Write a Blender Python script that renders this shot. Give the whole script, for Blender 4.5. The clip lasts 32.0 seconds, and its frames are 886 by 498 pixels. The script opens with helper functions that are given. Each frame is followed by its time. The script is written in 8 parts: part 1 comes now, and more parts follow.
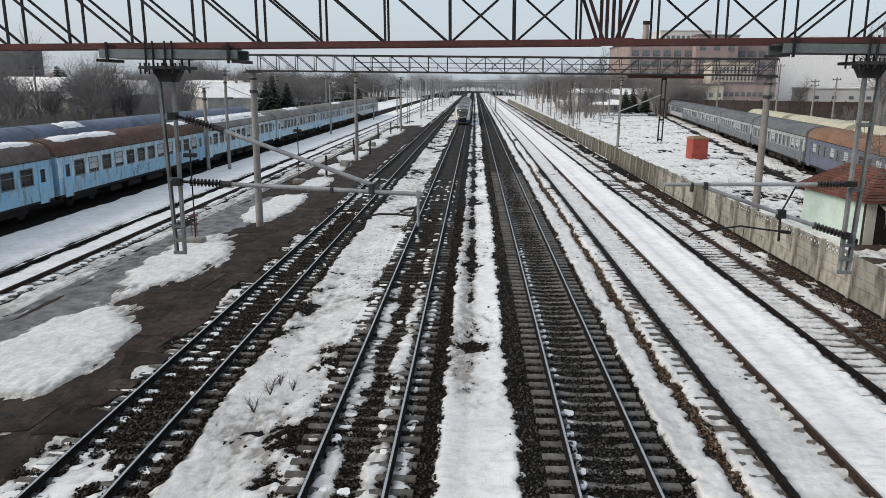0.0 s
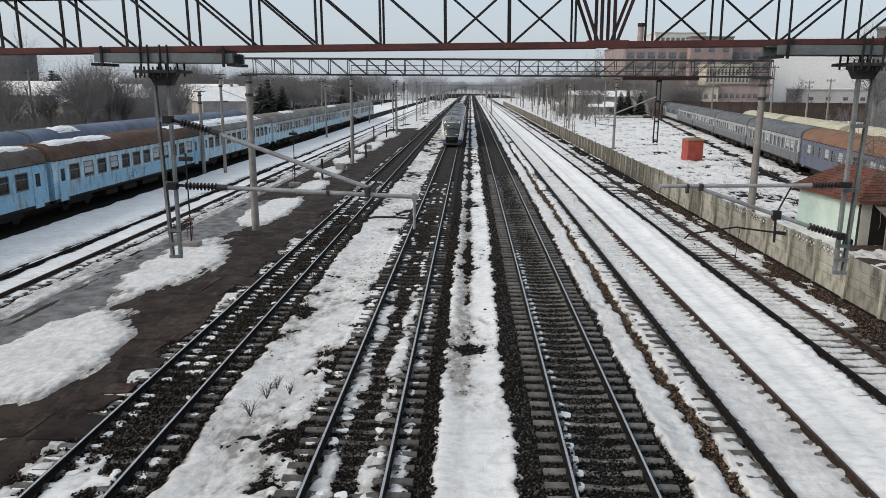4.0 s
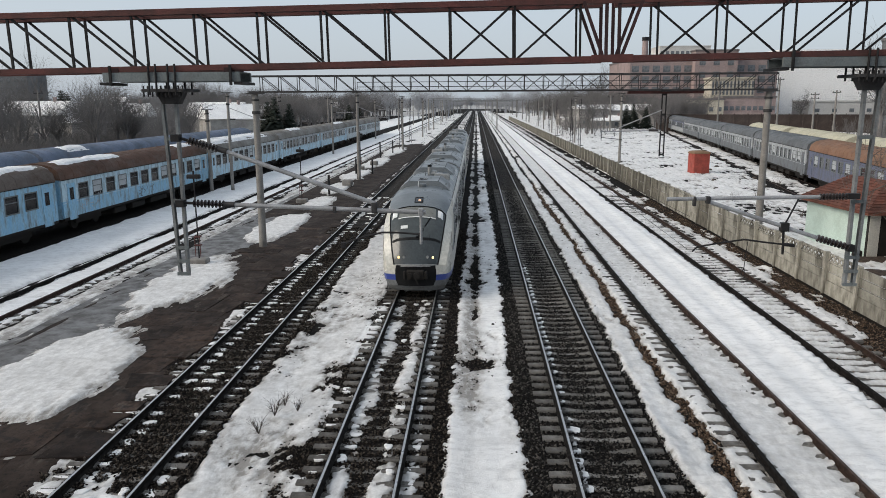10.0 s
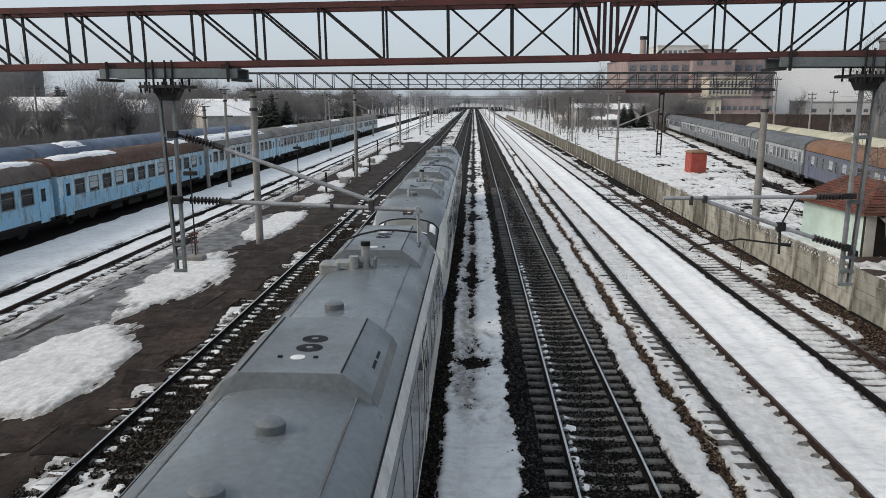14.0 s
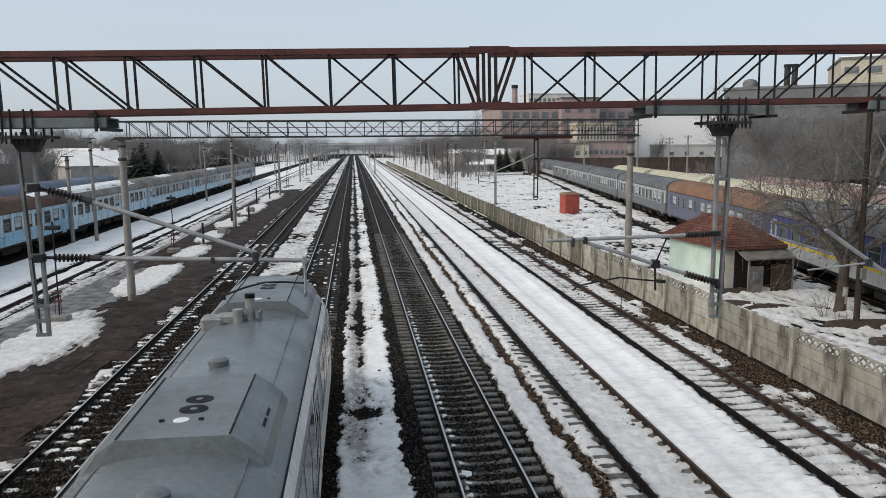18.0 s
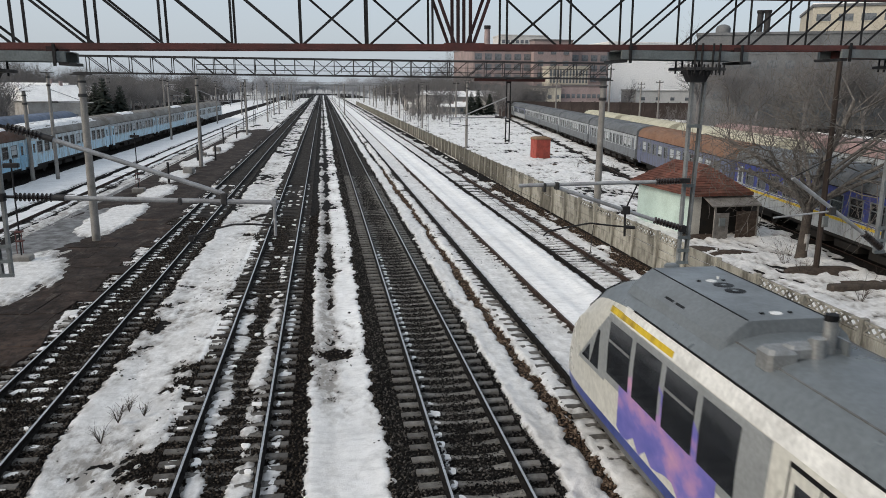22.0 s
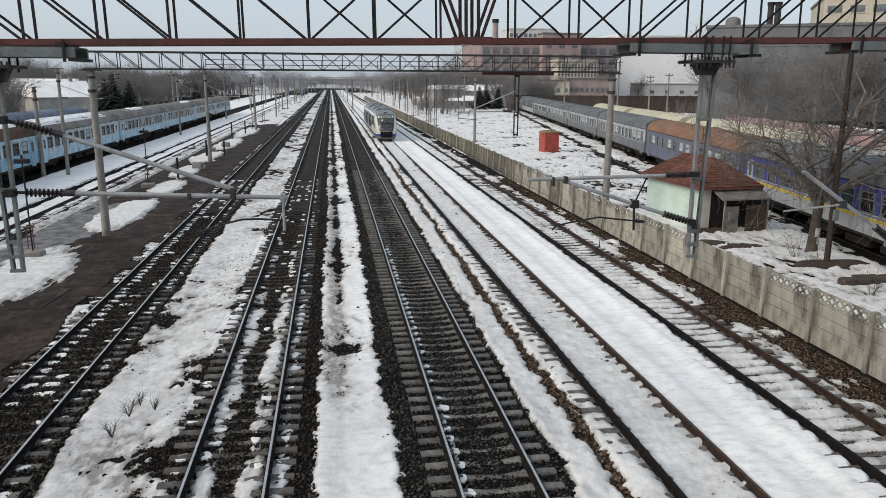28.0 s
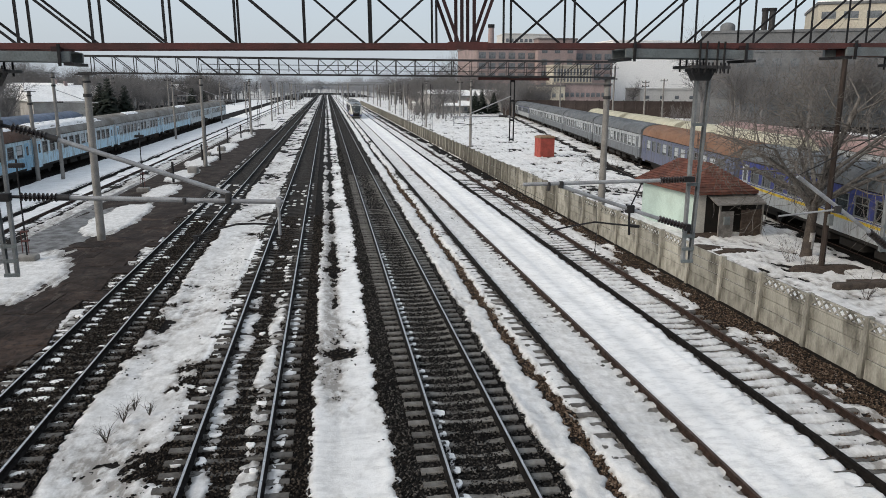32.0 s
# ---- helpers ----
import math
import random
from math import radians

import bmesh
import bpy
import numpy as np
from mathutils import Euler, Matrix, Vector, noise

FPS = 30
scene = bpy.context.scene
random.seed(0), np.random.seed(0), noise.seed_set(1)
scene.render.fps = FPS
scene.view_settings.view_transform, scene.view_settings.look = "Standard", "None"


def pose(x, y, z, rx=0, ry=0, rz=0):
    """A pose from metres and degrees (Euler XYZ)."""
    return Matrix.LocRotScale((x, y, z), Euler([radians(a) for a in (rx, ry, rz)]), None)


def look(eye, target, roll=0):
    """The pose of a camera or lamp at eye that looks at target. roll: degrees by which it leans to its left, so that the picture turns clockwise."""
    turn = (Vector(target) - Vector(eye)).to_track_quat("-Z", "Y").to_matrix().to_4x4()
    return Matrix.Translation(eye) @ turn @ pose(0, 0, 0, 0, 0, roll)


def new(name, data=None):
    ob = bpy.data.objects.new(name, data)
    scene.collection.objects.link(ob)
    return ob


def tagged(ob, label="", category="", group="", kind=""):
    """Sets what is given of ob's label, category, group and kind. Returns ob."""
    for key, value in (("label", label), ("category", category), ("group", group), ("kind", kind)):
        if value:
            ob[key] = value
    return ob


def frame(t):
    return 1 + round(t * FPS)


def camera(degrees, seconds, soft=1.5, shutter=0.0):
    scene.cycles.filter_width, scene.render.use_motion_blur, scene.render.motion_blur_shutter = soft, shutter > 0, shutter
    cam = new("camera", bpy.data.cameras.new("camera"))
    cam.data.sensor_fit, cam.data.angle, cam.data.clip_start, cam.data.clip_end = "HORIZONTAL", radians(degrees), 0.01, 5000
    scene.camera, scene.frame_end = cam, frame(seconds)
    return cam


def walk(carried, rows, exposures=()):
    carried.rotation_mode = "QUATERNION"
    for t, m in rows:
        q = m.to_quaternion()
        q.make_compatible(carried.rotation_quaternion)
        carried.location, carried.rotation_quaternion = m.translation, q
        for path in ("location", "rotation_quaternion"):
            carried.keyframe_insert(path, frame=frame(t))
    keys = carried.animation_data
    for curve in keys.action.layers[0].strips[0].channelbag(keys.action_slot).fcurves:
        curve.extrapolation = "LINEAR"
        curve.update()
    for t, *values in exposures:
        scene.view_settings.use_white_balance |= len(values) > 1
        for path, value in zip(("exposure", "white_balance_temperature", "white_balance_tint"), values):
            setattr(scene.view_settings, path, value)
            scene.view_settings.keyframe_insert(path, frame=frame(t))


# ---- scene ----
cam = camera(62.4, 32.0, soft=0.45, shutter=0.1)


def cam_pose(x, y, z, yaw, pitch, roll):
    return pose(x, y, z, 0, 0, yaw) @ pose(0, 0, 0, 90 + pitch) @ pose(0, 0, 0, 0, 0, roll)


# seconds, x, y, z, yaw, pitch, roll
PATH = [
    (0, 0.05, 0.03, 7.3, 2.329, -12.677, 0.567),
    (0.5, 0.05, 0.03, 7.3, 2.208, -12.62, 0.527),
    (1, 0.05, 0.03, 7.3, 1.994, -12.642, 0.588),
    (1.5, 0.05, 0.03, 7.3, 1.714, -12.666, 0.713),
    (2, 0.05, 0.03, 7.3, 1.356, -12.643, 0.851),
    (2.5, 0.05, 0.03, 7.3, 1.59, -12.575, 0.811),
    (3, 0.05, 0.03, 7.3, 1.771, -12.46, 0.762),
    (3.5, 0.05, 0.03, 7.3, 1.937, -12.528, 0.512),
    (5.5, 0.05, 0.03, 7.3, 2.091, -11.988, 0.19),
    (6, 0.05, 0.03, 7.3, 2.064, -11.884, 0.062),
    (6.5, 0.05, 0.03, 7.3, 1.922, -11.883, 0.074),
    (7, 0.05, 0.03, 7.3, 1.9, -11.795, 0.175),
    (7.5, 0.05, 0.03, 7.3, 2.024, -11.624, 0.085),
    (8, 0.05, 0.03, 7.3, 2.001, -11.529, 0.06),
    (8.5, 0.05, 0.03, 7.3, 2.09, -11.437, 0.099),
    (9, 0.05, 0.03, 7.3, 2.078, -11.335, 0.012),
    (9.5, 0.05, 0.03, 7.3, 2.373, -11.436, -0.357),
    (10, 0.05, 0.03, 7.3, 2.597, -11.297, -0.268),
    (10.5, 0.05, 0.03, 7.3, 2.603, -11.203, -0.18),
    (11, 0.05, 0.03, 7.3, 2.665, -11.215, -0.118),
    (11.5, 0.05, 0.03, 7.3, 2.604, -11.294, -0.12),
    (12, 0.05, 0.03, 7.3, 2.572, -11.333, 0.005),
    (12.5, 0.05, 0.03, 7.3, 2.509, -11.285, 0.053),
    (13, 0.05, 0.03, 7.3, 2.519, -11.268, 0.017),
    (13.5, 0.05, 0.03, 7.3, 2.308, -11.325, 0.048),
    (14, 0.05, 0.03, 7.3, 2.353, -11.45, 0.053),
    (14.5, 0.05, 0.03, 7.3, 2.174, -11.496, 0.121),
    (16.5, 0.047, 0.041, 7.304, 1.544, -11.718, 0.479),
    (17, 0.022, 0.069, 7.308, -1.095, -10.635, 0.592),
    (17.5, -0.005, 0.105, 7.315, -6.303, -9.283, 0.553),
    (18, -0.033, 0.141, 7.322, -6.861, -7.945, -0.496),
    (18.5, -0.057, 0.169, 7.326, -9.621, -8.697, -0.15),
    (19, -0.06, 0.18, 7.33, -9.604, -10.946, 0.421),
    (19.5, -0.06, 0.18, 7.33, -9.229, -11.733, 0.84),
    (20, -0.06, 0.18, 7.33, -9.156, -12.001, 0.795),
    (20.5, -0.06, 0.18, 7.33, -9.176, -11.995, 0.671),
    (21, -0.06, 0.18, 7.33, -9.328, -11.961, 0.487),
    (21.5, -0.06, 0.18, 7.33, -9.291, -12.095, 0.476),
    (22, -0.06, 0.18, 7.33, -9.28, -12.393, 0.539),
    (22.5, -0.06, 0.18, 7.33, -9.317, -12.505, 0.6),
    (23, -0.06, 0.18, 7.33, -9.229, -12.513, 0.515),
    (23.5, -0.06, 0.18, 7.33, -9.102, -12.668, 0.306),
    (24, -0.06, 0.18, 7.33, -9.001, -12.731, 0.3),
    (24.5, -0.06, 0.18, 7.33, -8.933, -12.881, 0.064),
    (25, -0.06, 0.18, 7.33, -8.839, -13.083, -0.029),
    (25.5, -0.06, 0.18, 7.33, -8.417, -13.093, -0.201),
    (27.5, -0.06, 0.18, 7.33, -8.645, -12.816, 0.186),
    (28, -0.06, 0.18, 7.33, -8.602, -12.836, 0.272),
    (28.5, -0.06, 0.18, 7.33, -8.579, -12.788, 0.375),
    (29, -0.06, 0.18, 7.33, -8.562, -12.791, 0.359),
    (29.5, -0.06, 0.18, 7.33, -8.372, -12.879, 0.178),
    (30, -0.06, 0.18, 7.33, -8.497, -12.999, 0.201),
    (30.5, -0.06, 0.18, 7.33, -8.487, -12.9, 0.273),
    (31, -0.06, 0.18, 7.33, -8.549, -12.708, 0.272),
    (31.5, -0.06, 0.18, 7.33, -8.613, -12.624, 0.172),
    (32, -0.06, 0.18, 7.33, -8.944, -12.468, 0.369),
]

# ---- world and light ----
SUN_EL, SUN_AZ = 33.0, 248.0
world = bpy.data.worlds.new("sky")
scene.world = world
world.use_nodes = True
wn, wl = world.node_tree.nodes, world.node_tree.links
wn.clear()
sky = wn.new("ShaderNodeTexSky")
sky.sky_type = "NISHITA"
sky.sun_disc = False
sky.sun_elevation = radians(SUN_EL)
sky.sun_rotation = radians(SUN_AZ)
sky.dust_density = 4.0
sky.air_density = 1.0
sky.ozone_density = 1.5
veil = wn.new("ShaderNodeMix")
veil.data_type = "RGBA"
veil.inputs[0].default_value = 0.5
veil.inputs[7].default_value = (8.5, 9.5, 10.6, 1)
wbg = wn.new("ShaderNodeBackground")
wbg.inputs[1].default_value = 0.115
wout = wn.new("ShaderNodeOutputWorld")
wl.new(sky.outputs[0], veil.inputs[6])
wl.new(veil.outputs[2], wbg.inputs[0])
wl.new(wbg.outputs[0], wout.inputs[0])

sun = new("sun", bpy.data.lights.new("sun", "SUN"))
sun.data.energy = 1.9
sun.data.angle = radians(32)
sun.data.color = (1.0, 0.93, 0.82)
sa, se = radians(SUN_AZ), radians(SUN_EL)
sun_from = Vector((math.sin(sa) * math.cos(se), math.cos(sa) * math.cos(se), math.sin(se)))
sun.matrix_world = look(sun_from * 100, (0, 0, 0))
scene.view_settings.exposure = -0.06


# ---- materials ----
def nd(nt, kind, **kw):
    n = nt.nodes.new(kind)
    for k, v in kw.items():
        n.inputs[k].default_value = v
    return n


def ramp_node(nt, fac, stops):
    r = nt.nodes.new("ShaderNodeValToRGB")
    while len(r.color_ramp.elements) < len(stops):
        r.color_ramp.elements.new(0.5)
    for e, (p, c) in zip(r.color_ramp.elements, stops):
        e.position = p
        e.color = c if len(c) == 4 else (*c, 1)
    nt.links.new(fac, r.inputs[0])
    return r.outputs[0]


def coord(nt, world_space=False, scale=(1, 1, 1)):
    if world_space:
        src = nt.nodes.new("ShaderNodeNewGeometry").outputs["Position"]
    else:
        src = nt.nodes.new("ShaderNodeTexCoord").outputs["Object"]
    m = nt.nodes.new("ShaderNodeMapping")
    m.inputs["Scale"].default_value = scale
    nt.links.new(src, m.inputs[0])
    return m.outputs[0]


def mixc(nt, fac, a, b):
    m = nt.nodes.new("ShaderNodeMix")
    m.data_type = "RGBA"
    for s, v in ((m.inputs[0], fac), (m.inputs[6], a), (m.inputs[7], b)):
        if isinstance(v, (int, float)):
            s.default_value = v
        elif isinstance(v, tuple):
            s.default_value = v if len(v) == 4 else (*v, 1)
        else:
            nt.links.new(v, s)
    return m.outputs[2]


def noise_fac(nt, co, scale, detail=4, rough=0.6, lo=0.35, hi=0.65):
    n = nd(nt, "ShaderNodeTexNoise", Scale=scale, Detail=detail, Roughness=rough)
    nt.links.new(co, n.inputs["Vector"])
    r = nt.nodes.new("ShaderNodeMapRange")
    r.inputs[1].default_value, r.inputs[2].default_value = lo, hi
    nt.links.new(n.outputs[0], r.inputs[0])
    return r.outputs[0], n.outputs[0]


def mat(name, base, second=None, scale=3.0, rough=0.7, metal=0.0, grain=40.0, bump=0.15, dist=0.02,
        dirt=None, dirt_amt=0.5, dirt_scale=1.2, stretch=(1, 1, 1), vary=0.0, world_space=False, rough_var=0.12, lo=0.38, hi=0.64, spec=None):
    m = bpy.data.materials.new(name)
    m.use_nodes = True
    nt = m.node_tree
    b = nt.nodes["Principled BSDF"]
    co = coord(nt, world_space, stretch)
    second = second or tuple(c * 0.72 for c in base)
    f1, raw1 = noise_fac(nt, co, scale, 5, 0.62, lo, hi)
    col = mixc(nt, f1, base, second)
    f2, raw2 = noise_fac(nt, co, grain, 3, 0.6, 0.3, 0.7)
    g = nt.nodes.new("ShaderNodeMapRange")
    g.inputs[3].default_value, g.inputs[4].default_value = 0.8, 1.14
    nt.links.new(f2, g.inputs[0])
    mul = nt.nodes.new("ShaderNodeVectorMath")
    mul.operation = "SCALE"
    nt.links.new(col, mul.inputs[0])
    nt.links.new(g.outputs[0], mul.inputs["Scale"])
    col = mul.outputs[0]
    if dirt:
        f3, raw3 = noise_fac(nt, co, dirt_scale, 6, 0.7, 0.48, 0.68)
        k = nt.nodes.new("ShaderNodeMath")
        k.operation = "MULTIPLY"
        k.inputs[1].default_value = dirt_amt
        nt.links.new(f3, k.inputs[0])
        col = mixc(nt, k.outputs[0], col, dirt)
    if vary:
        oi = nt.nodes.new("ShaderNodeObjectInfo")
        v = nt.nodes.new("ShaderNodeMapRange")
        v.inputs[3].default_value, v.inputs[4].default_value = 1 - vary, 1 + vary
        nt.links.new(oi.outputs["Random"], v.inputs[0])
        mv = nt.nodes.new("ShaderNodeVectorMath")
        mv.operation = "SCALE"
        nt.links.new(col, mv.inputs[0])
        nt.links.new(v.outputs[0], mv.inputs["Scale"])
        col = mv.outputs[0]
    nt.links.new(col, b.inputs["Base Color"])
    rr = nt.nodes.new("ShaderNodeMapRange")
    rr.inputs[3].default_value, rr.inputs[4].default_value = max(0.03, rough - rough_var), min(1, rough + rough_var)
    nt.links.new(f1, rr.inputs[0])
    nt.links.new(rr.outputs[0], b.inputs["Roughness"])
    b.inputs["Metallic"].default_value = metal
    b.inputs["Specular IOR Level"].default_value = spec if spec is not None else (0.5 if rough < 0.6 else 0.22)
    if bump:
        bp = nd(nt, "ShaderNodeBump", Strength=bump, Distance=dist)
        nt.links.new(raw2, bp.inputs["Height"])
        nt.links.new(bp.outputs[0], b.inputs["Normal"])
    return m


def glow(name, color, strength):
    m = bpy.data.materials.new(name)
    m.use_nodes = True
    b = m.node_tree.nodes["Principled BSDF"]
    b.inputs["Base Color"].default_value = (*color, 1)
    b.inputs["Emission Color"].default_value = (*color, 1)
    b.inputs["Emission Strength"].default_value = strength
    return m


def stones_material(name, a, b_, c):
    """Loose ballast: each stone its own tone."""
    m = bpy.data.materials.new(name)
    m.use_nodes = True
    nt = m.node_tree
    b = nt.nodes["Principled BSDF"]
    gi = nt.nodes.new("ShaderNodeNewGeometry")
    col = ramp_node(nt, gi.outputs["Random Per Island"], [(0.0, a), (0.55, b_), (1.0, c)])
    nt.links.new(col, b.inputs["Base Color"])
    b.inputs["Roughness"].default_value = 0.9
    b.inputs["Specular IOR Level"].default_value = 0.12
    return m


def ground_material():
    m = bpy.data.materials.new("ground_earth")
    m.use_nodes = True
    nt = m.node_tree
    b = nt.nodes["Principled BSDF"]
    co = coord(nt, True)
    vor = nd(nt, "ShaderNodeTexVoronoi", Scale=15.0)
    nt.links.new(co, vor.inputs["Vector"])
    stone = ramp_node(nt, vor.outputs["Color"], [(0.0, (0.003, 0.0027, 0.0024)), (0.5, (0.0065, 0.0058, 0.0053)), (1.0, (0.026, 0.022, 0.019))])
    f, raw = noise_fac(nt, co, 0.55, 6, 0.65, 0.42, 0.62)
    earth_f, _ = noise_fac(nt, co, 9.0, 5, 0.7, 0.3, 0.7)
    earth = mixc(nt, earth_f, (0.010, 0.0078, 0.0063), (0.027, 0.020, 0.0153))
    k = nt.nodes.new("ShaderNodeMath")
    k.operation = "MULTIPLY"
    k.inputs[1].default_value = 0.45
    nt.links.new(f, k.inputs[0])
    nt.links.new(mixc(nt, k.outputs[0], stone, earth), b.inputs["Base Color"])
    b.inputs["Roughness"].default_value = 0.93
    b.inputs["Specular IOR Level"].default_value = 0.1
    bp = nd(nt, "ShaderNodeBump", Strength=0.7, Distance=0.03)
    nt.links.new(vor.outputs["Distance"], bp.inputs["Height"])
    nt.links.new(bp.outputs[0], b.inputs["Normal"])
    return m


def snow_material():
    m = bpy.data.materials.new("old_snow")
    m.use_nodes = True
    nt = m.node_tree
    b = nt.nodes["Principled BSDF"]
    co = coord(nt, True)
    co2 = coord(nt, True, (0.8, 1.6, 1))
    f1, raw1 = noise_fac(nt, co, 0.5, 6, 0.62, 0.44, 0.72)
    f2, raw2 = noise_fac(nt, co2, 3.2, 7, 0.74, 0.47, 0.64)
    f3, raw3 = noise_fac(nt, co, 24.0, 5, 0.75, 0.60, 0.74)
    c = mixc(nt, f1, (0.87, 0.86, 0.84), (0.73, 0.72, 0.70))
    k = nt.nodes.new("ShaderNodeMath")
    k.operation = "MULTIPLY"
    k.inputs[1].default_value = 0.5
    nt.links.new(f2, k.inputs[0])
    c = mixc(nt, k.outputs[0], c, (0.52, 0.51, 0.495))
    k2 = nt.nodes.new("ShaderNodeMath")
    k2.operation = "MULTIPLY"
    k2.inputs[1].default_value = 0.5
    nt.links.new(f3, k2.inputs[0])
    c = mixc(nt, k2.outputs[0], c, (0.25, 0.23, 0.21))
    at = nt.nodes.new("ShaderNodeAttribute")
    at.attribute_name = "dirt"
    f4, _ = noise_fac(nt, coord(nt, True, (1.6, 0.8, 1)), 2.6, 6, 0.72, 0.30, 0.70)
    k3 = nt.nodes.new("ShaderNodeMath")
    k3.operation = "MULTIPLY_ADD"
    k3.inputs[1].default_value = 1.7
    k3.inputs[2].default_value = 0.12
    nt.links.new(f4, k3.inputs[0])
    k4 = nt.nodes.new("ShaderNodeMath")
    k4.operation = "MULTIPLY"
    k4.use_clamp = True
    nt.links.new(k3.outputs[0], k4.inputs[0])
    nt.links.new(at.outputs["Fac"], k4.inputs[1])
    c = mixc(nt, k4.outputs[0], c, (0.27, 0.25, 0.225))
    nt.links.new(c, b.inputs["Base Color"])
    b.inputs["Roughness"].default_value = 0.6
    bp = nd(nt, "ShaderNodeBump", Strength=0.35, Distance=0.06)
    nt.links.new(raw2, bp.inputs["Height"])
    bp2 = nd(nt, "ShaderNodeBump", Strength=0.6, Distance=0.03)
    nt.links.new(raw3, bp2.inputs["Height"])
    nt.links.new(bp.outputs[0], bp2.inputs["Normal"])
    nt.links.new(bp2.outputs[0], b.inputs["Normal"])
    return m


M_GROUND = ground_material()
M_SNOW = snow_material()
M_STONE_DARK = stones_material("ballast_dark", (0.004, 0.0038, 0.0036), (0.016, 0.015, 0.0138), (0.11, 0.10, 0.09))
M_STONE_BROWN = stones_material("ballast_brown", (0.005, 0.004, 0.0034), (0.018, 0.0142, 0.0115), (0.095, 0.079, 0.064))
M_STONE_RUST = stones_material("litter_and_rusty_stones", (0.026, 0.017, 0.011), (0.075, 0.048, 0.032), (0.19, 0.142, 0.105))
M_SLEEPER_FAR = mat("grimy_sleeper", (0.055, 0.05, 0.045), (0.03, 0.027, 0.024), 4, 0.9, grain=30)
M_SLEEPER_CLEAN = mat("pale_concrete_sleeper", (0.19, 0.182, 0.165), (0.115, 0.108, 0.10), 4, 0.9, grain=60, vary=0.25, dirt=(0.05, 0.044, 0.038), dirt_amt=0.55, dirt_scale=3)
M_SLEEPER = mat("concrete_sleeper", (0.175, 0.165, 0.15), (0.10, 0.093, 0.085), 4, 0.9, grain=60, vary=0.25, dirt=(0.03, 0.026, 0.023), dirt_amt=0.6, dirt_scale=3)
M_RAIL_SIDE = mat("rail_web", (0.013, 0.0105, 0.009), (0.007, 0.006, 0.0055), 6, 0.8, 0.0, grain=80, spec=0.12)
M_RAIL_RUST = mat("rail_web_rust", (0.05, 0.029, 0.021), (0.022, 0.015, 0.012), 6, 0.8, 0.2, grain=80)
M_RAIL_TOP = mat("rail_head", (0.62, 0.61, 0.60), (0.46, 0.45, 0.43), 3, 0.38, 0.9, grain=90, bump=0.05)
M_RAIL_TOP_DULL = mat("rail_head_dull", (0.10, 0.066, 0.052), (0.055, 0.04, 0.034), 3, 0.6, 0.3, grain=90, bump=0.05)
M_PLATFORM = mat("worn_asphalt", (0.04, 0.026, 0.0185), (0.017, 0.0112, 0.008), 0.8, 0.93, grain=30, dirt=(0.03, 0.021, 0.016), dirt_amt=0.8, dirt_scale=0.5, world_space=True)


def crack(m, scale, width, color):
    """Adds joints of broken slabs to a material."""
    nt = m.node_tree
    b = nt.nodes["Principled BSDF"]
    old = b.inputs["Base Color"].links[0].from_socket
    v = nd(nt, "ShaderNodeTexVoronoi", Scale=scale)
    v.feature = "DISTANCE_TO_EDGE"
    co = coord(nt, True, (1.0, 0.55, 1))
    n = nd(nt, "ShaderNodeTexNoise", Scale=2.0, Detail=4.0)
    nt.links.new(co, n.inputs["Vector"])
    add = nt.nodes.new("ShaderNodeMix")
    add.data_type = "RGBA"
    add.inputs[0].default_value = 0.12
    nt.links.new(co, add.inputs[6])
    nt.links.new(n.outputs["Color"], add.inputs[7])
    nt.links.new(add.outputs[2], v.inputs["Vector"])
    r = nt.nodes.new("ShaderNodeMapRange")
    r.inputs[1].default_value, r.inputs[2].default_value = 0.0, width
    r.inputs[3].default_value, r.inputs[4].default_value = 0.85, 0.0
    nt.links.new(v.outputs["Distance"], r.inputs[0])
    nt.links.new(mixc(nt, r.outputs[0], old, color), b.inputs["Base Color"])


def soil(m, scale, stretch, lo, hi, color, amount):
    """Lays blotches of another colour over a material."""
    nt = m.node_tree
    b = nt.nodes["Principled BSDF"]
    old = b.inputs["Base Color"].links[0].from_socket
    f, _ = noise_fac(nt, coord(nt, True, stretch), scale, 7, 0.68, lo, hi)
    k = nt.nodes.new("ShaderNodeMath")
    k.operation = "MULTIPLY"
    k.inputs[1].default_value = amount
    nt.links.new(f, k.inputs[0])
    nt.links.new(mixc(nt, k.outputs[0], old, color), b.inputs["Base Color"])


crack(M_PLATFORM, 0.9, 0.05, (0.012, 0.009, 0.008))
soil(M_PLATFORM, 1.6, (1.4, 0.5, 1), 0.56, 0.66, (0.10, 0.085, 0.072), 0.5)
soil(M_PLATFORM, 7.0, (1.0, 0.7, 1), 0.50, 0.64, (0.006, 0.005, 0.0042), 0.75)
M_SLUSH = mat("wet_grey_slush", (0.14, 0.132, 0.122), (0.05, 0.043, 0.037), 1.6, 0.5, grain=14, world_space=True)
M_SLAB = mat("broken_paving", (0.048, 0.03, 0.021), (0.018, 0.0115, 0.0083), 1.1, 0.93, grain=25, vary=0.45, dirt=(0.022, 0.015, 0.012), dirt_amt=0.7, dirt_scale=1.4, world_space=True, bump=0.35)
soil(M_SLAB, 6.0, (1.0, 0.7, 1), 0.48, 0.62, (0.006, 0.0046, 0.0038), 0.8)
soil(M_SLAB, 1.7, (1.4, 0.5, 1), 0.57, 0.66, (0.12, 0.10, 0.085), 0.5)
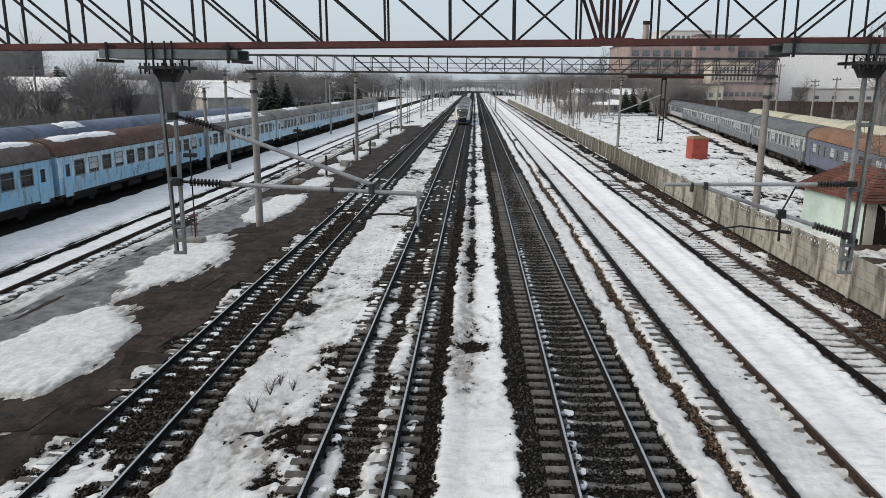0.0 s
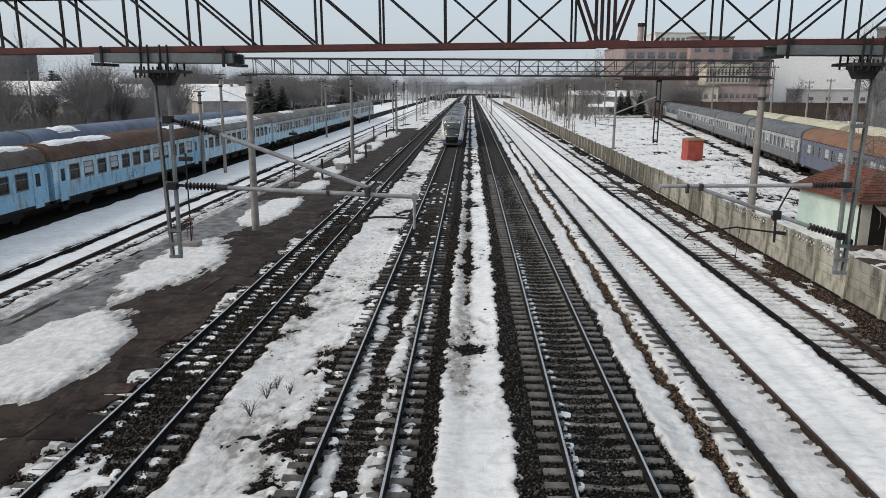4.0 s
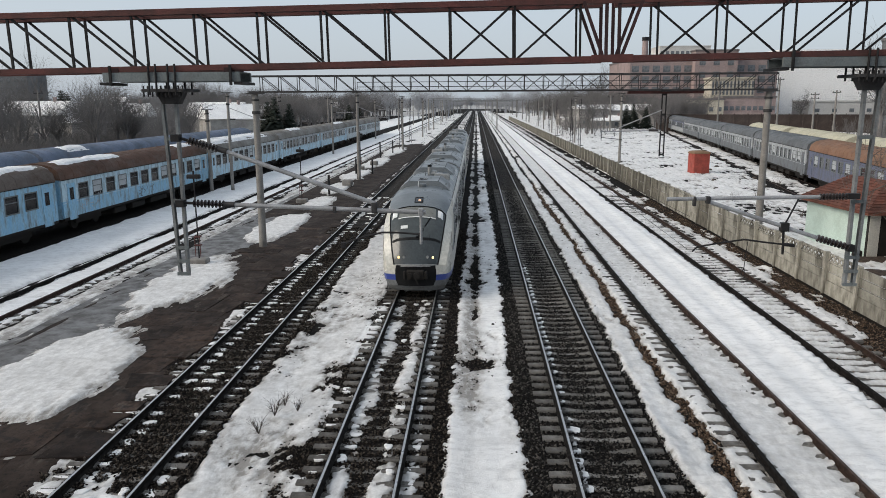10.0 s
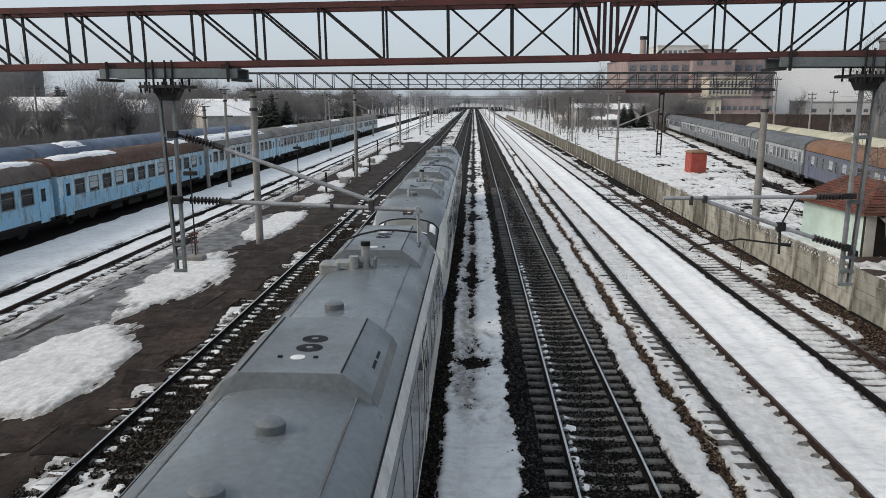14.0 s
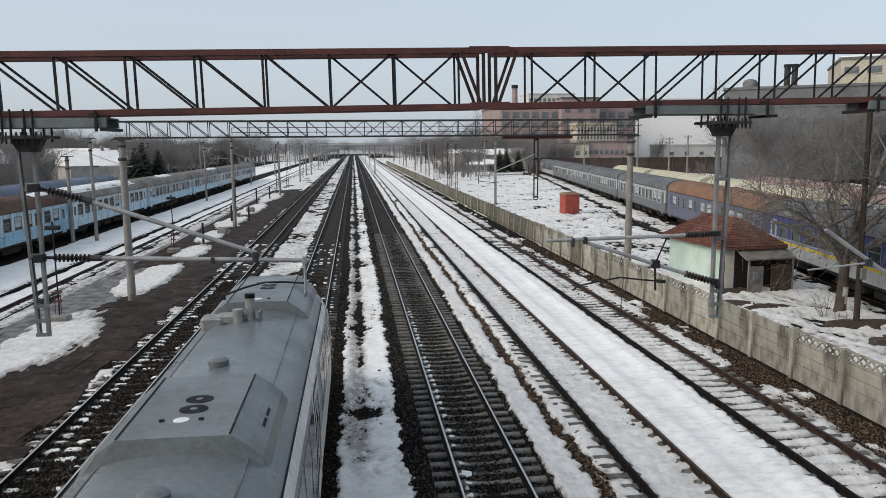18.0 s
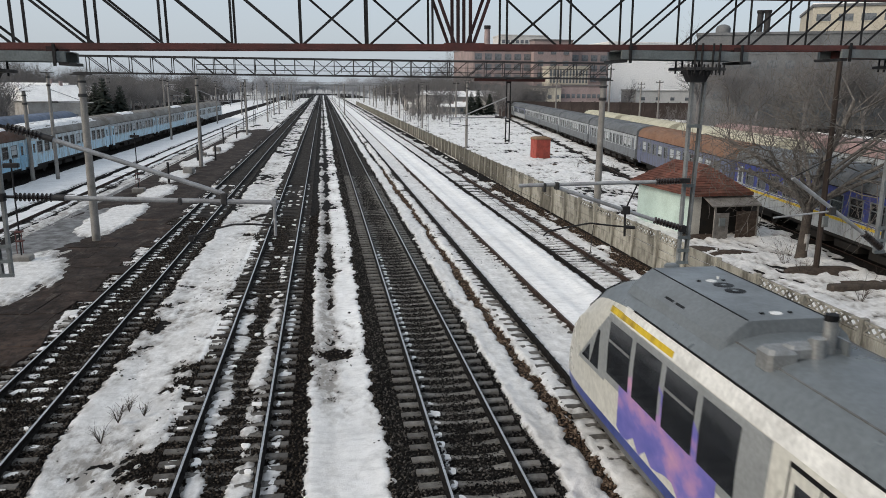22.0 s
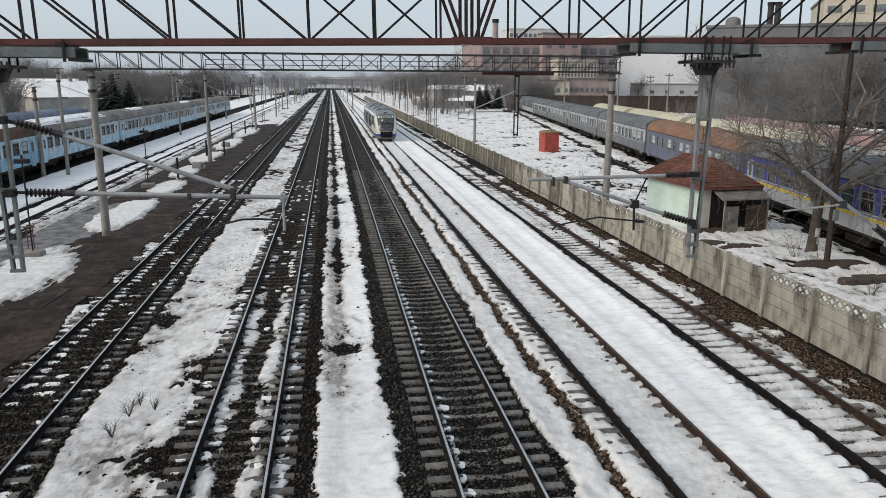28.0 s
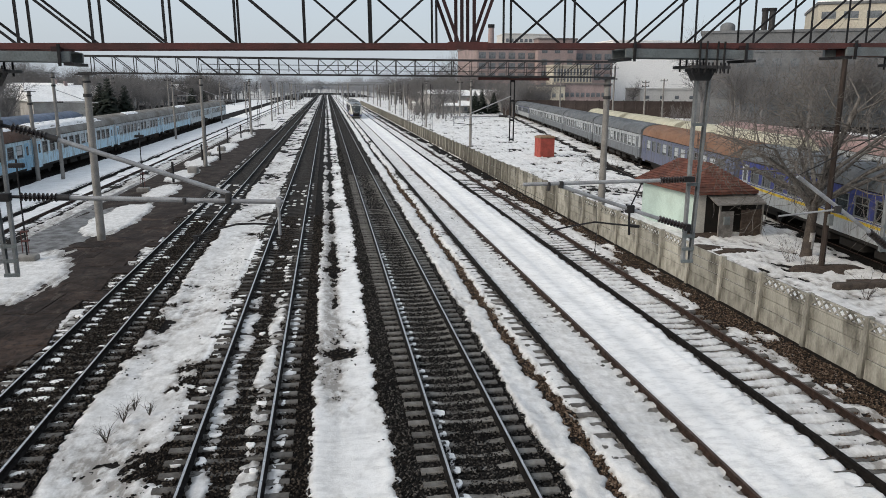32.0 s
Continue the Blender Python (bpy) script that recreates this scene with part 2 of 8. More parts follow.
M_RUSTRED = mat("red_oxide_paint", (0.115, 0.042, 0.037), (0.075, 0.036, 0.032), 2, 0.65, 0.1, grain=50, dirt=(0.045, 0.03, 0.027), dirt_amt=0.5)
M_MAROON = mat("grimy_maroon_steel", (0.05, 0.024, 0.024), (0.03, 0.018, 0.018), 3, 0.65, 0.0, grain=60, spec=0.2)
M_STEEL_DARK = mat("dark_steel", (0.024, 0.023, 0.024), (0.016, 0.015, 0.015), 4, 0.65, 0.0, grain=60, spec=0.2)
M_STEEL_FAR = mat("grey_steel", (0.05, 0.048, 0.048), (0.03, 0.028, 0.028), 4, 0.65, 0.0, grain=60)
M_GREYPAINT = mat("grey_paint", (0.18, 0.20, 0.20), (0.13, 0.145, 0.145), 2, 0.6, 0.1, grain=40, dirt=(0.10, 0.085, 0.075), dirt_amt=0.5)
M_POST = mat("weathered_grey_steel", (0.22, 0.23, 0.23), (0.14, 0.145, 0.145), 2, 0.65, 0.0, grain=40, dirt=(0.07, 0.06, 0.055), dirt_amt=0.5)
M_GALV = mat("galvanised_tube", (0.36, 0.365, 0.37), (0.26, 0.26, 0.265), 3, 0.55, 0.2, grain=40, dirt=(0.10, 0.09, 0.085), dirt_amt=0.4)
M_INSUL = mat("brown_porcelain", (0.02, 0.014, 0.013), (0.03, 0.022, 0.02), 3, 0.3, grain=30, bump=0.02)
M_CONC = mat("cast_concrete", (0.27, 0.255, 0.235), (0.19, 0.18, 0.165), 1.4, 0.9, grain=30, dirt=(0.085, 0.075, 0.065), dirt_amt=0.55, dirt_scale=0.9, vary=0.08)
M_CONC_WALL = mat("precast_panel", (0.36, 0.342, 0.29), (0.23, 0.216, 0.18), 1.7, 0.92, grain=24, dirt=(0.06, 0.053, 0.043), dirt_amt=0.75, dirt_scale=1.6, vary=0.22, stretch=(1, 1.3, 0.4))
M_CONC_OLD = mat("mossy_old_panel", (0.15, 0.138, 0.112), (0.095, 0.087, 0.07), 1.7, 0.94, grain=24, dirt=(0.045, 0.04, 0.032), dirt_amt=0.75, dirt_scale=1.6, vary=0.25, stretch=(1, 1.3, 0.4))
M_LEAFDIRT = mat("leaf_litter", (0.075, 0.055, 0.042), (0.04, 0.03, 0.024), 5, 0.95, grain=40, world_space=True)
M_BLACK = mat("black_rubber", (0.007, 0.007, 0.0075), None, 4, 0.6, grain=30, spec=0.18)
M_GLASS_DARK = mat("dark_glazing", (0.012, 0.014, 0.017), (0.02, 0.022, 0.026), 1.5, 0.12, grain=8, bump=0.0, rough_var=0.04)
M_UNDER = mat("underframe_grime", (0.014, 0.013, 0.012), (0.026, 0.022, 0.019), 3, 0.85, grain=30)


# ---- mesh tools ----
class Mesh:
    """Collects vertices and faces; link() makes one mesh object of them."""

    def __init__(self):
        self.v, self.f, self.mi, self.cur = [], [], [], 0

    def add(self, verts, faces):
        n = len(self.v)
        self.v.extend(verts)
        for f in faces:
            self.f.append([n + i for i in f])
            self.mi.append(self.cur)
        return self

    def box(self, x0, x1, y0, y1, z0, z1):
        return self.add([(x0, y0, z0), (x1, y0, z0), (x1, y1, z0), (x0, y1, z0), (x0, y0, z1), (x1, y0, z1), (x1, y1, z1), (x0, y1, z1)],
                        [(0, 3, 2, 1), (4, 5, 6, 7), (0, 1, 5, 4), (1, 2, 6, 5), (2, 3, 7, 6), (3, 0, 4, 7)])

    def cbox(self, x0, x1, y0, y1, z0, z1, c=0.02):
        """A box whose upright and upper edges are chamfered."""
        def ring(k, z):
            a, b_, d, e = x0 + k, x1 - k, y0 + k, y1 - k
            return [(a + c, d, z), (b_ - c, d, z), (b_, d + c, z), (b_, e - c, z), (b_ - c, e, z), (a + c, e, z), (a, e - c, z), (a, d + c, z)]
        v = ring(0, z0) + ring(0, z1 - c) + ring(c * 0.8, z1)
        f = [tuple(range(7, -1, -1)), tuple(range(16, 24))]
        for r in (0, 8):
            for i in range(8):
                j = (i + 1) % 8
                f.append((r + i, r + j, r + 8 + j, r + 8 + i))
        return self.add(v, f)

    def tube(self, p, q, r, n=8, r2=None, caps=True):
        p, q = Vector(p), Vector(q)
        d = (q - p).normalized()
        a = d.cross(Vector((0, 0, 1)) if abs(d.z) < 0.95 else Vector((1, 0, 0))).normalized()
        b_ = d.cross(a)
        r2 = r if r2 is None else r2
        v = []
        for c, rad in ((p, r), (q, r2)):
            for i in range(n):
                t = 2 * math.pi * i / n
                v.append(tuple(c + a * (rad * math.cos(t)) + b_ * (rad * math.sin(t))))
        f = [(i, i + n, (i + 1) % n + n, (i + 1) % n) for i in range(n)]
        if caps:
            f += [tuple(range(n)), tuple(range(2 * n - 1, n - 1, -1))]
        return self.add(v, f)

    def beam(self, p, q, w, h, up=(0, 1, 0)):
        """A bar of section w x h from p to q; w lies across, h along up."""
        p, q = Vector(p), Vector(q)
        d = (q - p).normalized()
        s = d.cross(Vector(up)).normalized() * (w / 2)
        u = s.cross(d).normalized() * (h / 2)
        v = [tuple(c + i * s + j * u) for c in (p, q) for i, j in ((-1, -1), (1, -1), (1, 1), (-1, 1))]
        return self.add(v, [(3, 2, 1, 0), (4, 5, 6, 7), (0, 1, 5, 4), (1, 2, 6, 5), (2, 3, 7, 6), (3, 0, 4, 7)])

    def angle(self, p, q, w, t, up=(0, 1, 0)):
        """A rolled steel angle."""
        p, q = Vector(p), Vector(q)
        d = (q - p).normalized()
        s = d.cross(Vector(up)).normalized()
        u = s.cross(d).normalized()
        prof = [(0, 0), (w, 0), (w, t), (t, t), (t, w), (0, w)]
        v = [tuple(c + s * (a - w / 2) + u * (b_ - w / 2)) for c in (p, q) for a, b_ in prof]
        f = [(i, (i + 1) % 6, (i + 1) % 6 + 6, i + 6) for i in range(6)] + [(5, 4, 3, 2, 1, 0), (6, 7, 8, 9, 10, 11)]
        return self.add(v, f)

    def rev(self, p, q, prof, n=10):
        """A turned body along p to q; prof holds (share of the way, radius)."""
        p, q = Vector(p), Vector(q)
        d = (q - p)
        e = d.normalized()
        a = e.cross(Vector((0, 0, 1)) if abs(e.z) < 0.95 else Vector((1, 0, 0))).normalized()
        b_ = e.cross(a)
        v, f = [], []
        for s, r in prof:
            for i in range(n):
                t = 2 * math.pi * i / n
                v.append(tuple(p + d * s + a * (r * math.cos(t)) + b_ * (r * math.sin(t))))
        for k in range(len(prof) - 1):
            for i in range(n):
                j = (i + 1) % n
                f.append((k * n + i, k * n + n + i, k * n + n + j, k * n + j))
        f.append(tuple(range(n)))
        f.append(tuple(range(len(v) - 1, len(v) - n - 1, -1)))
        return self.add(v, f)

    def loft(self, rings, closed=True, caps=True):
        n = len(rings[0])
        v = [tuple(p) for r in rings for p in r]
        f = []
        for k in range(len(rings) - 1):
            for i in range(n if closed else n - 1):
                j = (i + 1) % n
                f.append((k * n + i, k * n + j, k * n + n + j, k * n + n + i))
        if caps:
            f += [tuple(range(n - 1, -1, -1)), tuple(range(len(v) - n, len(v)))]
        return self.add(v, f)

    def data(self, name, mats, smooth=False):
        me = bpy.data.meshes.new(name)
        me.from_pydata(self.v, [], self.f)
        for m in (mats if isinstance(mats, (list, tuple)) else [mats]):
            me.materials.append(m)
        if isinstance(mats, (list, tuple)) and len(mats) > 1:
            me.polygons.foreach_set("material_index", self.mi)
        if smooth:
            me.polygons.foreach_set("use_smooth", [True] * len(me.polygons))
            me.update()
            try:
                me.set_sharp_from_angle(angle=radians(38))
            except AttributeError:
                pass
        me.update()
        return me


def part(name, mb, material, parent=None, label="", smooth=False, m=None):
    ob = new(name, mb.data(name, material, smooth) if isinstance(mb, Mesh) else mb)
    if parent is not None:
        ob.parent = parent
    if m is not None:
        ob.matrix_basis = m
    if label:
        ob["label"] = label
    return ob


def thing(name, label, category, group="", kind="", m=None):
    ob = new(name)
    ob.empty_display_size = 0.3
    if m is not None:
        ob.matrix_basis = m
    return tagged(ob, label, category, group, kind)


def solid(name, mb, material, label, category, group="", kind="", smooth=False, m=None):
    return tagged(part(name, mb, material, None, "", smooth, m), label, category, group, kind)


# ---- noise on arrays ----
GRID = np.random.RandomState(7).rand(256, 256)


def vnoise(x, y):
    xi, yi = np.floor(x).astype(int), np.floor(y).astype(int)
    u, v = x - xi, y - yi
    u, v = u * u * (3 - 2 * u), v * v * (3 - 2 * v)
    g = lambda i, j: GRID[i % 256, j % 256]
    return (g(xi, yi) * (1 - u) + g(xi + 1, yi) * u) * (1 - v) + (g(xi, yi + 1) * (1 - u) + g(xi + 1, yi + 1) * u) * v


def fbm(x, y, octaves=4, gain=0.55):
    s, a, t = 0, 1.0, 0
    for o in range(octaves):
        s = s + a * vnoise(x * 2 ** o + 17.3 * o, y * 2 ** o + 9.1 * o)
        t += a
        a *= gain
    return s / t - 0.5


def sheet(name, material, xs, ys, height, smooth=True, soil=None):
    X, Y = np.meshgrid(xs, ys)
    Z = height(X, Y)
    n, k = len(xs), len(ys)
    co = np.stack([X, Y, Z], -1).reshape(-1, 3)
    i = np.arange((k - 1) * (n - 1))
    a = (i // (n - 1)) * n + i % (n - 1)
    faces = np.stack([a, a + 1, a + n + 1, a + n], -1)
    me = bpy.data.meshes.new(name)
    me.vertices.add(len(co))
    me.vertices.foreach_set("co", co.ravel())
    me.loops.add(faces.size)
    me.loops.foreach_set("vertex_index", faces.ravel())
    me.polygons.add(len(faces))
    me.polygons.foreach_set("loop_start", np.arange(len(faces)) * 4)
    me.polygons.foreach_set("loop_total", np.full(len(faces), 4))
    me.update(calc_edges=True)
    if smooth:
        me.polygons.foreach_set("use_smooth", [True] * len(faces))
    if soil is not None:
        me.attributes.new("dirt", "FLOAT", "POINT").data.foreach_set("value", np.clip(soil(X, Y), 0, 1).ravel())
    me.materials.append(material)
    return new(name, me)


def smooth01(a, b, x):
    t = np.clip((x - a) / (b - a), 0, 1)
    return t * t * (3 - 2 * t)


# ---- plan: rail top is z = 0, tracks run along y ----
TRACKS = (-17.4, -7.27, -2.24, 2.87, 6.86, 11.02)
HALF_GAUGE = 0.7535
SLEEPER_STEP = 0.53
GANTRY_Y, FAR_GANTRY_Y = 12.2, 37.4
WALL_X = 13.96


def wall_x(y):
    return WALL_X + (0.0 if y < 27 else (y - 27) * 0.002)


def ground_z(X, Y):
    z = -0.215 + 0.03 * fbm(X * 0.8, Y * 0.8, 3)
    # shallow dips between the beds
    for a, b in zip(TRACKS[1:], TRACKS[2:]):
        mid, half = (a + b) / 2, (b - a) / 2
        d = np.abs(X - mid)
        z = z - 0.07 * (1 - smooth01(0.2, half - 1.4, d))
    z = z + 0.18 * smooth01(14.0, 17.0, X)
    z = z + 0.6 * smooth01(60, 400, np.abs(X - 10)) + 0.0 * Y
    return z


# ---- ground ----
def spaced(a, b, first, grow):
    out, s = [a], first
    while out[-1] < b:
        out.append(out[-1] + s)
        s *= grow
    return np.array(out)


gx = np.concatenate([-spaced(30, 1400, 2.0, 1.25)[::-1], np.arange(-29.5, 42, 0.5), spaced(42, 1400, 2.0, 1.25)])
gy = np.concatenate([np.arange(-120, 2, 4.0), np.arange(2, 60, 0.4), spaced(60, 3000, 0.7, 1.04)])
tagged(sheet("ground", M_GROUND, gx, gy, ground_z), "dark earth and track ballast reaching the horizon", "ground", kind="structure")

# snow zones across the tracks: from x, to x, depth, noise strength, share kept
ZONES = ((-40.0, -27.2, 0.13, 0.05), (-22.9, -18.9, 0.13, 0.05), (-18.7, -16.1, 0.09, 0.08), (-16.0, -14.9, 0.045, 0.12),
         (-9.0, -8.2, 0.02, 0.19), (-7.95, -6.65, -0.02, 0.22), (-5.85, -3.5, 0.07, 0.16), (-3.7, -3.05, 0.0, 0.2), (-2.93, -2.42, 0.045, 0.15), (-2.05, -1.55, 0.05, 0.15), (-1.45, -1.02, 0.0, 0.2), (-0.55, 1.13, 0.085, 0.13),
         (4.38, 5.21, 0.09, 0.12), (5.41, 6.12, 0.08, 0.12), (6.05, 7.8, 0.085, 0.05), (7.5, 10.25, 0.145, 0.02),
         (10.2, 11.8, 0.075, 0.08), (11.75, 12.9, 0.045, 0.17), (12.7, 13.7, -0.05, 0.2), (14.0, 90.0, 0.08, 0.17))


def snow_depth(X, Y):
    d = np.full(X.shape, -0.12)
    wob = 0.30 * fbm(X * 0.9 + 3, Y * 0.9, 4) + 0.42 * fbm(X * 4.1 + 9, Y * 3.3, 5, 0.72) + 0.18 * fbm(Y * 0.13, X * 0.02 + 5, 2)
    grit = 1.7 * fbm(X * 0.55, Y * 0.4, 5, 0.6) + 1.3 * fbm(X * 3.1 + 40, Y * 2.3, 5, 0.68)
    for a, b, depth, amp in ZONES:
        e = 0.16
        if b < X.min() - 1 or a > X.max() + 1:
            continue
        inside = smooth01(a - e, a + e, X + wob) * (1 - smooth01(b - e, b + e, X + wob))
        n = amp * grit
        d = np.maximum(d, -0.12 + inside * (0.12 + depth + n))
    d = np.where((X > -9.5) & (X < 1.2), d - 0.045 * smooth01(24, 70, Y), d)
    d = np.where((X > -8) & (X < -6.6), d - 0.12 * smooth01(15, 19, Y), d)
    d = np.where((X > -3.3) & (X < -1.0), d - 0.10 * smooth01(20, 40, Y), d)
    # snow drifted against the inside of a rail
    d = np.maximum(d, -0.12 + 0.16 * np.exp(-((X - 2.30) / 0.13) ** 2) * (1 - smooth01(15, 24, Y)) * (0.75 + 1.3 * fbm(X * 4, Y * 2.2, 4)))
    # a worn grey furrow along the middle strip
    furrow = np.exp(-((X - 0.05 - 0.1 * fbm(Y * 0.2, X * 0 + 2, 2)) / 0.22) ** 2) * smooth01(19, 26, Y)
    d = d - 0.13 * furrow * (0.75 + fbm(X * 2, Y * 0.8, 3))
    # the sleepers print through thin snow
    far_off = 1 - smooth01(60, 90, Y)
    for tx, first, amp, gap in ((TRACKS[5], 10, 0.085, 0.068), (TRACKS[4], 8, 0.022, 0.045), (TRACKS[0], 20, 0.04, 0.06)):
        bar = np.cos((Y - first) / SLEEPER_STEP * 6.28319)
        near = 1 - smooth01(1.2, 1.4, np.abs(X - tx))
        d = d - amp * near * smooth01(0.3, 1.0, bar + 0.9 * fbm(X * 2.2, Y * 2.2, 3)) * far_off
        rail_gap = np.exp(-((np.abs(np.abs(X - tx) - HALF_GAUGE) - 0.12) / 0.07) ** 2)
        d = d - 0.055 * np.exp(-((np.abs(X - tx) - HALF_GAUGE) / 0.11) ** 2) * far_off
        d = d - gap * rail_gap * smooth01(-0.2, 0.8, bar + 1.2 * fbm(X * 3, Y * 3, 3)) * far_off
    # dark beds of the yard tracks
    yard = np.minimum(np.abs(X - (19.6 + 0.17 * Y)), np.abs(X - (15.6 + 0.168 * Y)) + np.where(Y < 42, 9, 0.9))
    d = np.where(X > 14.5, d - 0.17 * (1 - smooth01(0.7, 1.9, yard + 1.2 * fbm(X * 0.8, Y * 0.4, 4))), d)
    d = np.where(X > 14.5, d + 0.3 * fbm(X * 2.3, Y * 1.4, 5, 0.7) - 0.012, d)
    # bare hole beside the middle track
    for hx, hy, r in ((0.15, 20.6, 0.45), (0.1, 30.5, 0.45), (-3.7, 18.6, 0.55), (-4.0, 14.6, 0.45), (-3.9, 12.6, 0.4), (-3.6, 22.5, 0.4)):
        d = d - 0.26 * np.exp(-(((X - hx) / r) ** 2 + ((Y - hy) / (r * 0.8)) ** 2)) * (0.55 + 3.2 * fbm(X * 3.3, Y * 3.3, 5, 0.7))
    # trodden flat between the running tracks
    return np.where((X > -9.5) & (X < 1.4) & (d > 0), 0.06 * np.tanh(d / 0.06), d)


DEPTH = {}


def snow_z(X, Y):
    DEPTH["last"] = snow_depth(X, Y)
    calm = np.where((X > 7.6) & (X < 10.2), 0.3, 1.0)
    return ground_z(X, Y) + DEPTH["last"] + calm * (0.02 * fbm(X * 5, Y * 5, 4, 0.65) + 0.03 * fbm(X * 1.2, Y * 1.2, 3) + 0.012 * fbm(X * 14, Y * 14, 3, 0.7))


def snow_dirt(X, Y):
    """Where the snow is soiled: thawing edges, worn furrows, over the sleepers."""
    d = DEPTH["last"]
    o = 0.75 * (1 - smooth01(0.0, 0.06, d))
    o = o + 0.75 * np.exp(-((X + 0.12) / 0.3) ** 2) * smooth01(15, 21, Y) + 0.22 * np.exp(-((X + 0.1) / 0.35) ** 2)
    o = o + 0.34 * ((X > 6.15) & (X < 7.6)) + 0.30 * ((X > 10.3) & (X < 13.2)) + 0.28 * ((X > 4.3) & (X < 6.1))
    o = o + 0.34 * ((X > -5.9) & (X < -3.7)) + 0.30 * ((X > -3.2) & (X < -1.3)) + 0.35 * ((X > -9.3) & (X < -8)) + 0.5 * ((X > -16.2) & (X < -14.8)) + 0.25 * (X > 14)
    return o * (1 - 0.3 * smooth01(40, 120, Y))


near_y = spaced(5.5, 46, 0.055, 1.0045)
tagged(sheet("snow", M_SNOW, np.arange(-8.9, 13.7, 0.07), near_y, snow_z, soil=snow_dirt), "old trampled snow lying between the railway tracks", "snow", kind="stuff")
mid_y = spaced(near_y[-1] - 0.2, 700, 0.3, 1.012)
tagged(sheet("snow", M_SNOW, np.arange(-8.9, 14.2, 0.12), mid_y, snow_z, soil=snow_dirt), "patchy old snow along the tracks", "snow", kind="stuff")
tagged(sheet("snow", M_SNOW, np.arange(-8.9, 13.7, 0.2), np.arange(-60, 5.8, 0.3), snow_z, soil=snow_dirt), "old snow between the tracks under the footbridge", "snow", kind="stuff")
tagged(sheet("snow", M_SNOW, np.arange(-15, -8.8, 0.3), spaced(128, 520, 0.5, 1.012), lambda X, Y: ground_z(X, Y) + 0.05 + 0.3 * fbm(X * 0.6, Y * 0.25, 5), soil=lambda X, Y: 0.3 + 0 * X), "patchy snow beyond the platform", "snow", kind="stuff")
tagged(sheet("snow", M_SNOW, np.arange(-40, -14.8, 0.16), spaced(10, 420, 0.2, 1.012), snow_z, soil=snow_dirt), "deep smooth snow between the sidings", "snow", kind="stuff")
tagged(sheet("snow", M_SNOW, np.concatenate([np.arange(14.05, 40, 0.16), np.arange(40, 90, 0.6)]), spaced(12, 520, 0.16, 1.009), snow_z, soil=snow_dirt), "thawing snow with bare earth showing behind the wall", "snow", kind="stuff")


# ---- loose ballast ----
def stones(name, material, count, seed, place, size=(0.022, 0.05), label="", lift=0.0):
    rs = np.random.RandomState(seed)
    x, y = place(rs, count)
    keep = snow_depth(x, y) < 0.012
    x, y = x[keep], y[keep]
    n = len(x)
    z = ground_z(x, y) + rs.uniform(-0.01, 0.022, n) + lift
    base = np.array([(1, 0, 0), (-1, 0, 0), (0, 1, 0), (0, -1, 0), (0, 0, 1), (0, 0, -1)], float)
    tri = np.array([(0, 2, 4), (2, 1, 4), (1, 3, 4), (3, 0, 4), (2, 0, 5), (1, 2, 5), (3, 1, 5), (0, 3, 5)])
    s = rs.uniform(*size, n)[:, None, None]
    v = base[None] * s * rs.uniform(0.65, 1.35, (n, 6, 1))
    a = rs.uniform(0, 6.28, n)
    c, sn = np.cos(a)[:, None], np.sin(a)[:, None]
    vx, vy = v[:, :, 0] * c - v[:, :, 1] * sn, v[:, :, 0] * sn + v[:, :, 1] * c
    tilt = rs.uniform(-0.6, 0.6, (n, 1))
    vz = v[:, :, 2] * 0.8 + vx * tilt
    co = np.stack([vx + x[:, None], vy + y[:, None], vz + z[:, None]], -1).reshape(-1, 3)
    faces = (tri[None] + (np.arange(n) * 6)[:, None, None]).reshape(-1, 3)
    me = bpy.data.meshes.new(name)
    me.vertices.add(len(co))
    me.vertices.foreach_set("co", co.ravel())
    me.loops.add(faces.size)
    me.loops.foreach_set("vertex_index", faces.ravel())
    me.polygons.add(len(faces))
    me.polygons.foreach_set("loop_start", np.arange(len(faces)) * 3)
    me.polygons.foreach_set("loop_total", np.full(len(faces), 3))
    me.update(calc_edges=True)
    me.materials.append(material)
    return tagged(new(name, me), label, "gravel", kind="stuff")


def strip(x0, x1, y0, y1):
    # denser close to the bridge
    return lambda rs, n: (rs.uniform(x0, x1, n), y0 + (y1 - y0) * rs.uniform(0, 1, n) ** 1.5)


stones("ballast", M_STONE_DARK, 52000, 1, strip(1.0, 4.75, 6.5, 48), (0.018, 0.042), lift=0.005, label="dark crushed stone bed of the main track")
stones("ballast", M_STONE_DARK, 16000, 21, strip(1.0, 4.75, 46, 95), (0.03, 0.065), lift=0.005, label="dark crushed stone of the main track further along")
stones("ballast", M_STONE_BROWN, 44000, 2, strip(-4.3, -0.4, 6.5, 44), (0.018, 0.042), lift=0.012, label="brownish crushed stone under a snowy track")
stones("ballast", M_STONE_BROWN, 46000, 3, strip(-8.95, -5.5, 8.5, 44), (0.018, 0.042), lift=0.035, label="dark crushed stone under the platform track")
stones("ballast", M_STONE_BROWN, 9000, 7, strip(-0.6, 1.15, 8, 46), (0.018, 0.042), lift=0.02, label="small stones bared in the thawing snow strip")
stones("ballast", M_STONE_RUST, 8000, 4, strip(5.10, 5.52, 8, 70), (0.022, 0.052), "narrow line of dark stones in the snow")
stones("ballast", M_STONE_RUST, 26000, 5, strip(9.9, 13.7, 11, 48), (0.014, 0.032), "brown stones and leaf litter below the wall")


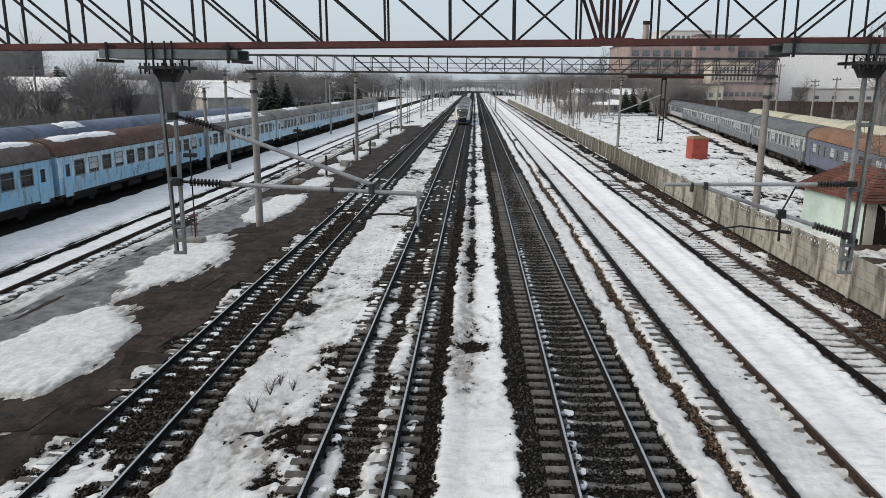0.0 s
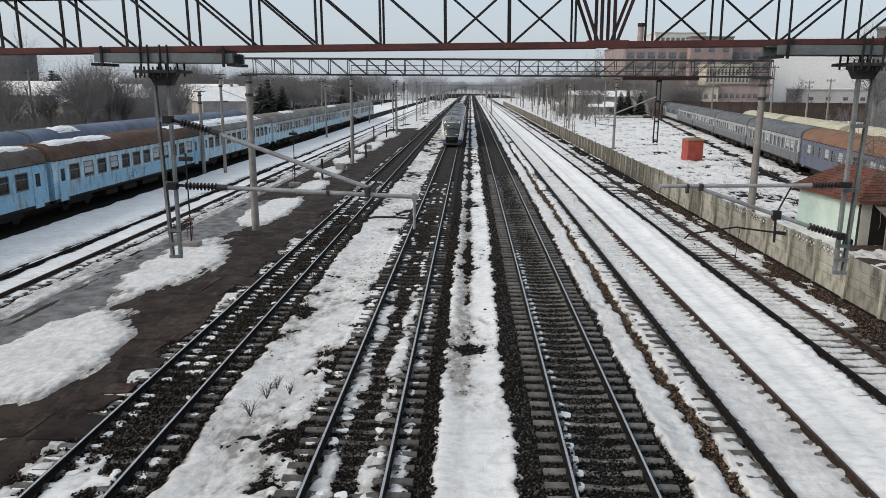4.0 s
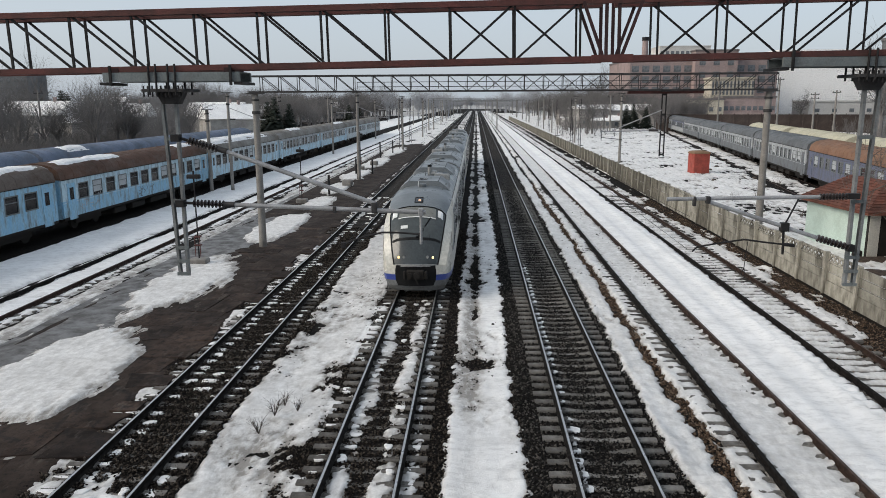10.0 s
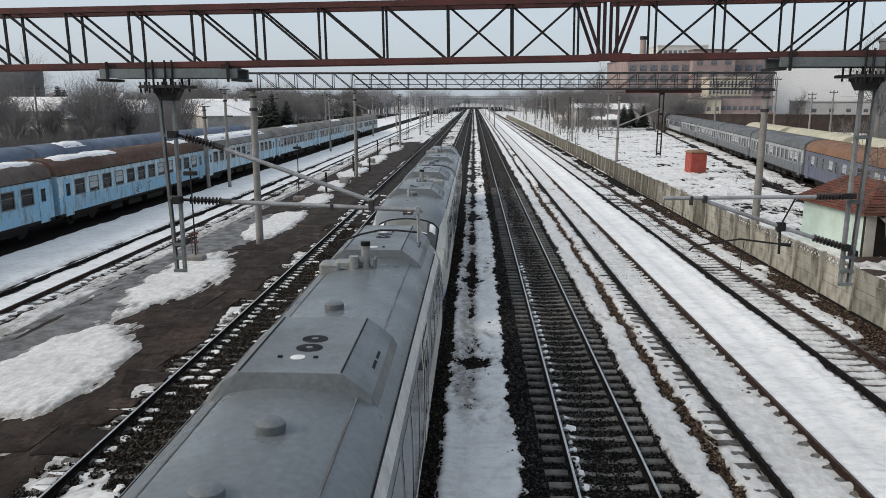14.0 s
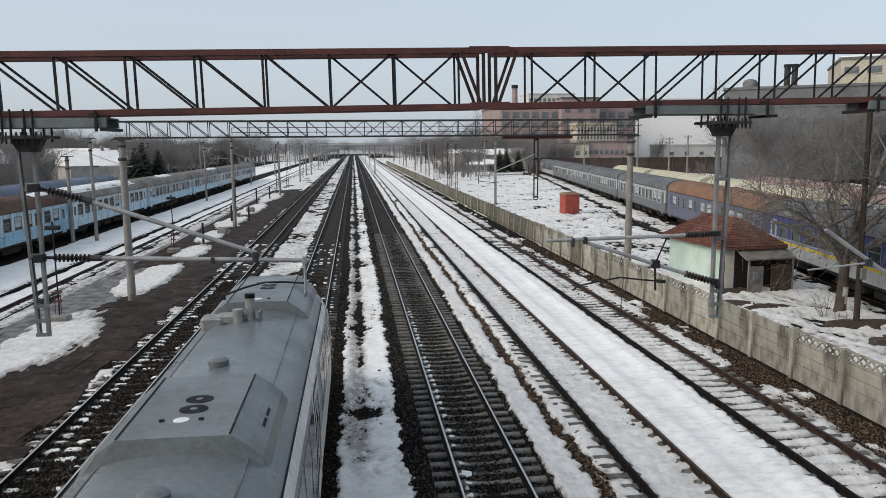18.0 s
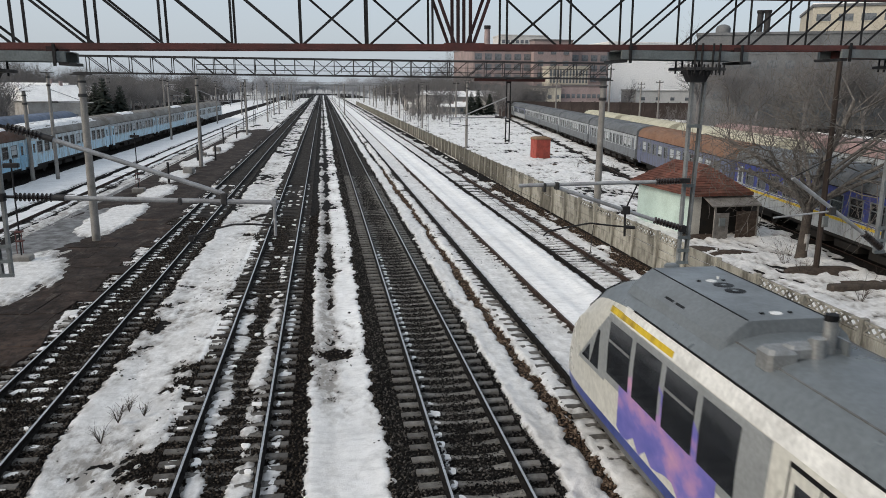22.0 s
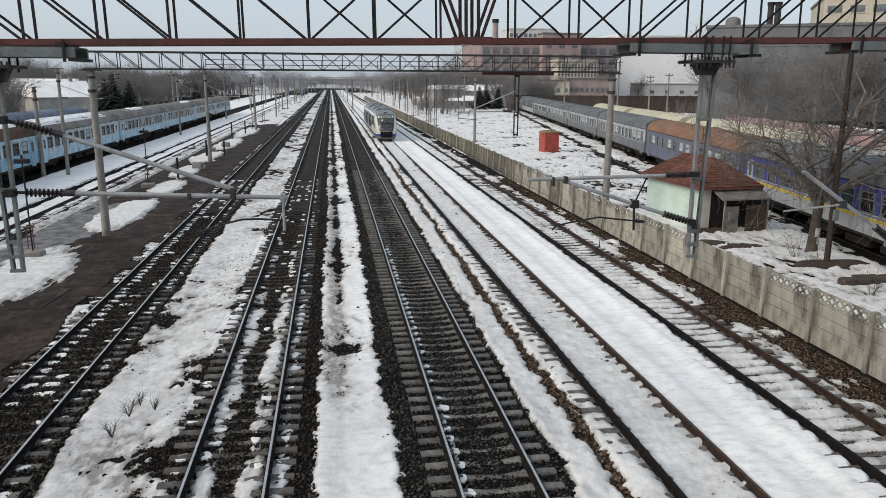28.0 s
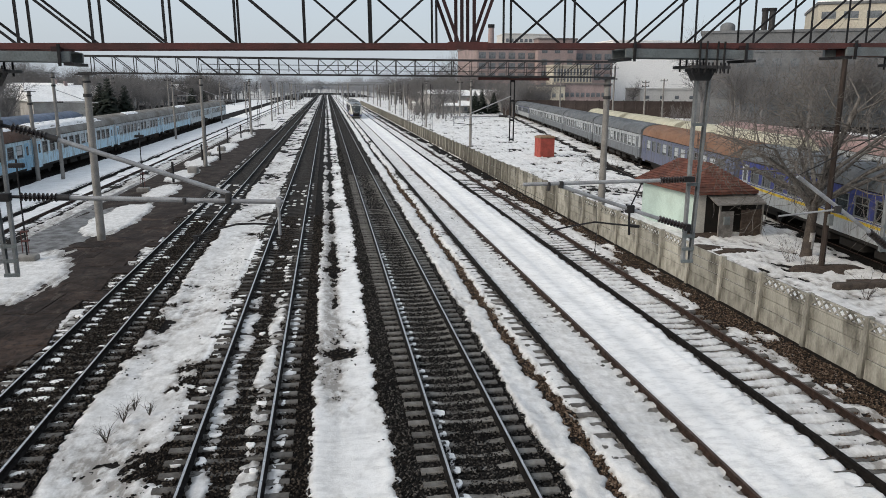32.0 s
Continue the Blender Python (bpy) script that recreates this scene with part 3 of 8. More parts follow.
# ---- platform ----
def platform_z(X, Y):
    edge = -0.27 + 0.14 * smooth01(-8.45, -8.95, X + 0.3 * fbm(X * 1.1, Y * 0.9, 4)) * smooth01(-15.0, -14.4, X) * (1 - smooth01(128, 150, Y))
    return edge + 0.03 * fbm(X * 1.5, Y * 1.5, 5)


tagged(sheet("platform", M_PLATFORM, np.arange(-15.2, -8.3, 0.1), spaced(3, 152, 0.25, 1.01), platform_z),
       "low worn asphalt platform, brown and cracked", "platform", kind="structure")
PATCHES = ((-11.9, 19.5, 2.1, 4.1, 0.10), (-12.35, 30.2, 1.95, 5.9, 0.10), (-13.6, 14.6, 1.4, 1.6, 0.06), (-12.0, 44.0, 1.3, 6.4, 0.11), (-11.9, 55.0, 1.35, 4.4, 0.11),
           (-12.3, 65, 1.2, 5.5, 0.12), (-12.6, 77, 1.3, 6.5, 0.12), (-12.6, 93, 1.4, 9.5, 0.12), (-12.8, 116, 1.5, 12.0, 0.12), (-9.7, 14.4, 0.6, 0.9, 0.02))


def patch_z(X, Y):
    h = np.full(X.shape, -0.4)
    for px_, py_, rx, ry, d in PATCHES:
        r = np.sqrt(((X - px_) / rx) ** 2 + ((Y - py_) / ry) ** 2) + 1.05 * fbm(X * 0.8 + px_, Y * 0.55, 7, 0.72)
        h = np.maximum(h, d * (1 - smooth01(0.72, 1.05, r)) * 1.35 - 0.05)
    return -0.12 + h + 0.045 * fbm(X * 2.2, Y * 2.2, 5, 0.65)


tagged(sheet("snow", M_SNOW, np.arange(-14.8, -8.9, 0.07), spaced(9, 130, 0.08, 1.012), patch_z, soil=lambda X, Y: 0.34 + 0.6 * (1 - smooth01(-0.1, -0.03, patch_z(X, Y)))), "heaps of old snow lying on the platform", "snow", kind="stuff")


def slush_z(X, Y):
    e = smooth01(-14.9, -14.2, X + 0.5 * fbm(X, Y * 0.3, 3)) * (1 - smooth01(-12.6, -11.0, X + 2.2 * fbm(X * 0.4, Y * 0.2, 3))) * (1 - smooth01(40, 58, Y))
    return -0.165 + 0.06 * e + 0.06 * fbm(X * 1.3, Y * 0.8, 5, 0.65)


tagged(sheet("slush", M_SLUSH, np.arange(-15.0, -9.6, 0.12), spaced(9, 60, 0.12, 1.012), slush_z), "wet grey slush thawing on the platform", "slush", kind="stuff")


def debris(seed, n):
    """Clods and stones strewn over the snow."""
    rs = np.random.RandomState(seed)
    x, y = rs.uniform(-6, 13.5, n), 7 + 45 * rs.uniform(0, 1, n) ** 1.4
    clump = fbm(x * 0.7, y * 0.5, 4) + 0.12 * np.exp(-((x + 3.9) / 0.7) ** 2) + 0.1 * np.exp(-((x - 0.4) / 0.5) ** 2) - 0.25 * ((x > 7.4) & (x < 10.2))
    k = (clump > 0.1) & (snow_depth(x, y) > 0.0)
    x, y = x[k], y[k]
    z = snow_z(x, y)
    mb = Mesh()
    for a, b, c in zip(x, y, z):
        r = rs.uniform(0.012, 0.04) if rs.rand() < 0.9 else rs.uniform(0.04, 0.08)
        p = [(a + r * rs.uniform(-1, 1) * 0.3 + r * dx, b + r * dy, c + r * dz) for dx, dy, dz in ((1, 0, 0), (-1, 0, 0), (0, 1, 0), (0, -1, 0), (0, 0, 0.7), (0, 0, -0.7))]
        mb.add(p, [(0, 2, 4), (2, 1, 4), (1, 3, 4), (3, 0, 4), (2, 0, 5), (1, 2, 5), (3, 1, 5), (0, 3, 5)])
    return solid("debris", mb, M_STONE_DARK, "small dark clods and stones strewn on the snow", "debris", kind="stuff")


debris(6, 8000)


# broken paving along the platform edge
platform_ob = bpy.data.objects["platform"]
rp = random.Random(19)
slab_y = 9.0
while slab_y < 44:
    step = rp.uniform(0.7, 1.7)
    sx = -11.9 + rp.uniform(-0.3, 0.3)
    while sx < -9.1:
        w = rp.uniform(0.6, 1.8)
        if rp.random() < 0.62:
            mb = Mesh()
            j = [rp.uniform(-0.2, 0.2) for _ in range(8)]
            lo_ring = [(sx + 0.02 + j[0], slab_y + 0.02 + j[1], -0.3), (sx + w - 0.02 + j[2], slab_y + 0.02 + j[3], -0.3), (sx + w - 0.02 + j[4], slab_y + step - 0.02 + j[5], -0.3), (sx + 0.02 + j[6], slab_y + step - 0.02 + j[7], -0.3)]
            cx, cy = sx + w / 2, slab_y + step / 2
            top = -0.118 + rp.uniform(-0.02, 0.012)
            tilt = rp.uniform(-0.02, 0.02)
            up_ring = [(cx + (x - cx) * 0.97, cy + (y - cy) * 0.97, top + tilt * (x - cx)) for x, y, z in lo_ring]
            mid_ring = [(x, y, top - 0.02 + tilt * (x - cx)) for x, y, z in lo_ring]
            part("paving_slab", mb.loft([lo_ring, mid_ring, up_ring]), M_SLAB, platform_ob)
        sx += w
    slab_y += step


# ---- tracks ----
RAIL_PROFILE = [(-0.036, 0.0), (-0.036, -0.035), (-0.012, -0.05), (-0.012, -0.125), (-0.07, -0.15), (-0.07, -0.165),
                (0.07, -0.165), (0.07, -0.15), (0.012, -0.125), (0.012, -0.05), (0.036, -0.035), (0.036, 0.0)]


def rail_data(material_side, material_top, y0, y1):
    mb = Mesh()
    ys = [y0, y1]
    n = len(RAIL_PROFILE)
    v = [(x, y, z) for y in ys for x, z in RAIL_PROFILE]
    for i in range(n):
        mb.cur = 0
        mb.add([v[i], v[(i + 1) % n], v[(i + 1) % n + n], v[i + n]], [(0, 1, 2, 3)])
    mb.cur = 0
    mb.add(v[:n], [tuple(range(n))])
    # bright running edge, slightly proud of the head
    mb.cur = 1
    mb.box(-0.025, 0.025, y0, y1, -0.001, 0.003)
    return mb.data("rail", [material_side, material_top])


def sleeper_data(seed, material):
    rs = random.Random(seed)
    mb = Mesh()
    prof = [(-1.28, 0.115, -0.15), (-0.95, 0.122, -0.152), (-0.55, 0.115, -0.162), (-0.3, 0.10, -0.19), (0.0, 0.096, -0.2), (0.3, 0.10, -0.19), (0.55, 0.115, -0.162), (0.95, 0.122, -0.152), (1.28, 0.115, -0.15)]
    rings = []
    for x, w, z in prof:
        j = rs.uniform(-0.008, 0.008)
        rings.append([(x, -w, -0.34), (x, w, -0.34), (x, w * 0.85 + j, z - 0.02), (x, w * 0.7, z + j), (x, -w * 0.7, z + j), (x, -w * 0.85, z - 0.02)])
    mb.loft(rings)
    for s in (-1, 1):
        for d in (-1, 1):
            x = s * HALF_GAUGE + d * 0.12
            mb.box(x - 0.045, x + 0.045, -0.05, 0.05, -0.172, -0.135)
            mb.box(x - 0.014, x + 0.014, -0.014, 0.014, -0.135, -0.105)
    return mb.data("sleeper", material)


SLEEPERS = [sleeper_data(i, M_SLEEPER) for i in range(6)]
GRIMY_SLEEPERS = [sleeper_data(i, M_SLEEPER_FAR) for i in range(6)]
PALE_SLEEPERS = [sleeper_data(i, M_SLEEPER_CLEAN) for i in range(6)]
RAIL_BRIGHT = rail_data(M_RAIL_SIDE, M_RAIL_TOP, -60, 900)
RAIL_RUSTY = rail_data(M_RAIL_RUST, M_RAIL_TOP_DULL, -60, 900)
RAIL_BLACK = rail_data(M_RAIL_SIDE, M_RAIL_SIDE, -60, 900)


def railway_track(x, bright, label, y_first, count):
    t = thing("railway_track", label, "railway track", "parallel railway tracks", "structure", pose(x, 0, 0))
    for s in (-1, 1):
        part("rail", RAIL_BRIGHT if bright else RAIL_BLACK if s < 0 else RAIL_RUSTY, None, t, m=pose(s * HALF_GAUGE, 0, 0))
    rs = random.Random(int(x * 10))
    for k in range(count):
        part("sleeper", (GRIMY_SLEEPERS if rs.random() < (k - 24) / 45 and x != TRACKS[3] else PALE_SLEEPERS if x == TRACKS[3] else SLEEPERS)[rs.randrange(6)], None, t, m=pose(rs.uniform(-0.02, 0.02), y_first + k * SLEEPER_STEP + rs.uniform(-0.012, 0.012), rs.uniform(-0.012, 0.006), 0, 0, rs.uniform(-0.7, 0.7)))
    far = Mesh()
    y = y_first + count * SLEEPER_STEP
    z = y_first - SLEEPER_STEP
    while z > -60:
        far.box(-1.28, 1.28, z - 0.11, z + 0.11, -0.32, -0.168)
        z -= SLEEPER_STEP
    while y < 260:
        far.box(-1.28, 1.28, y - 0.11, y + 0.11, -0.32, -0.168)
        y += SLEEPER_STEP
    tagged(part("far_sleepers", far, M_SLEEPER_FAR, t), kind="stuff")
    return t


railway_track(TRACKS[0], False, "rusty siding track half buried in snow", 20, 60)
railway_track(TRACKS[1], True, "platform track with bright rails and snowy sleeper ends", 6, 100)
railway_track(TRACKS[2], True, "main track with snow caught between its sleepers", 6, 100)
railway_track(TRACKS[3], True, "main track cleared of snow on dark ballast", 6, 110)
railway_track(TRACKS[4], False, "track with dull brown rails filled with snow", 8, 60)
railway_track(TRACKS[5], False, "rusty track beside the wall with snow between its rails", 10, 80)


def sleeper_snow(seed):
    """Lumps of snow that lie on the sleepers."""
    rs = np.random.RandomState(seed)
    mb = Mesh()

    def lump(cx, cy, cz, rx, ry, h):
        n, rings = 14, []
        p1, p2, a1, a2 = rs.uniform(0, 6.28), rs.uniform(0, 6.28), rs.uniform(0.08, 0.3), rs.uniform(0.05, 0.2)
        jit = [1 + a1 * math.cos(2 * 6.283 * i / n + p1) + a2 * math.cos(3 * 6.283 * i / n + p2) for i in range(n)]
        for f, z in ((1.0, -0.04), (0.98, h * 0.45), (0.84, h * 0.86), (0.5, h)):
            ring = []
            for i in range(n):
                c, d = math.cos(6.283 * i / n), math.sin(6.283 * i / n)
                ring.append((cx + rx * f * jit[i] * math.copysign(abs(c) ** 0.75, c), cy + ry * f * jit[i] * math.copysign(abs(d) ** 0.75, d), cz + z + rs.uniform(-0.005, 0.005)))
            rings.append(ring)
        mb.loft(rings)
    # places across a track: from, to, chance, greatest share of the width covered
    spots = {TRACKS[1]: ((-1.30, -0.84, 0.9, 1.0), (-0.68, -0.26, 0.9, 0.85), (-0.25, 0.3, 0.12, 0.8), (0.30, 0.68, 0.35, 0.7), (0.84, 1.2, 0.7, 0.8)),
             TRACKS[2]: ((-1.3, -0.84, 0.35, 0.8), (-0.68, -0.28, 0.3, 0.6), (-0.2, 0.15, 0.1, 0.7), (0.2, 0.66, 0.3, 0.6), (0.84, 1.1, 0.6, 0.8)),
             TRACKS[3]: ((-0.69, -0.46, 0.92, 1.0), (-0.69, -0.3, 0.1, 0.8)),
             TRACKS[0]: ((-1.3, -0.84, 0.3, 1.0), (-0.68, -0.22, 0.3, 1.0), (0.84, 1.28, 0.3, 1.0))}
    for tx, rows in spots.items():
        for k in range(100):
            y = 6 + k * SLEEPER_STEP
            if tx == TRACKS[3] and y > 34:
                continue
            for x0, x1, ch, share in rows:
                if rs.rand() < ch:
                    w = rs.uniform(0.7, 1.0) * share * (x1 - x0) / 2
                    c = rs.uniform(x0 + w, x1 - w) if x1 - x0 > 2 * w else (x0 + x1) / 2
                    lump(tx + c, y + rs.uniform(-0.06, 0.06), -0.172, w, rs.uniform(0.06, 0.15), rs.uniform(0.012, 0.028))
    return solid("snow", mb, M_SNOW, "small lumps of snow lying on the sleepers", "snow", kind="stuff", smooth=True)


sleeper_snow(5)


# ---- overhead line gantries ----
def lattice(th, y, x0, x1, zb, zt, depth, step, first, style, chord_mat, web_mat, cw, ww):
    """A box girder of two lattice planes; style(x) tells which way the diagonals run."""
    for yy in (y, y + depth):
        for z, nm in ((zb, "bottom_chord"), (zt, "top_chord")):
            mb = Mesh()
            mb.beam((x0, yy, z), (x1, yy, z), cw, cw * 1.0)
            mb.beam((x0, yy + cw * 0.55, z + (cw * 0.46 if z == zb else -cw * 0.46)), (x1, yy + cw * 0.55, z + (cw * 0.46 if z == zb else -cw * 0.46)), cw * 0.12, cw)
            part(nm, mb, chord_mat, th)
    k = math.ceil((x0 - first) / step)
    while first + k * step < x1:
        x = first + k * step
        for i, yy in enumerate((y, y + depth)):
            part("upright", Mesh().angle((x, yy, zb), (x, yy, zt), ww, ww * 0.25), web_mat, th)
            d = style(x + step / 2, i)
            xa, xb = (x, x + step) if d > 0 else (x + step, x)
            if x + step < x1 and d:
                part("diagonal", Mesh().angle((xa, yy + ww * 0.3, zb), (xb, yy + ww * 0.3, zt), ww, ww * 0.25), web_mat, th)
        part("cross_tie", Mesh().angle((x, y, zb), (x, y + depth, zb), ww * 0.8, ww * 0.2, (1, 0, 0)), web_mat, th)
        part("cross_tie", Mesh().angle((x, y, zt), (x, y + depth, zt), ww * 0.8, ww * 0.2, (1, 0, 0)), web_mat, th)
        k += 1


def near_style(x, plane):
    if x < -0.5:
        return -1
    if x < 5.1:
        return 1 if plane == 0 else -1
    return 1


SAG = pose(2.2, 0, 7.97) @ pose(0, 0, 0.012, 0, -0.85, 0) @ pose(-2.2, 0, -7.97)
gantry = thing("overhead_line_gantry", "rust-red lattice steel gantry spanning the tracks", "gantry", "overhead line gantries", m=SAG)
lattice(gantry, GANTRY_Y, -13.4, 2.12, 7.97, 8.86, 0.5, 1.037, -0.37, near_style, M_RUSTRED, M_STEEL_DARK, 0.09, 0.036)
lattice(gantry, GANTRY_Y, 2.32, 14.6, 7.97, 8.86, 0.5, 1.065, 2.92, near_style, M_RUSTRED, M_STEEL_DARK, 0.09, 0.036)
for x in (2.11, 2.31):
    for yy in (GANTRY_Y - 0.03, GANTRY_Y + 0.53):
        part("joint_post", Mesh().angle((x, yy, 7.95), (x, yy, 8.89), 0.055, 0.014), M_MAROON, gantry)
for s in (-1, 1):
    for yy in (GANTRY_Y - 0.04, GANTRY_Y + 0.54):
        part("joint_brace", Mesh().beam((2.21 + s * 0.14, yy, 7.98), (2.21 + s * 0.46, yy, 8.85), 0.05, 0.03), M_MAROON, gantry)
part("splice_plate", Mesh().box(1.88, 2.54, GANTRY_Y - 0.07, GANTRY_Y - 0.045, 7.91, 8.03), M_RUSTRED, gantry)
part("splice_plate", Mesh().box(1.88, 2.54, GANTRY_Y - 0.07, GANTRY_Y - 0.045, 8.81, 8.92), M_RUSTRED, gantry)
for px_ in (-13.1, 14.3):
    part("leg", Mesh().tube((px_, GANTRY_Y + 0.25, -0.3), (px_, GANTRY_Y + 0.25, 8.0), 0.22, 14, 0.18), M_CONC, gantry, "round concrete gantry column")
part("end_box", Mesh().box(9.15, 13.5, GANTRY_Y - 0.06, GANTRY_Y + 0.56, 7.80, 7.925), M_RUSTRED, gantry)


def bolt_row(th, xs, y, z0, z1):
    for x in xs:
        part("bolt", Mesh().tube((x, y, z0), (x, y, z1), 0.014, 6), M_STEEL_DARK, th)


def drop_post(x, lean=0, shift=0.0, rise=0.0, foot_z=4.36):
    """Post that hangs below the gantry and carries the cantilevers."""
    t = thing("drop_post", "grey steel drop post hanging from the gantry", "post", "drop posts")
    y = GANTRY_Y + 0.25
    part("hanger_beam", Mesh().box(x + shift - 1.14, x + shift + 1.14, y - 0.33, y - 0.27, 7.765 + rise, 7.91 + rise).box(x + shift - 1.14, x + shift + 1.14, y + 0.27, y + 0.33, 7.765 + rise, 7.91 + rise)
         .box(x + shift - 1.14, x + shift + 1.14, y - 0.27, y + 0.27, 7.90 + rise, 7.918 + rise), M_GREYPAINT, t)
    for s in (-1, 1):
        part("end_clamp", Mesh().box(x + shift + s * 1.12 - 0.07, x + shift + s * 1.12 + 0.07, y - 0.35, y + 0.35, 7.71 + rise, 7.755 + rise)
             .box(x + shift + s * 1.0 - 0.02, x + shift + s * 1.0 + 0.02, y - 0.365, y - 0.335, 7.70 + rise, 8.02 + rise), M_STEEL_DARK, t)
    chord = 7.99 + (x - 2.2) * 0.0148
    for sx in (-0.22, -0.1, 0.1, 0.22):
        for sy in (-0.35, 0.35):
            part("u_bolt", Mesh().tube((x + sx, y + sy, 7.55 + rise), (x + sx, y + sy, chord + 0.06), 0.017, 6), M_STEEL_DARK, t)
    for sx in (-0.95, 0.95):
        for sy in (-0.25, 0.25):
            part("packing_plate", Mesh().box(x + shift + sx - 0.07, x + shift + sx + 0.07, y + sy - 0.06, y + sy + 0.06, 7.91 + rise, chord), M_MAROON, t)
    part("head_plate", Mesh().cbox(x - 0.36, x + 0.36, y - 0.36, y + 0.36, 7.60 + rise, 7.65 + rise, 0.015), M_STEEL_FAR, t)
    bolt_row(t, [x - 0.33 + 0.073 * i for i in range(10)], y - 0.33, 7.52 + rise, 7.70 + rise)
    part("gusset", Mesh().add([(x - 0.24, y - 0.1, 7.60 + rise), (x + 0.24, y - 0.1, 7.60 + rise), (x + 0.13, y - 0.1, 7.40 + rise), (x - 0.13, y - 0.1, 7.40 + rise),
                               (x - 0.24, y + 0.1, 7.60 + rise), (x + 0.24, y + 0.1, 7.60 + rise), (x + 0.13, y + 0.1, 7.40 + rise), (x - 0.13, y + 0.1, 7.40 + rise)],
                              [(0, 1, 2, 3), (7, 6, 5, 4), (0, 4, 5, 1), (1, 5, 6, 2), (2, 6, 7, 3), (3, 7, 4, 0)]), M_STEEL_FAR, t)
    for s in (-1, 1):
        # the outer channel leans in towards the foot
        top, foot = (0.19, 0.10) if s == lean else (0.085, 0.085)
        rings = []
        for z, o in ((foot_z, foot), (7.42 + rise, top)):
            xx = x + s * o
            rings.append([(xx - s * 0.045, y - 0.045, z), (xx, y - 0.045, z), (xx, y + 0.045, z), (xx - s * 0.045, y + 0.045, z), (xx - s * 0.045, y + 0.036, z), (xx - s * 0.012, y + 0.036, z), (xx - s * 0.012, y - 0.036, z), (xx - s * 0.045, y - 0.036, z)])
        part("channel", Mesh().loft(rings), M_POST, t)
    for z in (foot_z + 0.03, foot_z + 0.26, foot_z + 0.5, 5.66, 6.72):
        part("batten", Mesh().box(x - 0.118, x + 0.118, y - 0.058, y - 0.046, z - 0.03, z + 0.03), M_GREYPAINT, t)
    return t


def insulator(mb, p, q, n=9, r=0.07):
    prof = [(0, 0.02)]
    for i in range(n):
        a = (i + 0.15) / (n + 0.2)
        prof += [(a, 0.03), (a + 0.35 / n, r), (a + 0.5 / n, r * 0.96), (a + 0.62 / n, 0.03)]
    prof.append((1, 0.02))
    return mb.rev(p, q, prof, 12)


def cantilever_left(x):
    """Tubular bracket arm: a long level tube, a sloping stay and a curved steady arm."""
    t = thing("cantilever_arm", "galvanised tube cantilever with ribbed dark insulators", "cantilever", "cantilever arms")
    y = GANTRY_Y + 0.1
    part("insulator", insulator(Mesh(), (x + 0.28, y, 5.63), (x + 0.86, y, 5.61)), M_INSUL, t, smooth=True)
    part("insulator", insulator(Mesh(), (x + 0.28, y, 6.70), (x + 0.80, y, 6.55)), M_INSUL, t, smooth=True)
    part("fitting", Mesh().tube((x + 0.1, y, 5.635), (x + 0.3, y, 5.63), 0.025, 8).box(x + 0.02, x + 0.16, y - 0.1, y + 0.05, 5.57, 5.69), M_STEEL_DARK, t)
    part("fitting", Mesh().tube((x + 0.1, y, 6.75), (x + 0.3, y, 6.69), 0.025, 8).box(x + 0.02, x + 0.16, y - 0.1, y + 0.05, 6.68, 6.80), M_STEEL_DARK, t)
    part("tube", Mesh().tube((x + 0.84, y, 5.61), (-0.80, y, 5.48), 0.038, 10), M_GALV, t, smooth=True)
    part("sleeve", Mesh().tube((x + 0.82, y, 5.612), (x + 1.02, y, 5.604), 0.05, 10), M_STEEL_FAR, t, smooth=True)
    part("stay_tube", Mesh().tube((x + 0.78, y, 6.56), (-1.66, y, 5.63), 0.038, 10), M_GALV, t, smooth=True)
    part("stay_sleeve", Mesh().tube((x + 0.76, y, 6.565), (x + 0.94, y, 6.51), 0.05, 10), M_STEEL_FAR, t, smooth=True)
    part("stay_clamp", Mesh().cbox(-1.72, -1.62, y - 0.05, y + 0.05, 5.47, 5.65, 0.015), M_STEEL_FAR, t)
    for cx in (-2.35,):
        part("tube_clamp", Mesh().cbox(cx - 0.03, cx + 0.03, y - 0.05, y + 0.05, 5.47, 5.58, 0.012), M_STEEL_FAR, t)
    part("registration_drop", Mesh().tube((-0.88, y, 5.50), (-0.88, y, 4.93), 0.024, 8).cbox(-0.92, -0.84, y - 0.045, y + 0.045, 5.42, 5.55, 0.01), M_GALV, t, smooth=True)
    pts = [(-0.88, 5.10), (-1.25, 5.13), (-1.55, 5.13), (-1.85, 5.06), (-2.22, 4.93)]
    mb = Mesh()
    for (xa, za), (xb, zb) in zip(pts, pts[1:]):
        mb.tube((xa, y, za), (xb, y, zb), 0.017, 8)
    part("steady_arm", mb, M_STEEL_DARK, t, smooth=True)
    part("contact_clip", Mesh().cbox(-2.26, -2.18, y - 0.03, y + 0.03, 4.86, 4.96, 0.01), M_STEEL_DARK, t)
    return t


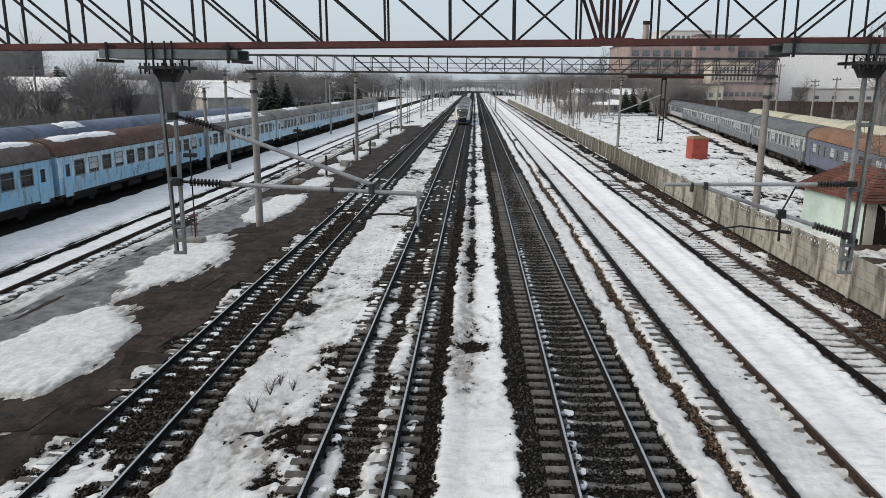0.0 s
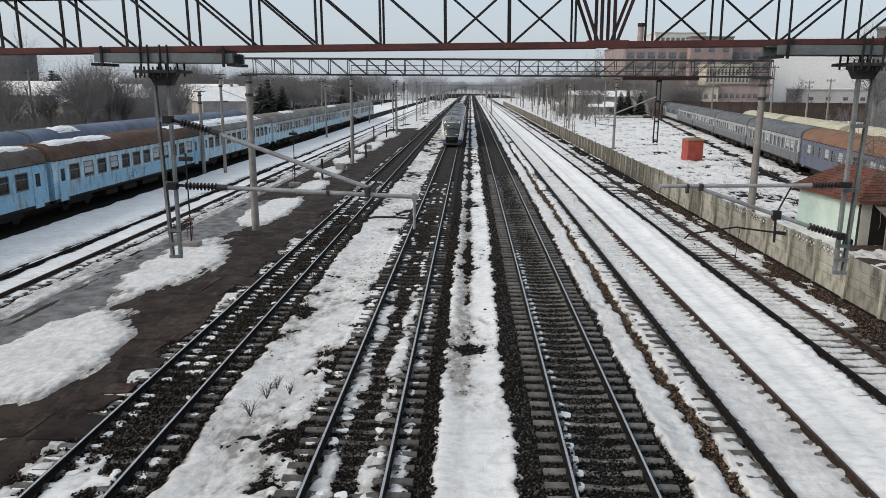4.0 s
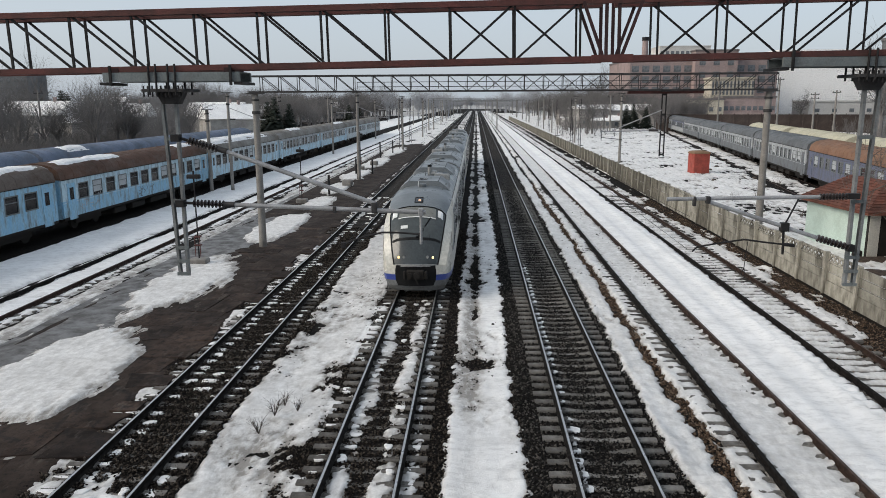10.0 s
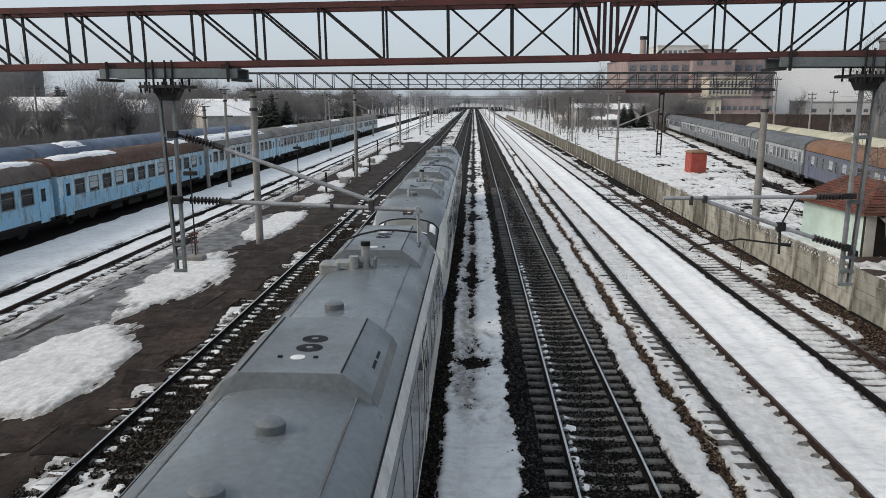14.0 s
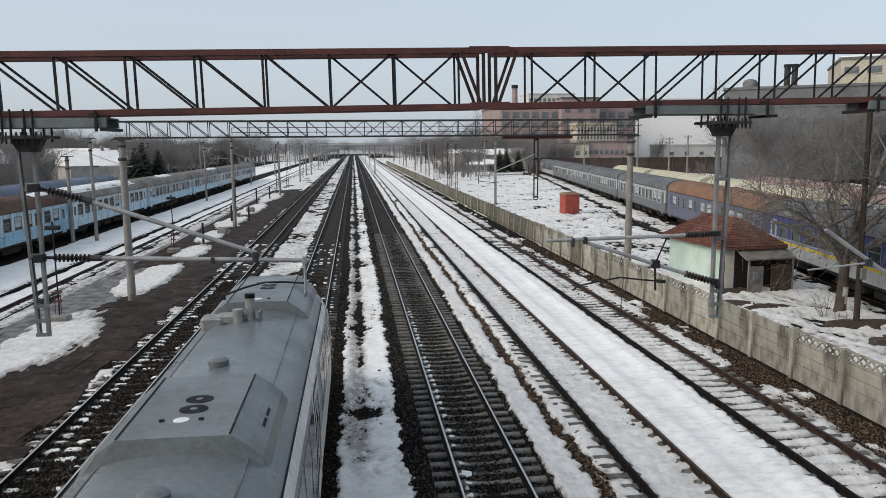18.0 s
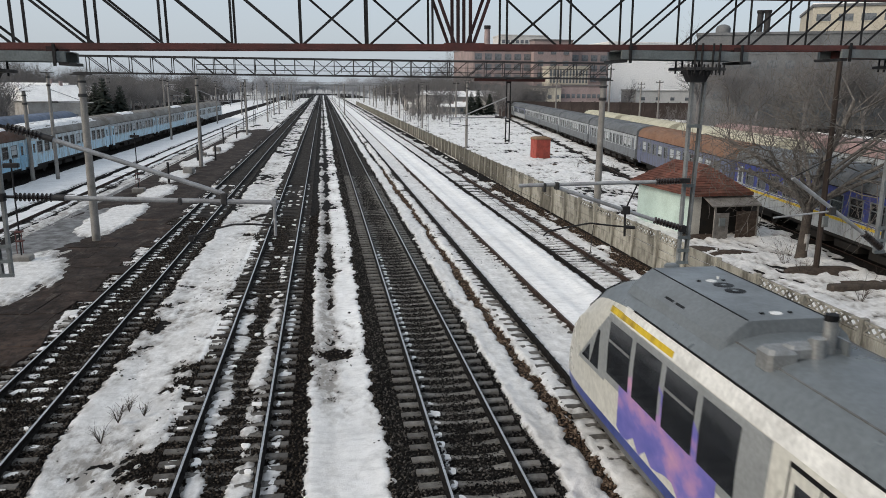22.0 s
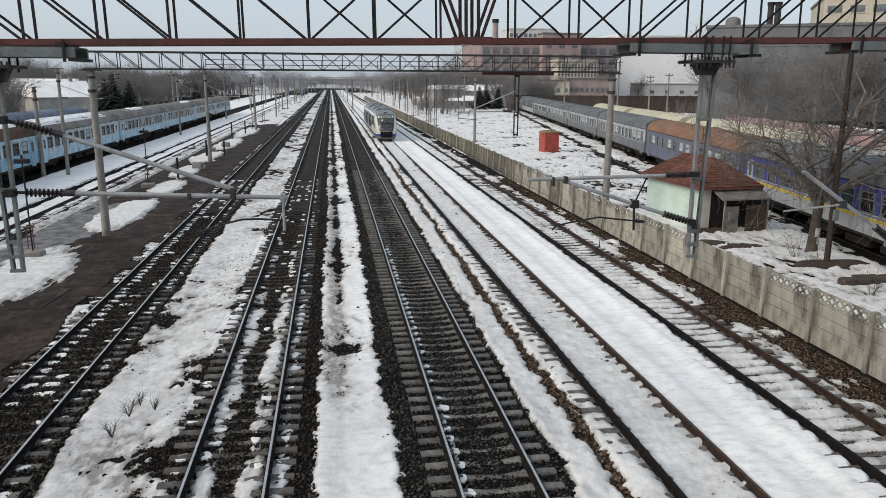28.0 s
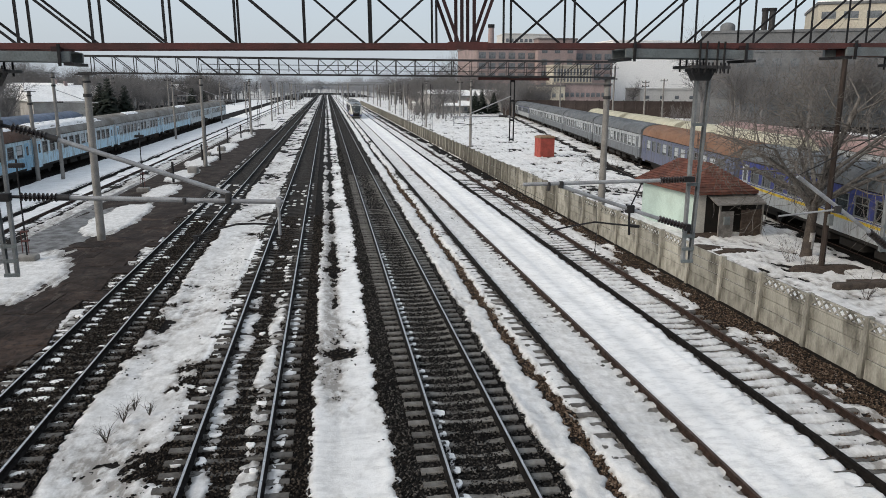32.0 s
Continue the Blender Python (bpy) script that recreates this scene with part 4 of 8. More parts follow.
def cantilever_right(x, reach):
    """Bracket arm that reaches to -x: level top tube and a strut from below."""
    t = thing("cantilever_arm", "galvanised tube cantilever with a low strut and dark insulators", "cantilever", "cantilever arms")
    y = GANTRY_Y + 0.1
    e = x - reach
    part("insulator", insulator(Mesh(), (x - 0.22, y, 5.76), (x - 0.70, y, 5.75), 9, 0.06), M_INSUL, t, smooth=True)
    part("tube", Mesh().tube((x - 0.68, y, 5.75), (e, y, 5.71), 0.033, 10), M_GALV, t, smooth=True)
    part("strut_insulator", insulator(Mesh(), (x - 0.12, y, 4.90), (x - 0.68, y, 5.07), 9, 0.065), M_INSUL, t, smooth=True)
    part("strut", Mesh().tube((x - 0.66, y, 5.065), (e + 0.68, y, 5.67), 0.035, 10), M_GALV, t, smooth=True)
    part("fitting", Mesh().box(x - 0.24, x - 0.05, y - 0.05, y + 0.05, 5.72, 5.81), M_STEEL_DARK, t)
    part("fitting", Mesh().box(x - 0.16, x - 0.05, y - 0.05, y + 0.05, 4.84, 4.95), M_STEEL_DARK, t)
    part("hanger_rod", Mesh().tube((x - 1.0, y, 5.75), (x - 1.22, y, 5.25), 0.014, 6), M_STEEL_DARK, t)
    part("tube_clamp", Mesh().cbox(e + 0.64, e + 0.71, y - 0.05, y + 0.05, 5.64, 5.76, 0.012), M_STEEL_FAR, t)
    part("tube_clamp", Mesh().cbox(e + 0.43, e + 0.48, y - 0.045, y + 0.045, 5.60, 5.75, 0.012), M_STEEL_FAR, t)
    pts = [(x - 1.2, 4.95), (x - 1.55, 4.99), (x - 1.85, 5.03), (x - 2.25, 4.97), (x - 2.62, 4.90), (x - 2.70, 4.82)]
    mb = Mesh()
    for (xa, za), (xb, zb) in zip(pts, pts[1:]):
        mb.tube((xa, y, za), (xb, y, zb), 0.015, 8)
    part("steady_arm", mb, M_STEEL_DARK, t, smooth=True)
    part("registration_drop", Mesh().tube((x - 1.22, y, 5.27), (x - 1.2, y, 4.78), 0.022, 8).cbox(x - 1.28, x - 1.14, y - 0.05, y + 0.05, 5.18, 5.32, 0.01).tube((x - 1.2, y, 4.95), (x - 1.02, y, 4.93), 0.03, 8), M_STEEL_DARK, t)
    part("tether", Mesh().tube((x - 1.79, y, 5.0), (x - 1.82, y, 4.55), 0.007, 5).tube((x - 1.82, y, 4.55), (x - 1.86, y, 4.42), 0.007, 5).tube((x - 1.82, y, 4.55), (x - 1.80, y, 4.42), 0.007, 5).tube((x - 1.86, y, 4.42), (x - 1.80, y, 4.42), 0.007, 5), M_STEEL_DARK, t)
    return t


drop_post(-5.09, -1, 0.14, -0.10, 4.33)
cantilever_left(-5.09)
drop_post(6.40, 1, -0.38, 0.07, 4.21)
cantilever_right(6.40, 3.17)
drop_post(10.45, 1, -0.38, 0.15, 4.3)


def low_strut(x):
    """Bare strut of an arm with its insulator and a thin steady tube."""
    t = thing("cantilever_arm", "galvanised strut with a dark ribbed insulator on the drop post", "cantilever", "cantilever arms")
    y = GANTRY_Y + 0.1
    part("strut", Mesh().tube((x - 0.48, y, 4.72), (x - 2.08, y, 5.79), 0.036, 10), M_GALV, t, smooth=True)
    part("insulator", insulator(Mesh(), (x - 0.06, y, 4.42), (x - 0.5, y, 4.735), 9, 0.07), M_INSUL, t, smooth=True)
    part("stay_rod", Mesh().tube((x - 0.08, y, 6.75), (x - 2.08, y, 5.80), 0.01, 6), M_STEEL_DARK, t)
    part("steady_tube", Mesh().tube((x - 1.22, y, 5.16), (x - 2.38, y, 5.06), 0.018, 8), M_GALV, t, smooth=True)
    part("clamp", Mesh().cbox(x - 1.28, x - 1.14, y - 0.05, y + 0.05, 5.10, 5.24, 0.012), M_STEEL_FAR, t)
    return t


low_strut(10.45)


def wire(p, q, r, sag, label, n=14):
    mb = Mesh()
    p, q = Vector(p), Vector(q)
    rings = []
    for i in range(n + 1):
        c = p.lerp(q, i / n)
        c.z -= sag * 4 * (i / n) * (1 - i / n)
        rings.append([(c.x + r * math.cos(1.2566 * k), c.y, c.z + r * math.sin(1.2566 * k)) for k in range(5)])
    mb.loft(rings)
    return solid("overhead_wire", mb, M_BLACK, label, "wire", "overhead line wires")


for xw, zc, zm in ((-2.2, 4.90, 5.48), (3.62, 4.86, 5.42)):
    wire((xw, GANTRY_Y + 0.1, zc), (xw, FAR_GANTRY_Y, zc + 0.35), 0.004, 0.0, "thin dark contact wire under the gantry")
    wire((xw, GANTRY_Y + 0.1, zm), (xw, FAR_GANTRY_Y, zm + 0.4), 0.004, 0.15, "thin dark messenger wire")


# far gantry
far_gantry = thing("overhead_line_gantry", "grey lattice steel gantry on concrete columns", "gantry", "overhead line gantries")


def far_style(x, plane):
    if x < -0.5:
        return -1
    if x < 7.0:
        return 1 if plane == 0 else -1
    return 1


lattice(far_gantry, FAR_GANTRY_Y, -11.45, 14.8, 7.88, 8.66, 0.5, 0.95, -0.4, far_style, M_STEEL_FAR, M_STEEL_FAR, 0.08, 0.035)
part("red_beam", Mesh().box(7.6, 11.3, FAR_GANTRY_Y + 0.1, FAR_GANTRY_Y + 0.4, 7.70, 7.84), M_RUSTRED, far_gantry, "rust-red hanger beam")
rail_mb = Mesh()
for z in (8.1, 8.33):
    rail_mb.tube((-5.9, FAR_GANTRY_Y - 0.1, z), (14.6, FAR_GANTRY_Y - 0.1, z), 0.018, 6)
for k in range(16):
    rail_mb.tube((-5.9 + k * 1.36, FAR_GANTRY_Y - 0.1, 8.0), (-5.9 + k * 1.36, FAR_GANTRY_Y - 0.1, 8.33), 0.016, 6)
part("guard_rail", rail_mb, M_STEEL_FAR, far_gantry)


def concrete_column(x, y, h, r0, r1, label="round spun concrete mast", collar=True, group="concrete masts", z0=-0.25):
    t = thing("concrete_mast", label, "mast", group, m=pose(x, y, 0))
    part("shaft", Mesh().tube((0, 0, z0), (0, 0, h), r0, 14, r1), M_CONC, t, smooth=True)
    if collar:
        part("collar", Mesh().tube((0, 0, h - 1.0), (0, 0, h - 0.85), r1 + 0.06, 12).tube((0, 0, h - 0.35), (0, 0, h - 0.25), r1 + 0.05, 12), M_STEEL_FAR, t)
        part("cap_plate", Mesh().cbox(-0.42, 0.42, -0.3, 0.3, h, h + 0.06, 0.02), M_STEEL_FAR, t)
    return t


concrete_column(-11.2, FAR_GANTRY_Y + 0.25, 7.78, 0.20, 0.15, "tall concrete gantry column on the platform")
concrete_column(14.5, FAR_GANTRY_Y + 0.25, 7.78, 0.20, 0.15, "tall concrete gantry column behind the wall")


def far_drop(x, y=FAR_GANTRY_Y + 0.25, z0=4.6, z1=7.86, m=None):
    t = thing("drop_post", "dark lattice drop post under the far gantry", "post", "drop posts")
    for s in (-1, 1):
        part("channel", Mesh().beam((x + s * 0.1, y, z0), (x + s * 0.1, y, z1), 0.05, 0.09), m or M_STEEL_DARK, t)
    part("head_plate", Mesh().box(x - 0.25, x + 0.25, y - 0.32, y + 0.32, z1 - 0.06, z1), M_STEEL_DARK, t)
    for k in range(4):
        z = z0 + 0.1 + k * (z1 - z0 - 0.3) / 3
        part("batten", Mesh().box(x - 0.12, x + 0.12, y - 0.06, y - 0.048, z - 0.05, z + 0.05), M_STEEL_DARK, t)
    return t


far_drop(9.4)


def small_bracket(x, y, z, reach, side, group="far brackets"):
    """Cantilever seen from afar."""
    t = thing("cantilever_arm", "thin grey cantilever arm on a mast", "cantilever", group)
    part("tube", Mesh().tube((x, y, z), (x + side * reach, y, z - 0.05), 0.035, 6), M_GALV, t)
    part("stay", Mesh().tube((x, y, z + 1.0), (x + side * (reach - 0.6), y, z), 0.03, 6), M_GALV, t)
    part("insulator", Mesh().tube((x + side * 0.15, y, z), (x + side * 0.6, y, z), 0.06, 8), M_INSUL, t)
    part("steady_arm", Mesh().tube((x + side * (reach - 0.05), y, z - 0.35), (x + side * (reach - 1.1), y, z - 0.45), 0.016, 5)
         .tube((x + side * (reach - 0.05), y, z), (x + side * (reach - 0.05), y, z - 0.5), 0.02, 5), M_STEEL_DARK, t)
    return t


small_bracket(9.3, FAR_GANTRY_Y + 0.2, 5.9, 3.0, -1)

# masts further along the line
for k, y in enumerate((72, 118, 165, 212, 260, 310, 365, 430, 520)):
    t = concrete_column(-11.2 - 0.004 * y, y, 8.3, 0.17, 0.12, "slender concrete mast on the platform", group="line masts")
    small_bracket(-11.2 - 0.004 * y, y, 6.0, 3.0, 1)
    t = concrete_column(16.75 + 0.012 * y, y + 19, 8.3, 0.17, 0.12, "slender concrete mast behind the wall", group="line masts", z0=-0.1)
    if k > 1:
        small_bracket(16.75 + 0.012 * y, y + 19, 6.0, 3.2, -1)
    concrete_column(-21.2, y - 9, 8.2, 0.15, 0.11, "slender concrete mast between the sidings", group="line masts")
    small_bracket(-21.2, y - 9, 6.0, 3.2, 1)
concrete_column(-22.7, 62, 6.8, 0.16, 0.13, "concrete post with a yellow band", group="line masts")


def lattice_mast(x, y, h, group="lattice masts"):
    t = thing("lattice_mast", "dark lattice steel mast beside the tracks", "mast", group)
    for s in (-1, 1):
        part("leg", Mesh().beam((x + s * 0.2, y, -0.2), (x + s * 0.12, y, h), 0.07, 0.1), M_STEEL_DARK, t)
    for i in range(int(h / 0.8)):
        z, s = i * 0.8, 1 if i % 2 else -1
        part("lacing", Mesh().beam((x - s * 0.17, y - 0.05, z), (x + s * 0.17, y - 0.05, z + 0.8), 0.035, 0.02), M_STEEL_DARK, t)
    return t


for x, y, h in ((16.8, 131, 8.0), (17.4, 125, 7.8), (17.9, 165, 8.0), (18.6, 190, 8.2), (19.4, 235, 8.2), (19.8, 280, 8.2), (-12.2, 120, 8.0), (-12.6, 142, 8.2), (-12.9, 190, 8.2)):
    lattice_mast(x, y, h)
# distant gantries over the throat of the yard
for y, x0, x1 in ((205, -13, 18.6), (290, -13, 19.5), (370, -14, 20), (470, -16, 22)):
    g = thing("overhead_line_gantry", "distant thin steel gantry over the tracks", "gantry", "overhead line gantries")
    for z in (7.9, 8.5):
        part("chord", Mesh().beam((x0, y, z), (x1, y, z), 0.09, 0.09), M_POST, g)
    web = Mesh()
    for i in range(int((x1 - x0) / 1.5)):
        web.beam((x0 + 1.5 * i, y, 7.9), (x0 + 1.5 * i + 1.5, y, 8.5) if i % 2 else (x0 + 1.5 * i, y, 8.5), 0.06, 0.06)
    part("web", web, M_POST, g)
    for x in (x0, (x0 + x1) / 2 + 3, x1):
        part("leg", Mesh().tube((x, y, -0.3), (x, y, 8.3), 0.16, 8), M_CONC, g)


# ---- platform furniture ----
def signal_post(x, y, h):
    t = thing("platform_post", "thin dark post with a small square head on a concrete block", "post", "platform posts", m=pose(x, y, -0.12))
    part("block", Mesh().cbox(-0.42, 0.42, -0.3, 0.3, -0.1, 0.3, 0.05), M_CONC, t)
    part("shaft", Mesh().tube((0, 0, 0.2), (0, 0, h), 0.035, 8), M_STEEL_DARK, t)
    part("cage", Mesh().box(-0.14, 0.14, -0.12, 0.12, 0.9, 0.96).box(-0.14, 0.14, -0.12, 0.12, 1.3, 1.36)
         .beam((-0.12, -0.1, 0.4), (-0.12, -0.1, 1.3), 0.03, 0.03).beam((0.12, -0.1, 0.4), (0.12, -0.1, 1.3), 0.03, 0.03), M_RUSTRED, t)
    part("head", Mesh().cbox(-0.3, 0.3, -0.12, 0.12, h - 0.05, h + 0.14, 0.03).tube((0, 0, h + 0.1), (0, 0, h + 0.3), 0.05, 8), M_STEEL_DARK, t)
    return t


signal_post(-12.95, 33.2, 4.1)
signal_post(-13.2, 55.0, 3.9)
signal_post(-13.2, 84.0, 3.9)
for x, y, h in ((-12.1, 60, 1.5), (-11.7, 72.5, 1.4), (-12.6, 77, 1.6), (-11.0, 78, 1.4), (-13.0, 100, 2.0), (-12.4, 110, 1.8)):
    solid("stub_post", Mesh().tube((x, y, -0.1), (x, y, h), 0.09, 10), M_STEEL_DARK, "short dark post standing in the snow", "post", "stub posts")
for x, y in ((-11.6, 66), (-12.2, 88)):
    solid("rubble_block", Mesh().cbox(x - 0.45, x + 0.45, y - 0.4, y + 0.4, 0.0, 0.5, 0.12), M_CONC, "grey concrete lump on the platform", "block")


# ---- precast wall ----
WALL_STEP, WALL_H = 2.46, 1.41


def wall_panel_data(lattice_top, seed, material=None):
    rs = random.Random(seed)
    mb = Mesh()
    rows = 3 if lattice_top else 4
    hrow = WALL_H / 4
    for r in range(rows):
        z0 = -0.25 + (0 if r == 0 else 0.25 + r * hrow)
        z1 = (r + 1) * hrow - rs.uniform(0.022, 0.034)
        o = rs.uniform(-0.016, 0.016)
        mb.cbox(-0.035 + o, 0.035 + o, 0.085, WALL_STEP - 0.085, z0, z1, 0.014)
    if lattice_top:
        z0, z1 = 3 * hrow, 4 * hrow
        mb.box(-0.035, 0.035, 0.075, WALL_STEP - 0.075, z0, z0 + 0.05).box(-0.035, 0.035, 0.075, WALL_STEP - 0.075, z1 - 0.05, z1)
        n, w = 7, (WALL_STEP - 0.15) / 7
        for i in range(n):
            a = 0.075 + i * w
            mb.beam((0, a, z0 + 0.04), (0, a + w, z1 - 0.04), 0.045, 0.05, (1, 0, 0))
            mb.beam((0, a + w, z0 + 0.04), (0, a, z1 - 0.04), 0.045, 0.05, (1, 0, 0))
    return mb.data("panel", material or M_CONC_WALL)


PANEL_SOLID = [wall_panel_data(False, i) for i in range(4)]
PANEL_OLD = [wall_panel_data(False, i + 20, M_CONC_OLD) for i in range(4)]
PANEL_LACE = [wall_panel_data(True, i + 9) for i in range(3)]
POST_DATA = Mesh().cbox(-0.13, 0.09, -0.08, 0.08, -0.3, WALL_H + 0.05, 0.02).data("post", M_CONC_WALL)
boundary = thing("boundary_wall", "weathered precast concrete wall, some bays with lattice tops", "wall", kind="structure")
rs = random.Random(4)
y = 21.6 - 6 * WALL_STEP
k = -6
while y < 330:
    x, x2 = wall_x(y), wall_x(y + WALL_STEP)
    turn = -math.degrees(math.atan2(x2 - x, WALL_STEP))
    lace = (k < 0) or (2 <= k <= 6) or (10 <= k <= 13)
    lean = rs.uniform(-1.2, 1.2)
    part("panel", rs.choice(PANEL_LACE if lace else PANEL_OLD if rs.random() < (k - 3) / 8 else PANEL_SOLID), None, boundary, m=pose(x, y, rs.uniform(-0.03, 0.03), 0, lean, turn))
    part("post", POST_DATA, None, boundary, m=pose(x, y, rs.uniform(-0.04, 0.04), 0, lean, 0))
    y += WALL_STEP
    k += 1


# ---- gatekeeper's house ----
M_MINT = mat("mint_plaster", (0.54, 0.65, 0.585), (0.46, 0.57, 0.51), 0.9, 0.9, grain=25, dirt=(0.30, 0.35, 0.30), dirt_amt=0.35, dirt_scale=0.8)
M_TILE = mat("red_roof_tile", (0.16, 0.06, 0.04), (0.095, 0.042, 0.032), 1.5, 0.85, grain=30, vary=0.18, dirt=(0.07, 0.05, 0.04), dirt_amt=0.4)
M_PORCH = mat("grey_boards", (0.22, 0.205, 0.185), (0.13, 0.12, 0.11), 2, 0.9, grain=30)
M_CREAMWALL = mat("pale_render", (0.52, 0.50, 0.44), (0.42, 0.40, 0.36), 1, 0.9, grain=25)


def house(x, y, w, d, h, rot):
    t = thing("small_house", "small mint-green house with a red tiled hip roof", "house", m=pose(x, y, -0.15, 0, 0, rot))
    for a, b, c, e in ((-w / 2, w / 2, d / 2 - 0.2, d / 2), (-w / 2, -w / 2 + 0.2, -d / 2 + 0.2, d / 2 - 0.2), (w / 2 - 0.2, w / 2, -d / 2 + 0.2, d / 2 - 0.2)):
        part("wall", Mesh().box(a, b, c, e, 0, h), M_MINT, t)
    # porch shade painted as a near-black wall colour instead of the mint plaster
    part("gable_wall", Mesh().box(-w / 2, w / 2, -d / 2, -d / 2 + 0.2, 0, h), M_UNDER, t, "end wall behind the porch, coloured dark for its shade")
    part("corner_strip", Mesh().box(-w / 2 - 0.004, -w / 2 + 0.5, -d / 2 - 0.02, -d / 2, 0, h), M_CREAMWALL, t, "pale strip at the house corner")
    yl = -d / 2
    part("lean_to_roof", Mesh().loft([[(x, yl - 0.02, h - 0.22), (x, yl - 0.95, h - 0.62), (x, yl - 0.95, h - 0.69), (x, yl - 0.02, h - 0.30)] for x in (-w / 2 + 0.55, w / 2 + 0.45)]), M_PORCH, t, "grey sloping roof over the porch")
    for px_ in (-w / 2 + 0.75, w / 2 + 0.3):
        part("porch_post", Mesh().beam((px_, yl - 0.88, 0), (px_, yl - 0.88, h - 0.62), 0.08, 0.08), M_PORCH, t)
    part("porch_screen", Mesh().box(0.55, w / 2 + 0.3, yl - 0.9, yl - 0.85, 0.1, 1.55), M_LEAFDIRT, t, "brown boarded porch screen")
    part("porch_panel", Mesh().box(-w / 2 + 0.75, -w / 2 + 1.55, yl - 0.9, yl - 0.85, 0.05, 1.5), M_PORCH, t, "grey panel beside the porch entry")
    part("meter_box", Mesh().cbox(-w / 2 + 0.95, -w / 2 + 1.3, yl - 1.0, yl - 0.9, 0.85, 1.25, 0.02), M_GREYPAINT, t)
    part("cable_box", Mesh().cbox(-w / 2 - 0.3, -w / 2 + 0.0, yl + 0.3, yl + 0.7, 0.0, 0.5, 0.03), M_UNDER, t)
    e, rz = 0.36, 1.2
    a = [(-w / 2 - e, -d / 2 - e, h - 0.1), (w / 2 + e, -d / 2 - e, h - 0.1), (w / 2 + e, d / 2 + e, h - 0.1), (-w / 2 - e, d / 2 + e, h - 0.1)]
    ridge = [(0, -d / 2 + w / 2 - 0.2, h + rz), (0, d / 2 - w / 2 + 0.2, h + rz)]
    under = [(p[0], p[1], p[2] - 0.12) for p in a]
    roof = part("roof", Mesh().add(a + ridge + under, [(0, 1, 4), (1, 2, 5, 4), (2, 3, 5), (3, 0, 4, 5), (9, 8, 7, 6), (0, 6, 7, 1), (1, 7, 8, 2), (2, 8, 9, 3), (3, 9, 6, 0)]), M_TILE, t)
    # rows of tiles on the slopes
    def slope(b0, b1, t0, t1):
        b0, b1, t0, t1 = (Vector(p) for p in (b0, b1, t0, t1))
        nrm = (b1 - b0).cross(t0 - b0).normalized()
        if nrm.z < 0:
            nrm = -nrm
        rows = 12
        for r in range(rows):
            l, u = b0.lerp(t0, r / rows), b0.lerp(t0, (r + 1.12) / rows)
            l2, u2 = b1.lerp(t1, r / rows), b1.lerp(t1, (r + 1.12) / rows)
            n = max(1, int((l2 - l).length / 0.42))
            for i in range(n):
                q = [l.lerp(l2, i / n), l.lerp(l2, (i + 0.96) / n), u.lerp(u2, (i + 0.96) / n), u.lerp(u2, i / n)]
                lift = [0.045, 0.045, 0.012, 0.012]
                top = [tuple(p + nrm * (s + 0.002 * ((i + r) % 3))) for p, s in zip(q, lift)]
                low = [tuple(p + nrm * 0.004) for p in q]
                part("tile", Mesh().add(top + low, [(0, 1, 2, 3), (0, 4, 5, 1), (1, 5, 6, 2), (3, 7, 4, 0)]), M_TILE, roof)
    slope(a[0], a[1], ridge[0], ridge[0])
    slope(a[1], a[2], ridge[0], ridge[1])
    slope(a[3], a[0], ridge[1], ridge[0])
    return t


house(19.55, 37.3, 2.9, 5.5, 2.5, 5)


# ---- red hut ----
def hut(x, y):
    t = thing("red_hut", "small red metal hut with a domed top on the snow", "hut", m=pose(x, y, -0.1, 0, 0, 8))
    M = mat("faded_red_paint", (0.36, 0.075, 0.055), (0.26, 0.06, 0.045), 1.5, 0.6, grain=30, dirt=(0.12, 0.05, 0.04), dirt_amt=0.4)
    part("base", Mesh().cbox(-0.95, 0.95, -0.85, 0.85, -0.1, 0.12, 0.03), M_CONC, t)
    part("body", Mesh().cbox(-0.85, 0.85, -0.75, 0.75, 0.1, 2.15, 0.05), M, t)
    rings = []
    for s, z in ((1.05, 2.15), (1.03, 2.27), (0.85, 2.38), (0.5, 2.44)):
        rings.append([(-0.85 * s, -0.75 * s, z), (0.85 * s, -0.75 * s, z), (0.85 * s, 0.75 * s, z), (-0.85 * s, 0.75 * s, z)])
    part("roof", Mesh().loft(rings), mat("rusty_ochre_roof", (0.24, 0.15, 0.09), None, 2, 0.8), t, "rusty ochre domed roof")
    part("door", Mesh().box(-0.4, 0.45, -0.775, -0.745, 0.2, 1.95), M, t)
    return t


hut(23.2, 77.5)


# ---- old passenger coaches ----
def coach_paint(name, base, second, dirt):
    return mat(name, base, second, 1.3, 0.6, 0.05, grain=16, dirt=tuple(c * 0.7 for c in dirt), dirt_amt=0.85, dirt_scale=1.3, stretch=(1, 1.8, 0.5))


P_BLUE = coach_paint("faded_blue_paint", (0.23, 0.45, 0.63), (0.36, 0.53, 0.62), (0.15, 0.16, 0.16))
P_POWDER = coach_paint("powder_blue_paint", (0.46, 0.60, 0.67), (0.38, 0.53, 0.62), (0.22, 0.21, 0.19))
P_PALEBLUE = coach_paint("light_blue_paint", (0.40, 0.60, 0.73), (0.48, 0.60, 0.65), (0.22, 0.20, 0.18))
P_PALE = coach_paint("pale_blue_grey_paint", (0.48, 0.56, 0.60), (0.55, 0.58, 0.59), (0.20, 0.18, 0.16))
P_GREY = coach_paint("faded_grey_paint", (0.33, 0.35, 0.36), (0.42, 0.43, 0.43), (0.19, 0.18, 0.17))
